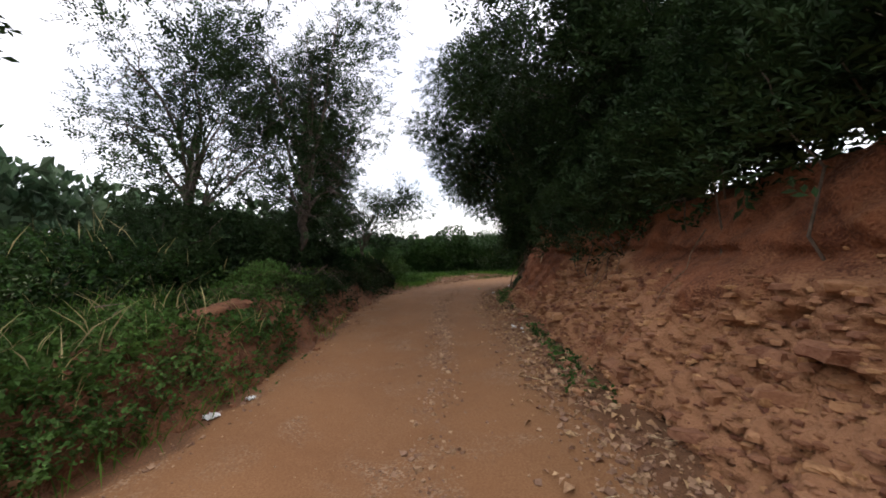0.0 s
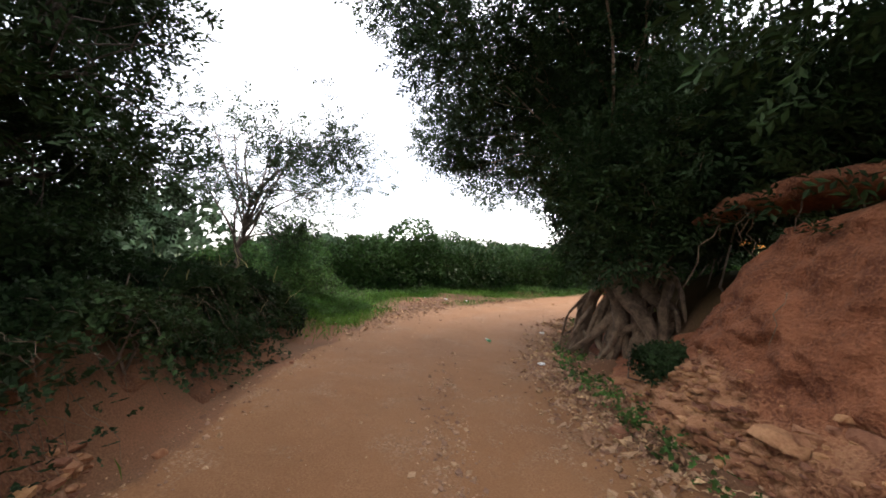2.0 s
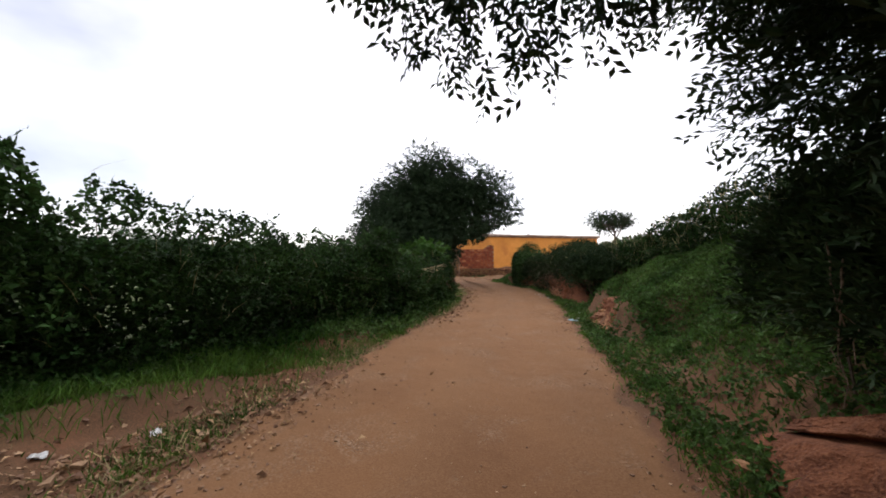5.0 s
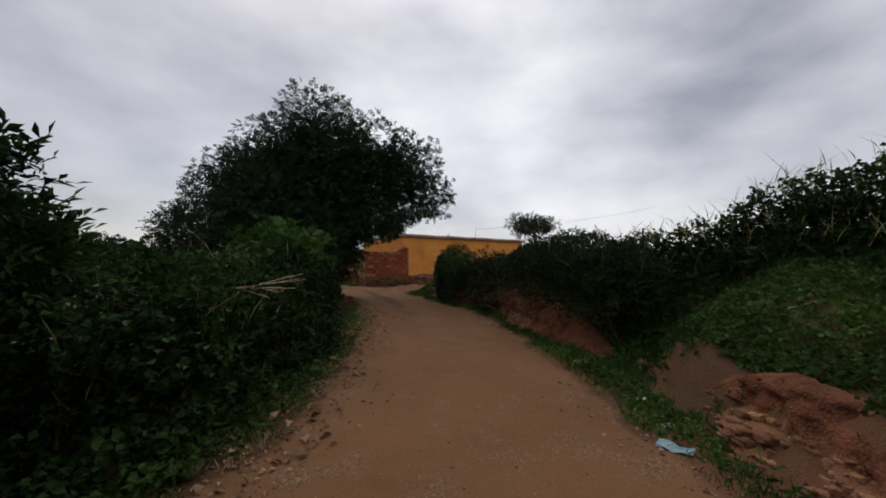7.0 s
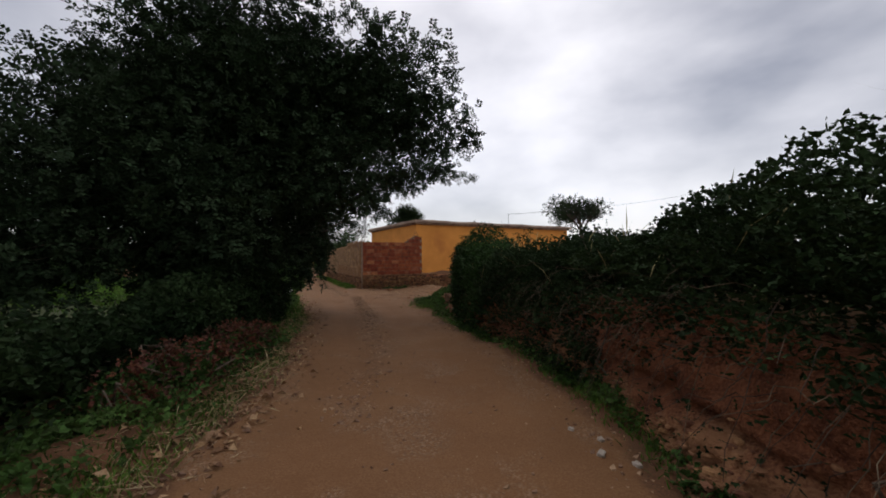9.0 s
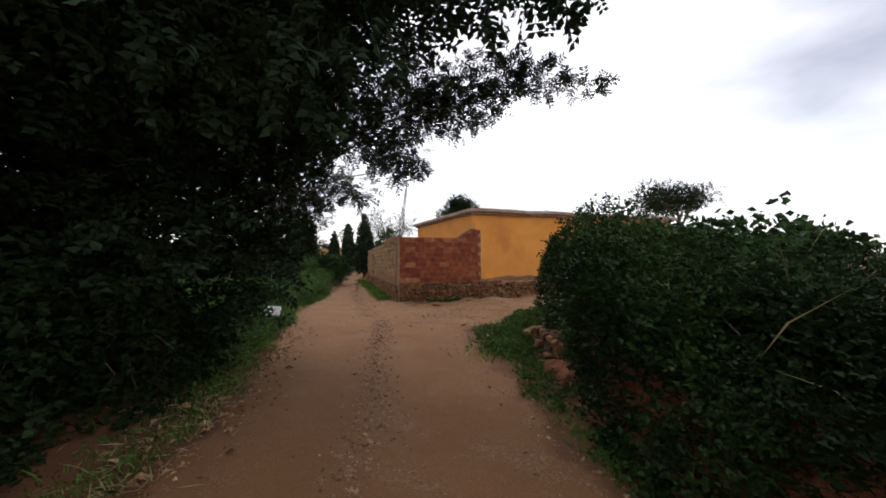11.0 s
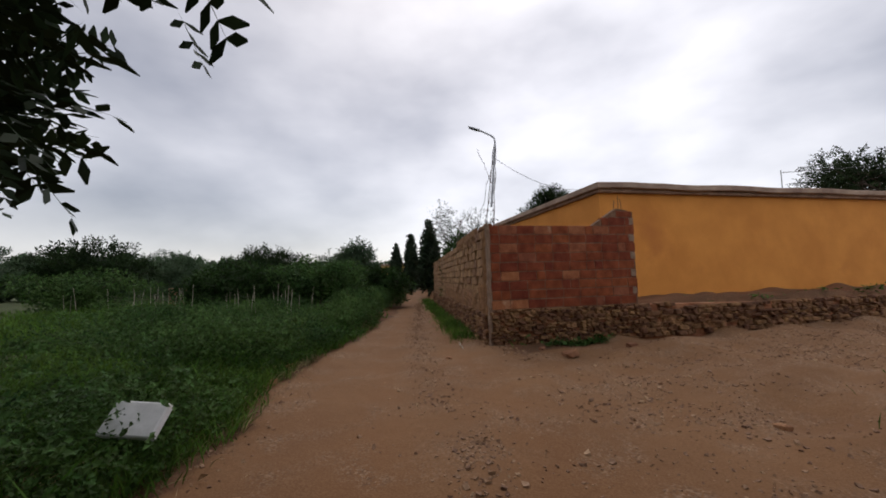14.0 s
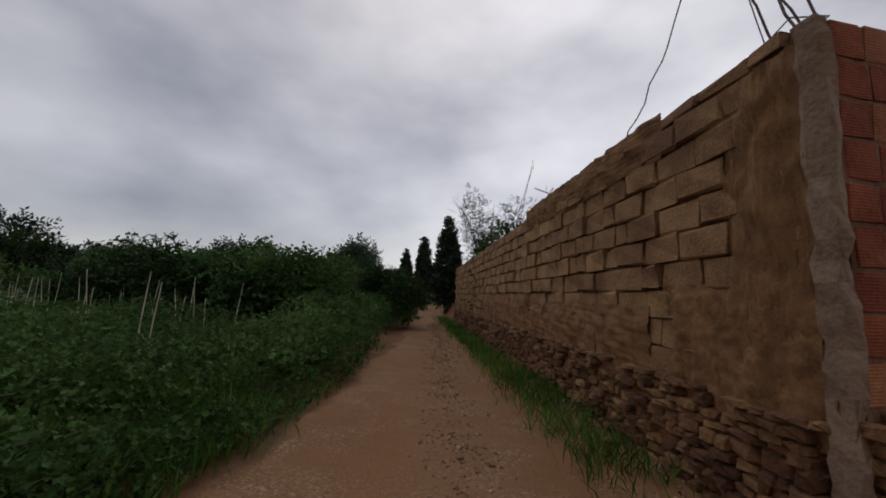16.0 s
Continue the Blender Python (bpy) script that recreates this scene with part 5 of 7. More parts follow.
# thin roots and cross ties between them
for k in range(11):
    s0 = rnd.uniform(-2.0, 0.4)
    a, b = foot_at(s0, -0.3) + (0, 0, rnd.uniform(0.6, 1.2)), foot_at(s0 + rnd.uniform(-0.5, 0.5), rnd.uniform(-0.1, 0.25)) + (0, 0, rnd.uniform(-0.05, 0.3))
    root(bend(a, b, 6, 0.06, 600 + k), [0.026, 0.018, 0.011], 600 + k, 7)

# trees and thickets on top of the cutting
BANK_TREES = ((9.6, -24.2, 4.6, 2), (12.0, -26.0, 4.8, 3), (18.0, -30.0, 5.0, 4))
for x, y, z, k in BANK_TREES:
    tree("bank_tree", "dense dark tree on top of the red cutting", x + 0.4, y + 0.3, 1.0, 0.15, masses(x, y, z, 3.1 if k != 3 else 2.2, 2.7 if k != 3 else 2.0, 2.5, 14, k, 0.46) + ([(8.5, -26.0, 5.6, 1.6, 1.5, 1.3), (10.5, -27.2, 6.1, 1.5, 1.3, 1.0)] if k == 2 else []), (19000, 13000, 2400)[k - 2], "alternate", 0.27, M_LEAF, 4 + k, (0.42, 0.42, 0.5)[k - 2], 0.2, gap_scale=2.6, group="trees on the cutting")
hedge("thicket", "dark overhanging thicket along the top of the cutting", edge_line(-1, 1.6, 6, 2.5, 0.5), 1.1, (0.6, 1.4, 1.4, 1.3, 1.2), 14000, "alternate", 0.2, M_LEAF, 9, 0.35, 0.1, "thicket")
hedge("thicket", "dark foliage hanging over the face of the cutting", edge_line(-1, 2.1, 4.9, 2.1, 0.5), 0.7, (0.7, 1.0, 0.9, 0.8, 0.8), 12500, "alternate", 0.17, M_LEAF, 91, 1.45, 0.2, "thicket")
hedge("thicket", "dark foliage hanging low over the rim of the cutting", edge_line(-1, 1.7, 3.7, 1.75, 0.5), 0.75, (0.8, 1.0, 1.0, 0.7), 11000, "alternate", 0.17, M_LEAF, 92, 1.0, 0.35, "thicket")
hedge("bank_brambles", "dark bramble clump on the bare shoulder of the bank", [(6.7, -23.7), (6.95, -23.95), (7.15, -24.2)], 0.3, (0.3, 0.45, 0.3), 1300, "trifoliate", 0.09, M_LEAF, 93, 0.35, 0.1, "brambles", 6)
hedge("thicket", "dark thicket behind the rooted tree", [(5.75, -21.2), (5.3, -19.4), (5.5, -17.4)], (1.0, 0.9), (1.9, 1.5, 0.9), 9500, "alternate", 0.2, M_LEAF, 10, 0.6, 0.2, "thicket")

# trees and thickets on the other side of the first stretch
tree("verge_tree", "tall dark tree with many thin stems above brambles", 6.4, -32.6, 0.9, 0.10, masses(6.3, -32.4, 4.0, 2.9, 2.2, 2.9, 14, 11, 0.40), 9500, "alternate", 0.18, M_LEAF, 10, 0.42, 0.05, forks=5, gap_scale=2.6)
tree("verge_tree", "leaning dark tree with thin stems above a crumbling bank", 5.7, -30.7, 1.6, 0.10, masses(5.6, -30.3, 4.9, 2.1, 1.8, 2.5, 16, 15, 0.40) + [(6.6, -29.7, 5.9, 1.4, 1.2, 1.3), (6.2, -29.9, 3.2, 1.1, 0.9, 0.9), (5.0, -29.8, 2.6, 1.2, 1.0, 0.9), (7.0, -30.6, 2.5, 1.1, 0.9, 0.9), (7.2, -29.4, 6.8, 1.2, 1.1, 0.9)], 11000, "alternate", 0.18, M_LEAF, 14, 0.42, 0.05, lean=(0.5, 0.4), forks=6, gap_scale=2.8)
tree("verge_tree", "tall dark tree with many thin stems above brambles", 3.0, -29.6, 0.9, 0.11, masses(2.7, -28.9, 3.7, 2.3, 1.7, 2.6, 16, 12, 0.42) + [(4.2, -28.0, 5.6, 1.3, 1.1, 1.1), (3.6, -28.4, 2.6, 0.9, 0.7, 0.8), (2.4, -28.1, 2.4, 1.0, 0.8, 0.8), (2.6, -28.3, 4.4, 1.0, 0.9, 1.0)], 15000, "alternate", 0.19, M_LEAF, 11, 0.36, 0.05, forks=5, gap_scale=2.6)
tree("verge_tree", "small airy tree with visible branches", -0.1, -26.2, 1.2, 0.06, masses(-0.1, -25.7, 3.4, 2.5, 2.6, 1.8, 17, 13, 0.32) + [(0.5, -24.6, 2.4, 0.9, 0.8, 0.7), (-1.2, -25.6, 1.9, 0.9, 0.9, 0.6)], 7600, "alternate", 0.165, M_LEAF, 12, 0.46, 0.05, forks=5, gap_scale=2.2)
tree("verge_tree", "tall dark tree with many thin stems above brambles", 10.6, -36.2, 0.9, 0.10, masses(10.5, -36.2, 3.4, 2.4, 2.0, 1.9, 10, 14, 0.44), 6000, "alternate", 0.22, M_LEAF, 13, 0.4, 0.05, forks=5)
tree("verge_bush", "ivy-green leafy bush at the end of the low bank", -1.5, -24.3, 0.4, 0.04, [(-1.5, -24.3, 1.2, 0.9, 0.9, 1.0), (-1.2, -24.0, 0.6, 0.8, 0.8, 0.6), (-2.2, -24.5, 0.9, 0.9, 0.8, 0.9), (-1.3, -24.6, 1.9, 0.6, 0.6, 0.6), (-1.0, -25.0, 0.7, 0.8, 0.8, 0.8)], 6500, "trifoliate", 0.14, M_FIELD, 131, 0.05, category="bush")
carpet("verge_weeds", "bright green leafy weeds where the low bank ends", [(0.5, -25.5), (-0.2, -24.6), (-0.8, -23.7), (-0.8, -22.9)], 0.26, 9000, "trifoliate", 0.09, M_FIG, 132, (0.02, 0.42), off_track=0.2, clump=0.2)
hedge("thicket", "dark bramble thicket above a low earth bank", edge_line(1, 2.6, 5, 2.2, 0.5), (1.1, 1.2, 1.1), (1.3, 1.5, 1.1, 0.5), 24000, "trifoliate", 0.14, M_LEAF, 14, 0.0, 0.4, "thicket")
hedge("thicket", "sprawling green shrubs beside the track", edge_line(1, 0.4, 3.0, 2.2, 0.5), 1.1, (0.8, 0.9, 1.0, 0.9), 24000, "trifoliate", 0.10, M_BRAMBLE, 15, 0.0, 0.4, "thicket", dry=0.03)
carpet("verge_weeds", "grass and weeds spilling down the low bank", edge_line(1, 0.3, 2.5, 0.55, 0.5), 0.2, 8500, "trifoliate", 0.085, M_WEED, 303, (0.3, 0.75), off_track=0.6, clump=0.55)
carpet("verge_weeds", "leafy weeds and brambles over the top of the low bank", edge_line(1, 0.5, 3.0, 0.8, 0.5), 0.26, 9000, "trifoliate", 0.09, M_WEED, 305, (0.1, 0.55), off_track=0.95, clump=0.25)
hedge("bank_brambles", "green brambles sprawling over the crown of the low bank", [(9.6, -32.5), (8.7, -32.0), (7.9, -31.3), (7.2, -30.7)], 0.5, (0.3, 0.4, 0.4, 0.3), 9000, "trifoliate", 0.09, M_WEED, 306, 0.08, 0.35, "brambles", 10)
verge("verge_grass", "bright grass spilling over the edge of the low bank", edge_line(1, 0.2, 2.4, 0.75, 0.5), 0.2, 9000, 0.32, M_GRASS, 304, clump=0.4, off_track=0.6, lean=0.7)
hedge("bank_brambles", "low brambles and dry stalks spilling over the earth bank", edge_line(1, 1, 3.0, 0.85, 0.5), 0.6, (0.4, 0.5, 0.5, 0.35), 14000, "trifoliate", 0.10, M_WEED, 30, 0.0, 0.4, "brambles", 12, dry=0.06)

hedge("bank_brambles", "dark brambles hanging over a crumbling earth bank", edge_line(1, 3.0, 5, 0.9, 0.5), 0.55, (0.3, 0.35, 0.3), 10500, "trifoliate", 0.10, M_LEAF, 301, 0.0, 0.45, "brambles", 30)

hedge("bank_brambles", "dark brambles over the end of the low bank", [(2.9, -28.1), (2.3, -27.3), (1.6, -26.4), (1.0, -25.7)], (0.6, 0.55, 0.45), (0.7, 0.75, 0.55, 0.3), 6000, "trifoliate", 0.14, M_LEAF, 302, 0.0, 0.2, "brambles", 20, dry=0.02)
# sparse dark leaves added over the bare bank to stand for its deep shade
hedge("bank_brambles", "thin dark brambles added to deepen the shade on bare earth", edge_line(-1, 10.7, 11.7, 0.9, 0.5), 0.35, (0.5, 0.9, 1.0), 900, "trifoliate", 0.08, M_LEAF, 242, 0.1, 0.3, "brambles", 20)

# the long hedge past the bend
hedge("bramble_hedge", "tall dense bramble hedge behind the dirt clearing", [(-9, -25.5), (-6.6, -22.5), (-5.0, -19.5), (-3.6, -17.2)], 1.4, (1.7, 1.9, 2.3, 3.0), 21000, "trifoliate", 0.21, M_BRAMBLE, 16)
hedge("bramble_hedge", "shoulder-high bramble hedge along the track", [(-3.6, -17.6), (-2.3, -15.2), (-1.5, -13.2), (-1.1, -11.2), (-0.8, -9.2), (-0.8, -7.0)], (1.4, 1.2, 1.0, 1.0), (2.6, 2.0, 2.1, 1.2, 1.2, 1.5), 30000, "trifoliate", 0.15, M_BRAMBLE, 17, 0, 0.3, dry=0.01)
hedge("bramble_hedge", "low tangled bramble hedge under the carob tree", [(-1.5, -6.4), (-1.75, -3.6), (-1.75, -1.4), (-2.2, 0.6)], (0.8, 0.7), (1.2, 0.7, 0.9, 1.3), 8000, "trifoliate", 0.18, M_LEAF, 18, 0, 0.3)
hedge("reddish_scrub", "low scrub with reddish dead leaves beside the track", [(-0.6, -4.2), (-0.5, -2.4), (-0.9, -0.6)], 0.45, (0.3, 0.4, 0.35), 1100, "trifoliate", 0.10, M_REDLEAF, 181, 0, 0.1, "scrub", 10)
tree("fig_bush", "broad-leaved fig bush in the hedge", -0.9, -7.0, 0.5, 0.05, masses(-0.9, -6.9, 1.4, 1.15, 1.2, 0.95, 10, 19, 0.45), 2000, "lobed", 0.36, M_FIG, 19, 0.1, 0.2, category="bush")
tree("hedge_sapling", "tall leafy shrub rising above the bramble hedge", -1.05, -12.1, 0.8, 0.03, masses(-1.0, -12.1, 1.75, 0.55, 0.6, 0.55, 6, 201, 0.5), 1300, "alternate", 0.2, M_BRAMBLE, 21, 0.25, -0.1, forks=5, category="bush")
tree("hedge_sapling", "thin sapling with sparse leaves rising from the hedge", -4.2, -4.0, 0.8, 0.05, masses(-4.2, -4.0, 2.6, 0.8, 0.8, 1.2, 6, 20, 0.45), 900, "alternate", 0.2, M_LEAF, 20, 0.4, -0.1, forks=5)

# the carob whose crown hangs over the track
CAROB = masses(-2.5, 2.3, 5.2, 4.2, 3.4, 3.1, 22, 21, 0.42) + [
    (1.5, 1.5, 5.6, 1.5, 1.3, 1.5), (2.2, 1.3, 4.4, 1.3, 1.0, 0.9), (0.2, 0.9, 3.5, 1.5, 1.3, 1.0), (-3.6, -0.8, 3.4, 1.6, 1.5, 1.5), (-1.9, -0.6, 2.6, 1.3, 1.2, 1.1),
    (-3.8, 3.0, 2.4, 1.4, 1.4, 1.4), (-2.4, 1.4, 2.0, 1.1, 1.1, 0.9), (-5.0, 1.0, 3.0, 1.5, 1.5, 1.6), (-3.0, 0.2, 1.6, 1.3, 1.3, 1.1),
    (0.1, 1.8, 6.4, 1.5, 1.4, 1.4), (0.4, 1.6, 5.0, 1.4, 1.3, 1.2), (-4.9, -0.2, 4.1, 1.4, 1.4, 1.4), (-4.8, -1.8, 2.4, 1.5, 1.4, 1.4),
    (-1.2, 2.7, 2.2, 0.8, 0.7, 0.7), (-1.5, 3.0, 1.4, 0.8, 0.8, 0.7), (-1.4, 1.6, 2.2, 0.9, 0.8, 0.8), (-3.9, -2.0, 1.6, 1.3, 1.3, 0.9), (-5.6, 0.0, 1.8, 1.5, 1.4, 1.1), (-3.4, 1.8, 1.4, 1.3, 1.2, 0.9), (-4.6, 3.2, 1.6, 1.3, 1.3, 1.1)]
HANGING = [(-1.85, 4.85, 2.4, 0.55, 0.45, 0.55), (-1.32, 5.0, 2.32, 0.36, 0.3, 0.3), (-1.15, 5.0, 2.85, 0.42, 0.35, 0.36), (-2.3, 5.0, 2.05, 0.6, 0.5, 0.45), (-1.7, 4.5, 3.0, 0.7, 0.6, 0.5), (-0.55, 5.2, 2.66, 0.24, 0.1, 0.07),
           (1.5, 3.8, 3.75, 0.6, 0.5, 0.35), (0.62, 3.6, 3.0, 0.42, 0.4, 0.34), (0.75, 4.5, 4.0, 0.55, 0.5, 0.4), (0.1, 3.9, 3.5, 0.7, 0.6, 0.6), (-0.45, 4.7, 2.85, 0.34, 0.34, 0.28), (1.9, 3.6, 4.1, 0.55, 0.45, 0.26), (2.5, 3.5, 3.95, 0.45, 0.35, 0.15), (3.1, 3.55, 3.86, 0.32, 0.25, 0.10), (0.9, 3.5, 4.0, 0.6, 0.5, 0.4), (-0.5, 2.8, 3.2, 0.7, 0.6, 0.6), (-1.9, 3.8, 2.3, 0.5, 0.5, 0.6), (-1.6, 4.85, 1.98, 0.42, 0.35, 0.3), (-1.2, 5.15, 2.08, 0.25, 0.2, 0.2), (-1.05, 5.15, 2.28, 0.22, 0.2, 0.2), (-1.5, 5.0, 1.82, 0.26, 0.2, 0.15)]
tree("carob_tree", "large dark carob tree overhanging the dirt track", -2.15, 2.55, 1.5, 0.16, CAROB, 62000, "pinnate", 0.25, M_CAROB, 22, 0.1, 0.25, 0.5, lean=(-0.2, -0.1), limb=0.06, fine=(HANGING, 6400, 0.18))
hedge("thicket", "dark undergrowth at the foot of the carob tree", [(-2.4, -0.4), (-2.3, 1.6), (-2.6, 3.6)], (0.8, 0.8, 0.6), (1.5, 1.5, 0.8), 6000, "trifoliate", 0.17, M_LEAF, 23, 0, 0.2, "thicket")

# the hill and hedges on the other side
hedge("bramble_hedge", "dark overgrown hedge on top of an earth bank", edge_line(-1, 10.0, 13, 1.25, 0.5), (0.85, 0.8, 0.8), (1.15, 0.95, 0.62, 0.62, 0.68), 46000, "trifoliate", 0.085, M_LEAF, 24, 0.75, 0.3, dry=0.004)
hedge("bank_brambles", "dark brambles hanging down an earth bank to the track", edge_line(-1, 11.6, 12.9, 0.95, 0.5), 0.55, (0.6, 1.2, 1.2, 0.7), 9500, "trifoliate", 0.095, M_LEAF, 241, 0.0, 0.3, "brambles")
hedge("bramble_hedge", "rounded bramble hedge ending at a road mouth", [(3.9, 0.4), (3.7, 2.4), (3.7, 4.6), (3.85, 6.4), (4.0, 7.6)], (0.8, 0.95, 1.2), (1.25, 1.2, 1.35, 2.0, 2.3), 29000, "trifoliate", 0.12, M_BRAMBLE, 25, 0.0, 0.5, spiky=0.12)
hedge("bramble_hedge", "bramble hedge along the side road", [(4.6, 6.6), (6.8, 8.6), (9.5, 11.0), (13.5, 14.0)], (1.0, 1.1), (2.0, 1.8, 1.8), 6000, "trifoliate", 0.2, M_BRAMBLE, 251, 0.0, 0.3)
hedge("hill_scrub", "dry scrub along the crest of a green slope", [(9.2, -19.5), (8.4, -15.5), (7.8, -12.0), (7.0, -9.0), (5.9, -6.4)], 0.9, (1.6, 1.35, 1.3, 1.05, 0.8), 17000, "trifoliate", 0.14, M_BRAMBLE, 26, 0, 0.2, "scrub", dry=0.22)
carpet("slope_weeds", "ivy and broad-leaved weeds covering an earth slope", [(6.3, -19.5), (6.3, -16.0), (6.2, -12.5), (5.8, -9.5), (5.6, -8.4)], 0.85, 21000, "trifoliate", 0.12, M_WEED, 27, (0.02, 0.18), clump=0.5)
carpet("slope_weeds", "leafy weeds hanging over the torn step of the slope", edge_line(-1, 8.3, 10.4, 1.45, 0.5), 0.16, 2600, "trifoliate", 0.12, M_WEED, 271, (0.02, 0.16), clump=0.4)
verge("slope_grass", "rough green grass on an earth slope", [(6.2, -19.0), (6.2, -15.0), (6.3, -11.0), (5.8, -8.0)], 1.0, 18000, 0.16, M_GRASS, 28)

def vines(name, label, side, a, b, outs, highs, n, drop, seed, mat):
    """Dead trailing stems that arch out of a thicket and hang down its bank."""
    rs = np.random.default_rng(seed)
    line = edge_line(side, a, b, 0.0, 0.1)
    d = np.gradient(line, axis=0)
    d /= np.linalg.norm(d, axis=1, keepdims=True)
    away = np.stack([-d[:, 1], d[:, 0]], -1) * side
    pieces = []
    for k in range(n):
        i = rs.integers(len(line))
        o, z = rs.uniform(*outs), rs.uniform(*highs)
        base = gz(*line[i]) * 0.5
        start = np.array((*(line[i] + away[i] * (o + 0.35)), base + z))
        end = np.array((*(line[i] + away[i] * max(o - rs.uniform(-0.05, 0.25), 0.1) + d[i] * rs.normal() * 0.22), base + max(z - rs.exponential(drop), 0.08)))
        pieces.append(tube(bend(start, end, 7, 0.022, seed + k, -0.14 * rs.random()), [0.003, 0.0025, 0.0015], 5, k))
    ob = obj(name, raw(name, *gather(pieces)), mat)
    return tagged(ob, label, "vines", kind="stuff")


vines("dead_vines", "tangle of dead stems hanging from the hedge over bare earth", -1, 10.6, 12.3, (0.1, 0.45), (0.6, 1.35), 150, 0.4, 700, M_VINE)
vines("dead_vines", "brown dead stems and roots trailing over the low bank", 1, 2.5, 5.0, (0.35, 0.75), (0.6, 1.2), 260, 0.4, 701, M_VINE)
vines("dead_vines", "thin dead stems in the bramble hedge along the track", 1, 8.2, 11.0, (0.9, 1.5), (0.5, 1.6), 60, 0.4, 702, M_VINE)

# verges
verge("verge_grass", "bright green grass on the low bank", edge_line(1, 0, 4, 1.1, 0.5), 0.4, 22000, 0.26, M_GRASS, 31, clump=0.3)
verge("verge_grass", "green grass round the dirt clearing", [(1.1, -24.9), (0.1, -23.7), (-1.2, -22.7), (-2.5, -20.8), (-2.4, -18.4), (-0.9, -15.6)], 0.4, 18000, 0.22, M_GRASS, 32, clump=0.5)
carpet("verge_weeds", "leafy weeds at the foot of hedges", [(0.6, -26.4), (-2.0, -24.5), (-3.6, -21.8), (-2.6, -17.5), (-0.4, -13.5), (0.2, -9.0)], 0.4, 7000, "trifoliate", 0.13, M_WEED, 33)
verge("verge_grass", "sparse grass along the track edge", edge_line(1, 7, 14, 0.45, 0.5), 0.22, 14000, 0.09, M_GRASS, 34, clump=0.6)
verge("dry_verge_grass", "dry straw-coloured grass along the track edge", edge_line(1, 7, 14, 0.35, 0.5), 0.22, 4000, 0.09, M_DRYGRASS, 341, clump=0.6, off_track=0.5, lean=0.9)
verge("verge_grass", "sparse grass along the track edge", edge_line(-1, 6.5, 14, 0.45, 0.5), 0.2, 11000, 0.09, M_GRASS, 35, clump=0.75)
carpet("verge_weeds", "leafy weeds along the track edge", edge_line(-1, 6.8, 15, 0.6, 0.5), 0.22, 6000, "trifoliate", 0.10, M_WEED, 36, (0.0, 0.10), clump=0.7)
carpet("verge_weeds", "leafy weeds in small clumps below the cutting", edge_line(-1, 1, 6, 0.35, 0.5), 0.14, 900, "trifoliate", 0.11, M_WEED, 37, (0.0, 0.14), off_track=0.5, clump=1.3)
carpet("verge_weeds", "leafy weeds and ivy along the shaded verge", [(-0.3, -6.8), (-0.5, -4.6), (-0.7, -2.6), (-0.9, -0.4)], 0.3, 4200, "trifoliate", 0.12, M_WEED, 373, (0.02, 0.22), off_track=0.3, clump=0.4)
carpet("corner_weeds", "bright weeds at the corner of the side road", [(2.2, 4.8), (2.5, 6.4), (3.0, 7.8), (3.7, 9.2), (4.4, 10.2)], 0.3, 4200, "trifoliate", 0.12, M_WEED, 371, (0.0, 0.3), off_track=0.9, clump=0.2)
verge("corner_grass", "bright grass at the corner of the side road", [(2.0, 4.6), (2.3, 6.4), (2.8, 8.0), (3.6, 9.4), (4.4, 10.4)], 0.3, 8000, 0.16, M_GRASS, 372, clump=0.2, off_track=0.9)
verge("field_grass", "lush green grass of an open field", [(-2.6, 4.5), (-4.5, 8.0), (-6.5, 11.5), (-9.0, 14.0)], 1.5, 38000, 0.24, M_GRASS, 38, 0.007, clump=0.3)
carpet("field_weeds", "broad-leaved weeds in an open field", [(-2.6, 4.5), (-4.6, 8.5), (-7.0, 13.0), (-11.0, 13.0)], 1.6, 38000, "trifoliate", 0.10, M_WEED, 39, (0.02, 0.34), clump=0.3)
carpet("field_weeds", "tall leafy weeds standing in clumps in a field", [(-3.4, 6.0), (-5.5, 10.0), (-8.0, 12.5), (-12.0, 13.0)], 1.6, 25000, "trifoliate", 0.10, M_FIELD, 391, (0.1, 0.85), clump=1.0)
verge("dry_verge_grass", "flattened straw round rubbish at the field edge", [(-2.7, 3.6), (-3.4, 5.2), (-3.2, 6.4)], 0.35, 4200, 0.14, M_DRYGRASS, 382, clump=0.5, lean=1.1)
verge("dry_verge_grass", "patch of brown dead grass at the field edge", [(-3.2, 7.6), (-3.6, 8.8), (-4.4, 10.4)], 0.3, 2600, 0.16, M_DRYGRASS, 381, clump=0.5, lean=0.8)
verge("field_grass", "rough grass of an open field further off", [(-9, 6), (-13, 10), (-17, 16), (-14, 22)], 3.0, 24000, 0.35, M_GRASS, 40, 0.014, clump=0.3)
hedge("lane_weeds", "tall weeds along the lane", [(-6.2, 14.0), (-7.8, 18.0), (-9.6, 23.0), (-11.8, 28.5)], (0.8, 1.0), (0.6, 0.9, 1.0), 17000, "trifoliate", 0.11, M_FIELD, 41, 0, 0.1, "weeds", 10)
verge("lane_grass", "dark grass strip at the foot of the block wall", WALL_CORNER + np.array([SIDE * s + np.array((-0.42, 0.0)) for s in np.arange(0.8, 18, 1.0)]), 0.18, 14000, 0.2, M_GRASS, 42, 0.006, clump=0.1, off_track=0.8)

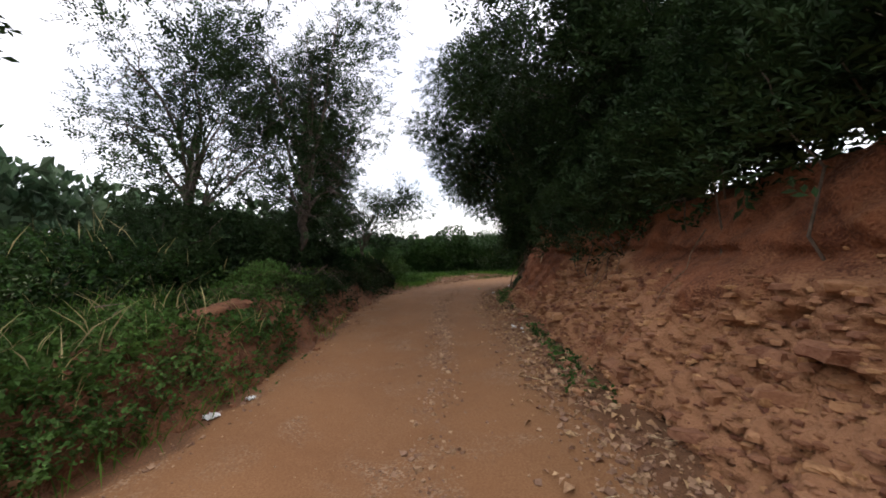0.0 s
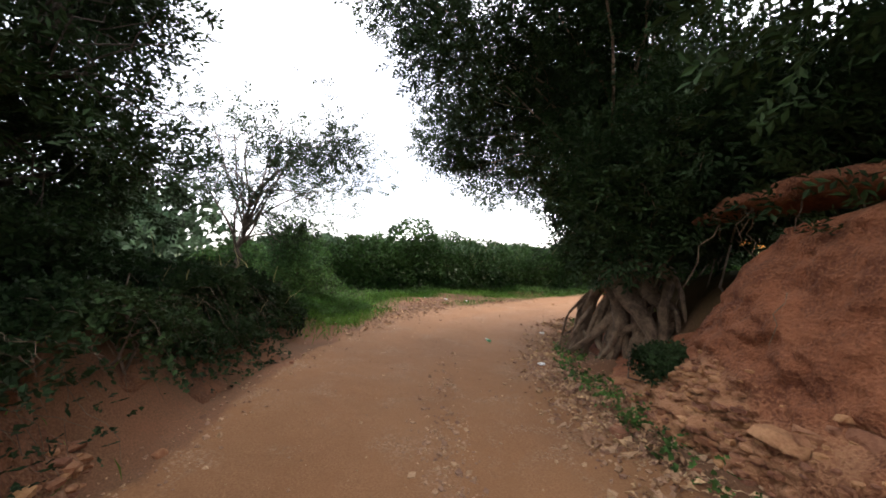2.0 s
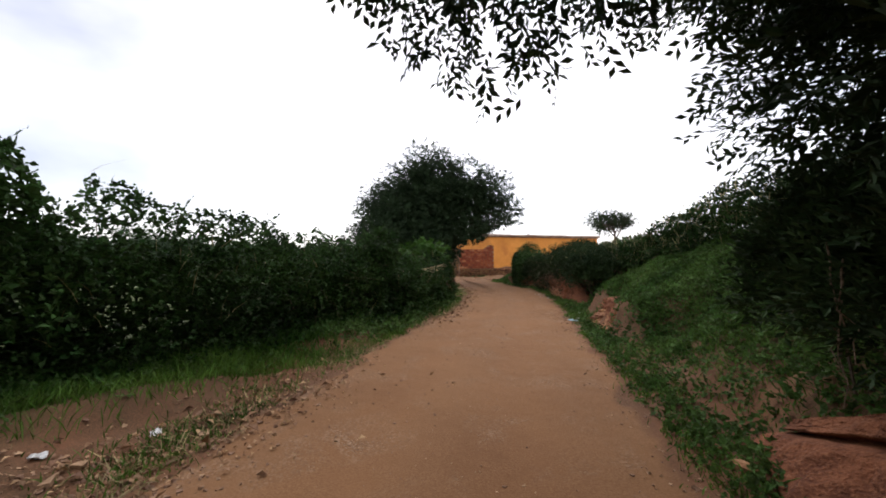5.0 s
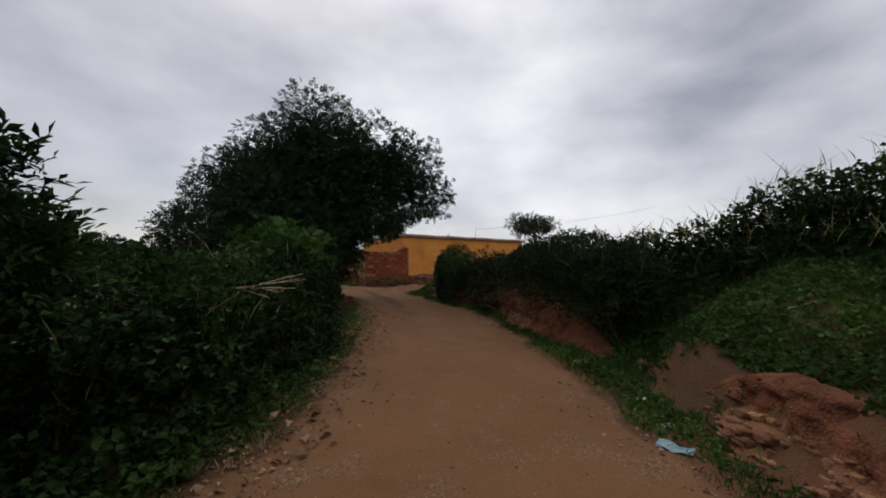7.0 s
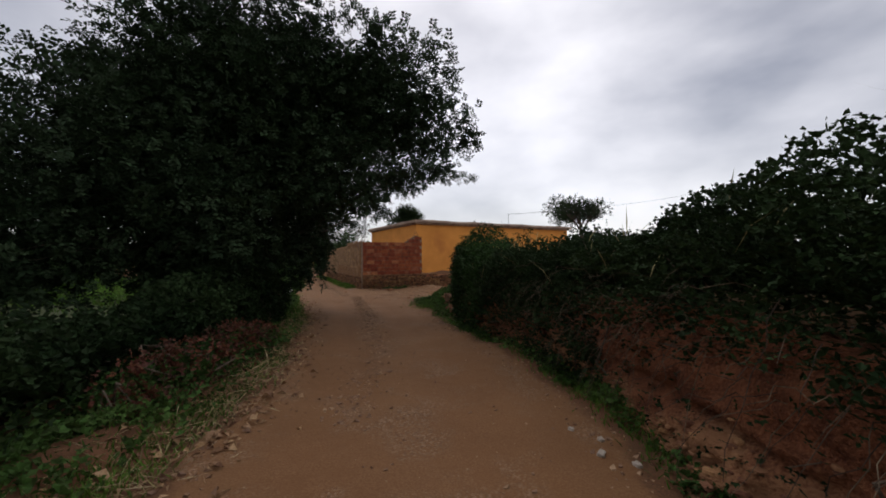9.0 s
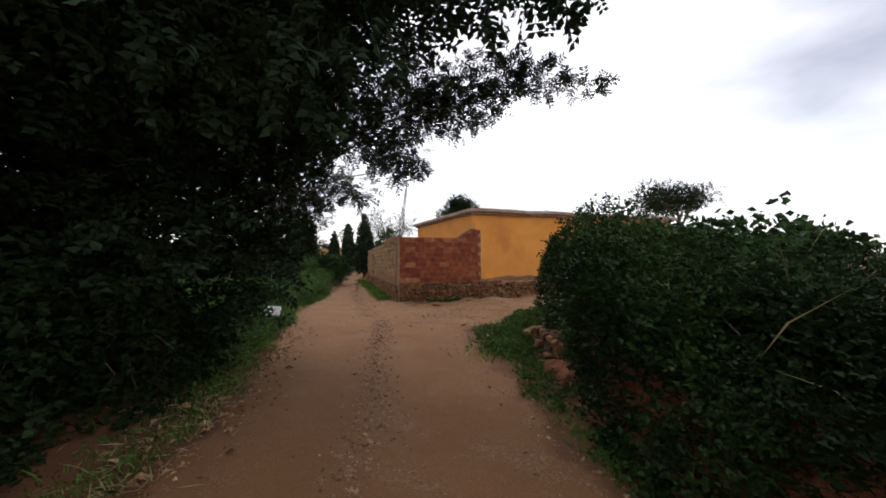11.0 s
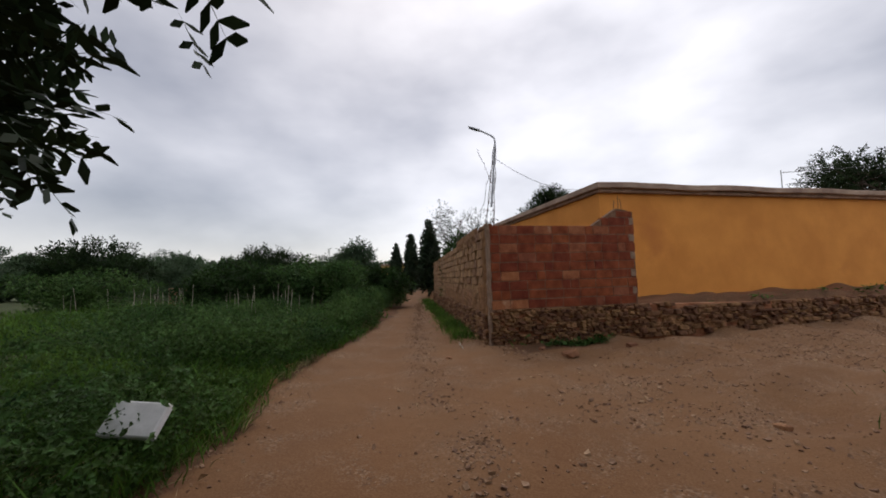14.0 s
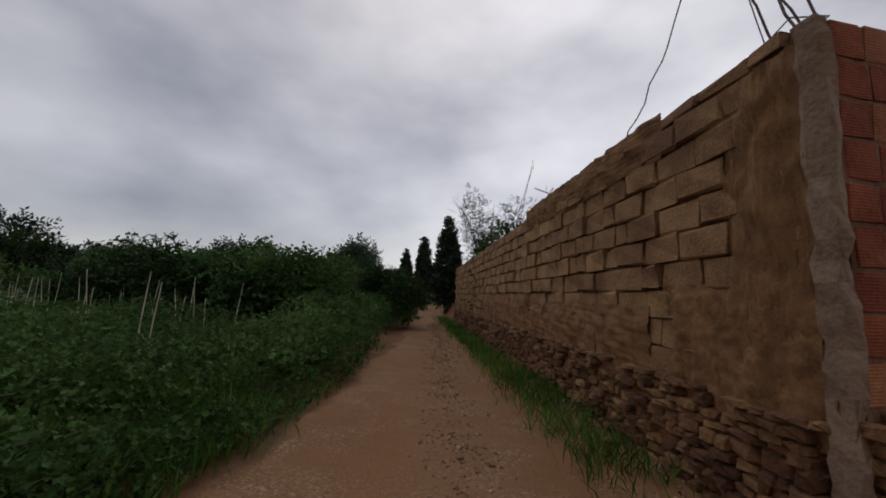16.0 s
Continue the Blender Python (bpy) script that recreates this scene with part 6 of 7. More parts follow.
# bushes and trees across the field
for k, (x, y, r, h) in enumerate(((-9.4, 17.6, 1.7, 1.8), (-12.2, 18.2, 2.0, 2.05), (-14.6, 17.6, 1.6, 1.75), (-10.6, 18.6, 1.4, 2.1), (-19.6, 15.6, 2.4, 1.9), (-9.0, 22.5, 1.5, 2.1), (-11.8, 24.0, 1.6, 2.5))):
    tree("field_bush", "rounded green bush at the edge of a field", x, y, 0.4, 0.06, masses(x, y, gz(x, y) + h * 0.5, r, r, h * 0.5, 9, 60 + k, 0.5), 5200, "trifoliate", 0.19, M_BRAMBLE if k in (1, 2, 5) else M_FIELD, 60 + k, 0.1, category="bush", group="bushes across the field")
for k, (x, y, r, h, m) in enumerate(((-23, 18, 2.6, 3.5, M_LEAF), (-30, 26, 3.2, 3.8, M_FAR), (-21, 27, 2.2, 3.7, M_LEAF), (-16, 30, 2.3, 4.3, M_FAR), (-27, 34, 3.5, 4.5, M_LEAF), (-36, 30, 4.0, 4.6, M_FAR), (-40, 18, 4.5, 5.0, M_FAR))):
    tree("far_tree", "rounded tree beyond the field", x, y, 1.2, 0.12, masses(x, y, gz(x, y) + h * 0.58, r, r, h * 0.42, 9, 80 + k, 0.48), 3000, "alternate", 0.45, m, 80 + k, 0.15, group="trees beyond the field")
tree("bare_tree", "spring tree with thin upright branches and few leaves", -6.4, 27.2, 0.9, 0.09, masses(-6.4, 27.2, 4.6, 2.5, 2.3, 2.2, 12, 90, 0.42), 2600, "alternate", 0.2, M_LEAF, 90, 0.5, forks=14)
tree("round_tree", "dark round tree behind the yard wall", -1.2, 27.3, 2.0, 0.16, masses(-1.2, 27.3, 5.1, 1.7, 1.7, 1.3, 9, 91, 0.5), 3000, "alternate", 0.34, M_LEAF, 91, 0.15)
tree("round_tree", "leafy tree behind the ochre house", 16.6, 31.5, 3.0, 0.2, masses(16.6, 31.5, 6.6, 3.0, 3.0, 1.9, 10, 92, 0.5), 3600, "alternate", 0.42, M_LEAF, 92, 0.3, forks=6)
hedge("yard_shrubs", "mixed shrubs inside the yard wall", [(-4.6, 21.5), (-5.6, 24.5), (-6.6, 28.0)], 0.8, (2.3, 2.7, 3.0), 4200, "trifoliate", 0.24, M_BRAMBLE, 93, category="shrubs")
for k, (x, y, h, r) in enumerate(((-10.1, 32.4, 5.9, 1.05), (-13.9, 38.0, 5.6, 0.8), (-17.0, 41.5, 5.0, 0.7))):
    z0 = gz(x, y)
    rows = [(x, y, z0 + h * f, r * s, r * s, h * 0.13) for f, s in ((0.18, 0.85), (0.32, 1.0), (0.47, 0.9), (0.62, 0.72), (0.76, 0.5), (0.88, 0.3))]
    tree("cypress", "narrow dark cypress beside the lane", x, y, 0.5, 0.1, rows, 2600, "few", 0.3, M_CYPRESS, 95 + k, 0.05, -0.3, group="cypresses by the lane")
hedge("far_hedge", "belt of trees closing the far end of the valley", [(-60, -10), (-55, 25), (-42, 55), (-18, 72), (15, 75), (50, 60)], 6.0, (3.4, 3.8, 3.2, 4.2, 4), 14000, "few", 1.1, M_FAR, 99, stems=0, category="woodland")
hedge("far_hedge", "belt of trees behind the start of the track", [(40, -48), (32, -58), (10, -52), (-12, -40), (-28, -22)], 4.0, (5, 6, 6, 5), 8000, "few", 0.9, M_FAR, 98, stems=0, category="woodland")


# ---- stones, litter and small things ----
def scatter(name, label, category, line, spread, n, kind, size, mat, seed, lift=0.0, flat=1.0, patchy=0.0, most=0.5):
    """Small loose pieces over a strip of the ground, in patches."""
    rnd = np.random.default_rng(seed)
    line = np.asarray(line, float)
    seg = np.r_[0, np.cumsum(np.hypot(*np.diff(line, axis=0).T))]
    u = rnd.uniform(0, seg[-1], n * 3)
    x, y = (np.interp(u, seg, line[:, k]) + rnd.normal(size=n * 3) * spread for k in (0, 1))
    keep = ripple(x, y, 2.6, seed) + 0.6 * ripple(x, y, 7.0, seed + 1) + rnd.normal(size=n * 3) * 0.3 > patchy - 0.6
    x, y = x[keep][:n], y[keep][:n]
    z = lie(x, y)[0] + lift
    ways = rnd.normal(size=(len(x), 3)) * (1, 1, 0.25 * flat)
    s = size * rnd.lognormal(0, most, len(x)).clip(0.4, 3.2)
    ob = obj(name, raw(name, *strew(kind, np.stack([x, y, z], -1), ways, s, seed)), mat)
    return tagged(ob, label, category, kind="stuff")


scatter("gravel", "loose gravel and crumbled earth below the cutting", "gravel", edge_line(-1, 1, 7, 0.15, 0.5), 0.28, 5200, "pebble", 0.019, M_GRAVEL, 201, 0.004, patchy=0.2)
scatter("dead_leaves", "dead leaves gathered along the foot of the cutting", "leaf litter", edge_line(-1, 1, 7, 0.1, 0.5), 0.26, 5000, "dead_leaf", 0.055, M_LITTER, 202, 0.012, 0.8, 0.1)
scatter("gravel", "strip of loose gravel between the wheel ruts", "gravel", SMOOTH[4:30, :2] + (0.25, 0.2), 0.14, 3600, "pebble", 0.015, M_GRAVEL, 203, -0.001, patchy=0.5)
scatter("gravel", "scattered pebbles on the dirt track", "gravel", SMOOTH[4:60, :2], 0.75, 3000, "pebble", 0.009, M_GRAVEL, 204, -0.001, patchy=0.1)
scatter("gravel", "crumbled earth and stones along the low bank", "gravel", edge_line(1, 1, 8, 0.1, 0.5), 0.2, 1400, "pebble", 0.016, M_GRAVEL, 205, -0.001, patchy=0.3)
scatter("gravel", "small stones along the track edge", "gravel", edge_line(-1, 7, 15, 0.15, 0.5), 0.16, 2200, "pebble", 0.012, M_GRAVEL, 206, -0.001, patchy=0.3)
scatter("gravel", "small stones along the track edge", "gravel", edge_line(1, 7, 16, 0.05, 0.5), 0.16, 1800, "pebble", 0.012, M_GRAVEL, 207, -0.001, patchy=0.3)
scatter("gravel", "strip of coarse gravel washed out of the track", "gravel", [(1.6, -4.0), (1.3, -1.0), (0.7, 2.0), (-0.2, 5.0), (-1.0, 8.0)], 0.14, 3000, "pebble", 0.013, M_GRAVEL, 208, -0.001, patchy=0.1)
scatter("gravel", "pale gravel spread over the road mouth", "gravel", [(-0.6, 8.2), (0.8, 9.6), (2.6, 11.6), (5.2, 14.4), (9.0, 18.0)], 0.9, 7000, "pebble", 0.0135, M_GRAVEL, 209, -0.001, patchy=0.45)
scatter("gravel", "gravel crown between the wheel tracks of the lane", "gravel", [(-1.5, 8.5), (-2.6, 10.8), (-3.9, 13.8), (-5.1, 17.0), (-6.7, 21.5), (-8.5, 26.0)], 0.16, 4200, "pebble", 0.0125, M_GRAVEL, 210, -0.001, patchy=-0.2)
scatter("gravel", "gravel along the lane edge", "gravel", edge_line(-1, 16, 19, -0.05, 0.5), 0.14, 1800, "pebble", 0.015, M_GRAVEL, 213, 0.003, patchy=0.1)
scatter("dead_leaves", "dead leaves and straw under the carob tree", "leaf litter", edge_line(1, 9, 15, 0.3, 0.5), 0.3, 3600, "dead_leaf", 0.05, M_LITTER, 211, 0.012, 0.8, 0.1)
scatter("straw", "dry straw and twigs on the verge", "straw", edge_line(1, 10, 15, 0.45, 0.5), 0.3, 1800, "straw", 0.12, M_DRY, 212, 0.03, 0.8, 0.2)
scatter("straw", "dry straw and twigs below the cutting", "straw", edge_line(-1, 1, 6, 0.5, 0.5), 0.3, 700, "straw", 0.1, M_DRY, 214, 0.03, 0.8, 0.2)

scatter("dead_leaves", "dead leaves and crumbs round the dirt clearing", "leaf litter", [(1.0, -24.4), (0.0, -22.4), (-0.7, -20.4), (-0.4, -18.4), (0.0, -16.5)], 0.4, 2600, "dead_leaf", 0.045, M_LITTER, 215, 0.012, 0.8, 0.0)
scatter("gravel", "stones and clods round the dirt clearing", "gravel", [(1.0, -24.4), (0.0, -22.4), (-0.7, -20.4), (-0.4, -18.4)], 0.45, 1500, "pebble", 0.022, M_GRAVEL, 216, 0.0, patchy=0.2)

# larger rocks, one by one
rnd = random.Random(31)


def rock(x, y, sx, sy, sz, label, mat=None, group="", up=0.0, turn=None):
    r = thing("rock", x, y, gz(x, y), label, "rock", group)
    ob = stone(r, 0, 0, sz * 0.3 + up, sx, sy, sz, rnd.uniform(0, 6) if turn is None else turn, rnd, "rock_body")
    if mat:
        ob.data = ob.data.copy()
        ob.data.materials[0] = mat
    return r


for x, y, s in ((9.91, -27.47, 0.10), (10.04, -27.39, 0.06), (10.25, -27.6, 0.045), (9.7, -27.3, 0.04)):
    rock(x, y, s, s * 0.8, s * 0.6, "pale rounded stone below the red cutting", M_WHITE, "pale stones")
for k in range(34):
    p = CUT[rnd.randrange(len(CUT))]
    x, y = p[0] + rnd.uniform(-0.25, 0.1), p[1] + rnd.uniform(-0.35, 0.0)
    s = rnd.uniform(0.04, 0.11)
    rock(x, y, s * 1.5, s, s * 0.7, "broken red stone fallen from the cutting", M_ROCK, "fallen stones")
for k in range(12):
    p = BANKL[rnd.randrange(len(BANKL))]
    s = rnd.uniform(0.04, 0.08)
    rock(p[0] + rnd.uniform(-0.1, 0.3), p[1] + rnd.uniform(-0.1, 0.2), s * 1.4, s, s * 0.7, "brown stone at the foot of a low bank", M_ROCK, "stones by the low bank")
rock(4.38, -8.85, 0.5, 0.26, 0.1, "flat broken slab lying on the verge", M_ROCK, turn=0.6)
rock(5.0, -9.5, 0.34, 0.26, 0.12, "flat broken slab lying on the verge", M_ROCK, turn=0.2)
for x, y, s in ((3.68, -4.65, 0.055), (3.78, -4.4, 0.045), (3.9, -4.75, 0.05), (3.72, -5.3, 0.04), (3.95, -5.9, 0.045), (3.6, -4.2, 0.04)):
    rock(x, y, s * 1.3, s, s * 0.7, "pale stone among verge weeds", M_PALESTONE, "pale verge stones")
for x, y, s in ((-4.16, 9.02, 0.14), (-4.4, 9.6, 0.16), (-4.0, 8.6, 0.08), (-0.2, 11.8, 0.2), (0.9, 12.6, 0.16), (1.16, 7.3, 0.08), (1.6, 8.93, 0.09), (-0.7, 12.2, 0.1), (-2.25, 11.2, 0.08)):
    rock(x, y, s * 1.3, s, s * 0.6, "brown stone at the edge of the road mouth", M_ROCK, "stones at the road mouth")

# bedded rock pieces that stick out of the cutting
cut_rocks = thing("rock_ledge", *CUT[40], 0.0, "jutting broken slabs of bedded red rock", "rock")


def fragments(seed, n, sizes, low, high, far, rnd):
    """Places on a cutting's face where broken rock shows: place, direction along the bed, size."""
    P, stony, S, V, normal = FACES[seed]
    out = []
    while len(out) < n:
        i, j = rnd.integers(2, P.shape[0] - 3), rnd.integers(1, P.shape[1] - 3)
        if not low < V[i, j] < high or S[i, j] > far or stony[i, j] < 0.9 * rnd.random():
            continue
        d = P[i + 1, 3] - P[i - 1, 3]
        size = sizes * min(max(rnd.lognormal(0, 0.5), 0.4), 2.1)
        inner = normal[i] * size * 0.12
        out.append((P[i, j] + (inner[0], inner[1], 0), math.atan2(d[1], d[0]), size))
    return out


rng = np.random.default_rng(33)
for k, (p, a, size) in enumerate(fragments(11, 280, 0.095, 0.08, 0.6, 15.0, rng)):
    ob = stone(cut_rocks, p[0] - CUT[40][0], p[1] - CUT[40][1], p[2], size * 1.5, size * 0.9, size * rng.uniform(0.28, 0.6), a + rng.uniform(-0.35, 0.35), rnd, "slab")
    ob.data = ROCK_MESHES[k % len(ROCK_MESHES)]


def crumble(seed, n, size, low, high, far, label, mat, rs):
    rows = []
    for p, a, s in fragments(seed, n, size, low, high, far, rs):
        rows.append((*p, s * 1.4, s, s * rs.uniform(0.35, 0.7)))
    return tagged(obj("rock_fragments", heap(rows, seed, True), mat), label, "rock", kind="stuff")


crumble(11, 3600, 0.042, 0.03, 0.66, 16.0, "small broken fragments weathering out of the cutting", M_ROCK_BITS, rng)
crumble(11, 900, 0.035, 0.02, 0.8, 99.0, "crumbs of red earth on the face of the cutting", M_ROCK_BITS, rng)
crumble(13, 700, 0.05, 0.03, 0.8, 99.0, "crumbling clods on the low bank", M_ROCK_BITS, rng)
crumble(14, 420, 0.05, 0.05, 0.9, 99.0, "red stones and clods on the torn step of the slope", M_ROCK_BITS, rng)
crumble(12, 420, 0.04, 0.05, 0.8, 99.0, "stones in the earth bank under the brambles", M_ROCK_BITS, rng)

# a fallen pale branch on the cutting, with hanging rootlets
branch = thing("fallen_branch", 8.75, -24.95, 1.15, "thin pale dead branch lying down the cutting", "branch")
obj("stick", raw("stick", *tube(bend((0.10, -0.42, 0.03), (-0.16, 0.22, 0.88), 8, 0.008, 3), [0.013, 0.012, 0.008], 7)), M_DRY, branch)
obj("twig", raw("twig", *tube(bend((-0.34, 0.18, 0.98), (-0.02, 0.2, 0.84), 6, 0.012, 4), [0.008, 0.006], 6)), M_DRY, branch)

# the undercut lip of turf over the cutting
lip = thing("turf_overhang", 8.2, -24.1, 2.12, "overhanging lip of dry earth and roots above the cutting", "earth lip")
spine = np.array([(-1.1, 0.75, -0.12), (-0.6, 0.4, 0.02), (0.0, 0.0, 0.06), (0.6, -0.42, 0.05), (1.15, -0.8, -0.08)])
run = np.linspace(0, 4, 26)
spine = np.stack([np.interp(run, np.arange(5), c) for c in spine.T], -1)
v, f = tube(spine, [0.12, 0.34, 0.42, 0.36, 0.14], 22)
centre = np.repeat(spine, 22, axis=0)
d = (v - centre) * (1 + 0.22 * waves(v, 4.0, 71) + 0.10 * waves(v, 13.0, 72) + 0.05 * waves(v, 30.0, 73))[:, None] * (1, 1, 0.34)
obj("turf", raw("turf", centre + d, f, True), M_BANK, lip)
for k in range(14):
    p = spine[rnd.randrange(3, 23)] + np.array((-0.15, -0.25, -0.05))
    obj("rootlet", raw("rootlet", *tube(bend(p, p + (rnd.uniform(-0.1, 0.1), rnd.uniform(-0.1, 0.05), -rnd.uniform(0.15, 0.5)), 6, 0.03, 80 + k), [0.006, 0.003], 5)), M_ROOT, lip)
for k in range(26):
    p = CUT[rnd.randrange(60, len(CUT) - 30)]
    z = rnd.uniform(1.2, 1.8)
    e = thing("hanging_rootlet", p[0] + 0.35, p[1] + 0.4, z, "thin bare rootlet hanging from the cutting's edge", "root", "rootlets on the cutting")
    obj("strand", raw("strand", *tube(bend((0.2, 0.25, 0.25), (rnd.uniform(-0.15, 0.1), rnd.uniform(-0.2, 0), -rnd.uniform(0.3, 0.7)), 7, 0.03, k), [0.007, 0.003], 5)), M_ROOT, e)

# broken canes in the hedge
canes = thing("dry_canes", -0.25, -9.9, 0.9, "bundle of broken straw-coloured canes caught in the hedge", "canes")
for k in range(13):
    a = rnd.uniform(-0.5, 0.6) + (math.pi if k % 4 == 3 else 0)
    l = rnd.uniform(0.5, 1.25)
    tip = (l * math.cos(a) * 0.8, -l * 0.35 + rnd.uniform(-0.2, 0.2), 0.35 + l * math.sin(a) * 0.4)
    obj("cane", raw("cane", *tube(bend((rnd.uniform(-0.1, 0.1), rnd.uniform(-0.1, 0.1), 0.35), tip, 6, 0.004, k), [0.006, 0.0035], 6)), M_DRY, canes)
obj("cane", raw("cane", *tube(bend((0.0, -0.1, 0.35), (0.15, -0.35, -0.45), 6, 0.02, 99), [0.008, 0.005], 6)), M_DRY, canes)

# a pale pole on the slope, a fence post on the crest
pole = thing("fallen_pole", 5.7, -10.0, 0.0, "thin pale pole lying along the slope", "pole")
obj("rod", raw("rod", *tube(bend((-0.2, 0.9, gz(5.5, -9.1) + 0.05), (0.2, -0.9, gz(5.9, -10.9) + 0.05), 6, 0.008, 1), [0.012, 0.010], 6)), M_DRY, pole)
fence = thing("fence_post", 6.8, -6.4, gz(6.8, -6.4) - 0.1, "weathered fence post on the crest of the slope", "post")
obj("post", raw("post", *tube([(0, 0, 0), (0.02, 0, 0.5), (0.03, 0.01, 0.95)], [0.024, 0.022, 0.02], 8, 3, 0.05)), M_BARK, fence)
for k, (x, y, h) in enumerate(((7.8, -10.8, 1.2), (8.6, -15.0, 1.3))):
    e = thing("fence_post", x, y, gz(x, y) - 0.1, "weathered fence post on the crest of the slope", "post")
    obj("post", raw("post", *tube([(0, 0, 0), (0.02, 0, h * 0.5), (0.03, 0.01, h)], [0.035, 0.03, 0.028], 8, 3, 0.05)), M_BARK, e)

# stakes in the field
rnd = random.Random(77)
for k in range(40):
    f = rnd.random()
    x, y = -7.6 - 11.0 * f + rnd.uniform(-0.5, 0.5), 13.6 + 2.0 * math.sin(f * 3.0) + rnd.uniform(-0.8, 1.2)
    h = rnd.uniform(0.75, 1.15)
    e = thing("field_stake", x, y, gz(x, y) - 0.05, "thin weathered stake standing in the field", "stake", "stakes in the field")
    tip = (rnd.uniform(-0.12, 0.12), rnd.uniform(-0.12, 0.12), h)
    obj("stick", raw("stick", *tube([(0, 0, 0), (tip[0] * 0.4, tip[1] * 0.4, h * 0.5), tip], [0.010, 0.008, 0.005], 6, k, 0.08)), M_STAKE, e)

# rubbish
box_thing = thing("polystyrene_slab", -3.32, 6.69, gz(-3.32, 6.69) + 0.36, "white polystyrene slab tipped up in grass", "box")
bm = bmesh.new()
bmesh.ops.create_cube(bm, size=1, matrix=Matrix.Diagonal((0.42, 0.26, 0.07, 1)))
bmesh.ops.bevel(bm, geom=bm.edges[:], offset=0.012, segments=1, affect="EDGES")
tray = part("slab", bm, M_WHITE, box_thing)
tray.rotation_euler = (radians(48), radians(4), radians(16))


def scrap(name, x, y, sx, sy, mat, label, seed, z=0.0):
    """A crumpled sheet of plastic or paper on the ground."""
    rs = np.random.default_rng(seed)
    n = 7
    gx_, gy_ = np.meshgrid(np.linspace(-sx, sx, n) / 2, np.linspace(-sy, sy, n) / 2, indexing="ij")
    hh = rs.uniform(0.005, 0.045, (n, n))
    v = np.stack([gx_ + rs.normal(size=(n, n)) * sx * 0.03, gy_ + rs.normal(size=(n, n)) * sy * 0.03, hh], -1).reshape(-1, 3)
    i, j = np.meshgrid(np.arange(n - 1), np.arange(n - 1), indexing="ij")
    f = np.stack([i * n + j, (i + 1) * n + j, (i + 1) * n + j + 1, i * n + j + 1], -1).reshape(-1, 4)
    e = thing(name, x, y, gz(x, y) + z, label, "litter")
    ob = obj("sheet", raw("sheet", v, f), mat, e)
    ob.modifiers.new("thickness", "SOLIDIFY").thickness = 0.004
    ob.rotation_euler = (0, 0, rs.uniform(0, 3))
    return e


sheet_thing = scrap("plastic_sheet", -3.55, 5.45, 0.5, 0.4, M_PALESTONE, "crumpled pale plastic sheet among dry straw", 21, 0.06)
sheet_thing.scale = (1, 1, 4.5)
scrap("plastic_bag", 3.96, -11.44, 0.28, 0.16, M_BLUE, "crumpled pale blue plastic bag on the verge", 1)
scrap("paper_scrap", 10.93, -32.6, 0.16, 0.12, M_WHITE, "crumpled white paper at the track edge", 2)
scrap("paper_scrap", 10.6, -32.2, 0.09, 0.07, M_WHITE, "crumpled white paper at the track edge", 3)
scrap("paper_scrap", 0.12, -23.7, 0.14, 0.1, M_WHITE, "crumpled white paper at the edge of the clearing", 4)
scrap("paper_scrap", 0.0, -24.6, 0.18, 0.12, M_WHITE, "crumpled white paper at the edge of the clearing", 5)
scrap("cardboard_scrap", -0.9, -24.7, 0.24, 0.16, M_LITTER, "flattened brown cardboard on bare earth", 6)
for k, (x, y) in enumerate(((-1.2, -19.2), (-0.8, -18.6), (-1.9, -19.6), (0.3, -24.2), (5.2, -23.6), (4.0, -21.6), (4.3, -10.4), (4.2, -11.0))):
    scrap("paper_scrap", x, y, 0.1, 0.08, M_WHITE, "small scrap of pale litter on bare earth", 10 + k)
bottle = thing("plastic_bottle", 3.64, -22.9, gz(3.64, -22.9) + 0.035, "flattened green plastic bottle on the track", "bottle")
obj("bottle_body", raw("bottle_body", *tube([(-0.11, 0, 0), (-0.105, 0, 0), (-0.03, 0.01, 0), (0.05, 0, 0), (0.09, 0, 0), (0.125, 0.0, 0)], [0.005, 0.032, 0.03, 0.033, 0.014, 0.012], 10), True), M_GREENP, bottle)
obj("cap", raw("cap", *tube([(0.122, 0, 0), (0.124, 0, 0), (0.14, 0, 0), (0.141, 0, 0)], [0.002, 0.015, 0.015, 0.002], 10)), M_WHITE, bottle)
bottle.rotation_euler, bottle.scale = (0, 0, 2.6), (0.8, 0.9, 0.7)
stick = thing("fallen_stick", -2.3, 12.3, gz(-2.3, 12.3), "thin grey stick lying by the wall corner", "stick")
obj("rod", raw("rod", *tube(bend((-0.15, 0.35, 0.02), (0.12, -0.35, 0.03), 6, 0.02, 1), [0.012, 0.008], 6)), M_STAKE, stick)

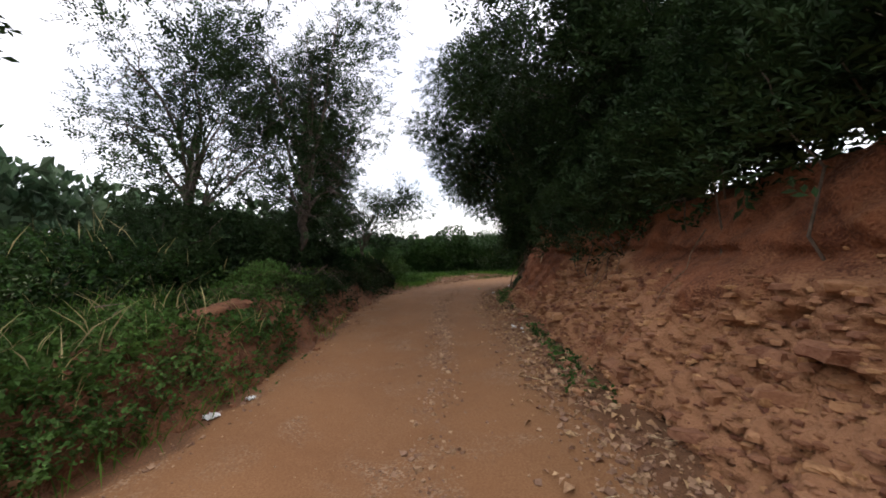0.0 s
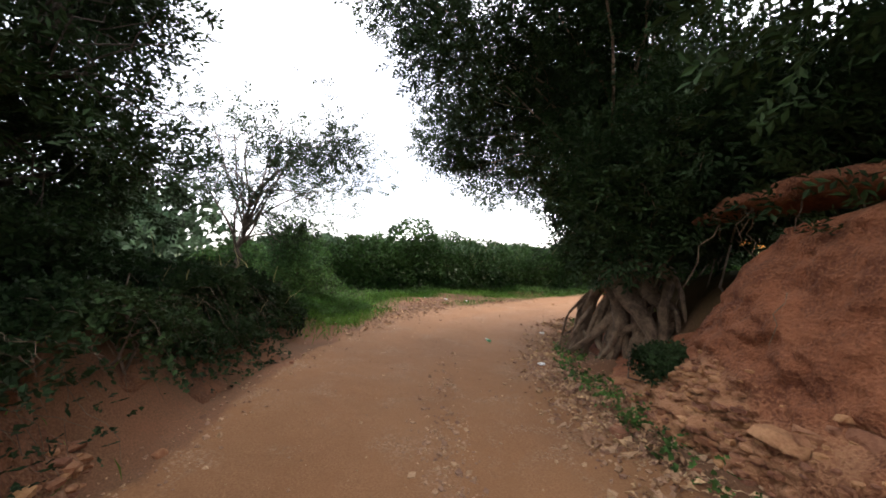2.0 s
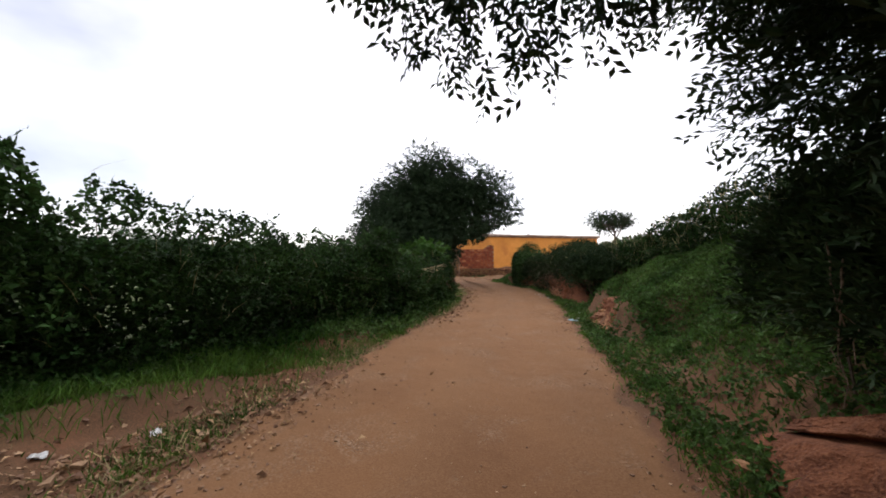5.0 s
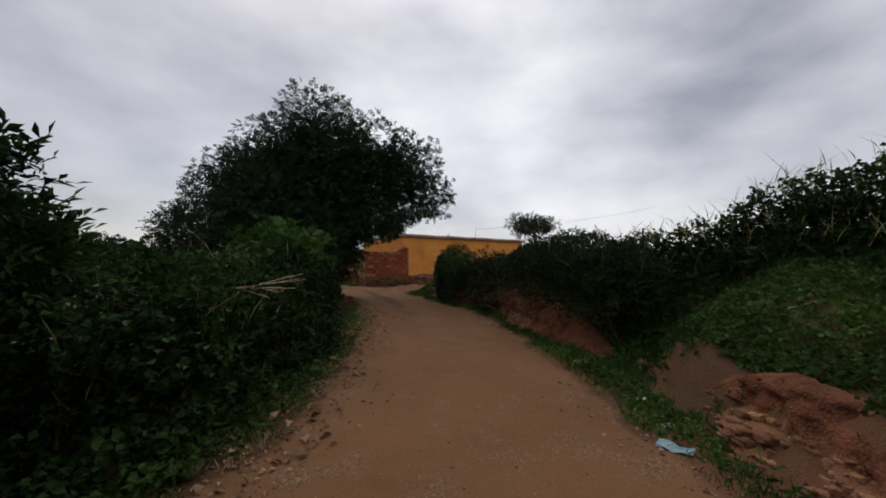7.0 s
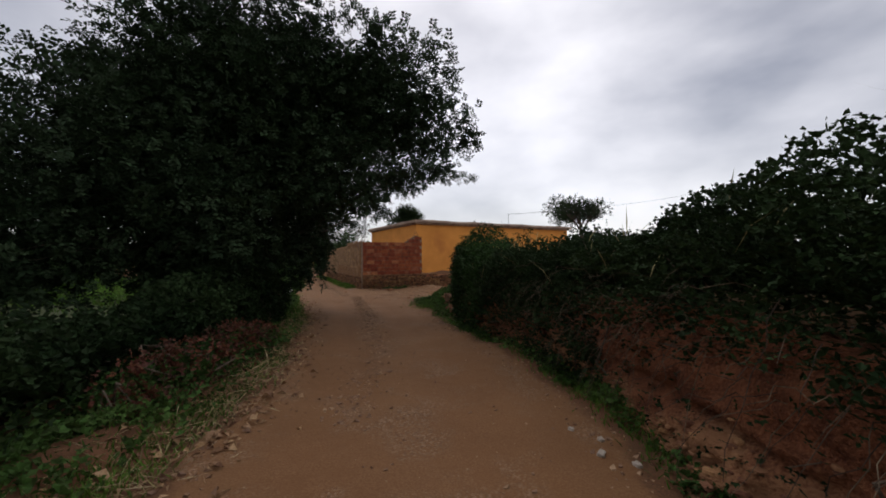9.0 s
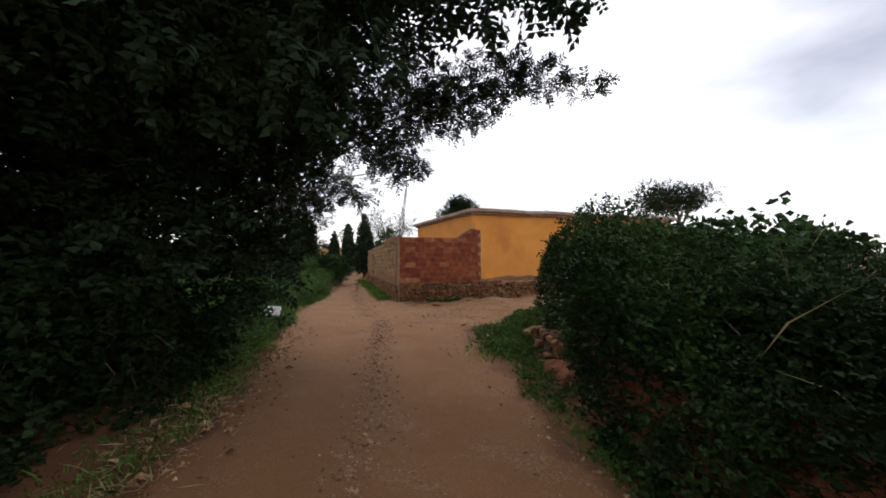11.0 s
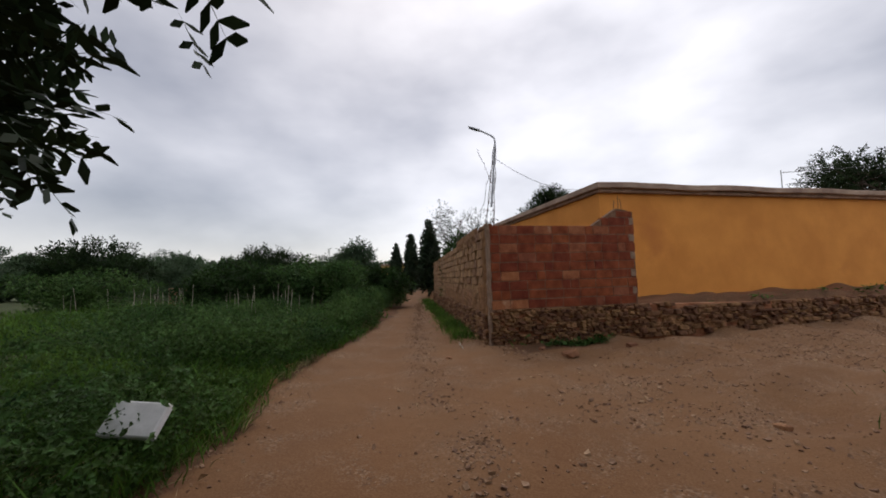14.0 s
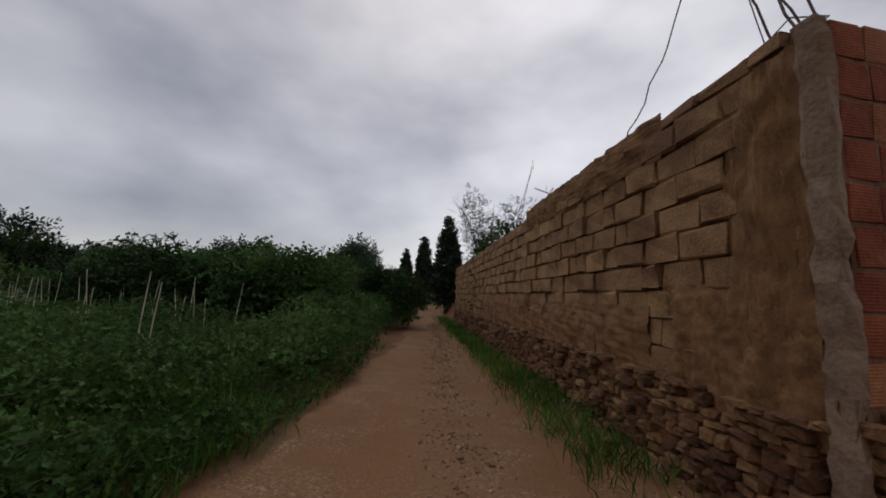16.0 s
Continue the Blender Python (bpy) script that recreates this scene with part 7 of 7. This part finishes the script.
# far things
hut = placed("far_house", (-27.0, 58.0), (1, 0.1), gz(-27, 58), "small ochre house far down the valley", "house")
part("wall", box("wall", 0, 7, 0, 5, -0.5, 3.2), M_OCHREFAR, hut)
part("roof", box("roof", -0.3, 7.3, -0.3, 5.3, 3.2, 3.45, 0.03), M_EAVE, hut)
for k in range(2):
    w = part("window", box("window", 1.4 + 3 * k, 2.5 + 3 * k, -0.03, 0.05, 1.0, 2.2, 0.01), M_PANE, hut)
plot = placed("far_low_wall", (-21.5, 20.6), (0.85, -0.52), gz(-20, 19.5), "low terracotta wall beyond the field", "wall", "structure")
part("courses", box("courses", 0, 5.5, 0, 0.25, -0.2, 1.0, 0.02, 0.02, 3), M_REDWALL, plot)

# stubs of vine and a bare branch over the side wall
b = WALL_CORNER + SIDE * 3.9 + FRONT * 0.3
vine = thing("bare_branch", b[0], b[1], 2.3, "crooked bare branch reaching over the wall top", "branch")
for k, (a, c, r0) in enumerate((((0.6, 0.1, -0.1), (-0.35, -0.25, 0.42), 0.016), ((0.0, -0.05, 0.2), (-0.4, 0.3, 0.25), 0.009), ((-0.1, -0.1, 0.28), (-0.2, 0.1, 0.55), 0.007), ((0.2, 0.0, 0.1), (0.1, 0.3, 0.35), 0.007))):
    obj("twig", raw("twig", *tube(bend(a, c, 7, 0.03, 300 + k), [r0, r0 * 0.4], 6)), M_TWIG, vine)
b = WALL_CORNER + SIDE * 1.9 + FRONT * 0.08
drop = thing("hanging_wire", b[0], b[1], 2.5, "twisted wire strung up from the wall top", "cable")
obj("cable", raw("cable", *tube(bend((-0.02, 0.1, -0.02), (0.72, -0.75, 1.75), 14, 0.02, 6, 0.1), [0.006, 0.006], 5)), M_WIRE, drop)
scatter("wall_weeds", "small weeds rooted at the foot of the rubble wall", "weeds", [WALL_CORNER + FRONT * 1.0 - BACK * 0.3, WALL_CORNER + FRONT * 2.4 - BACK * 0.3], 0.07, 260, "trifoliate", 0.12, M_WEED, 310, 0.04, 1.0, 0.3)
scatter("yard_weeds", "weeds along the top of the retaining wall", "weeds", [WALL_CORNER + FRONT * 4.5 + BACK * 0.3, (6.0, 17.5), (9.5, 20.0)], 0.16, 260, "trifoliate", 0.11, M_WEED, 311, 0.04, 1.0, 1.1)
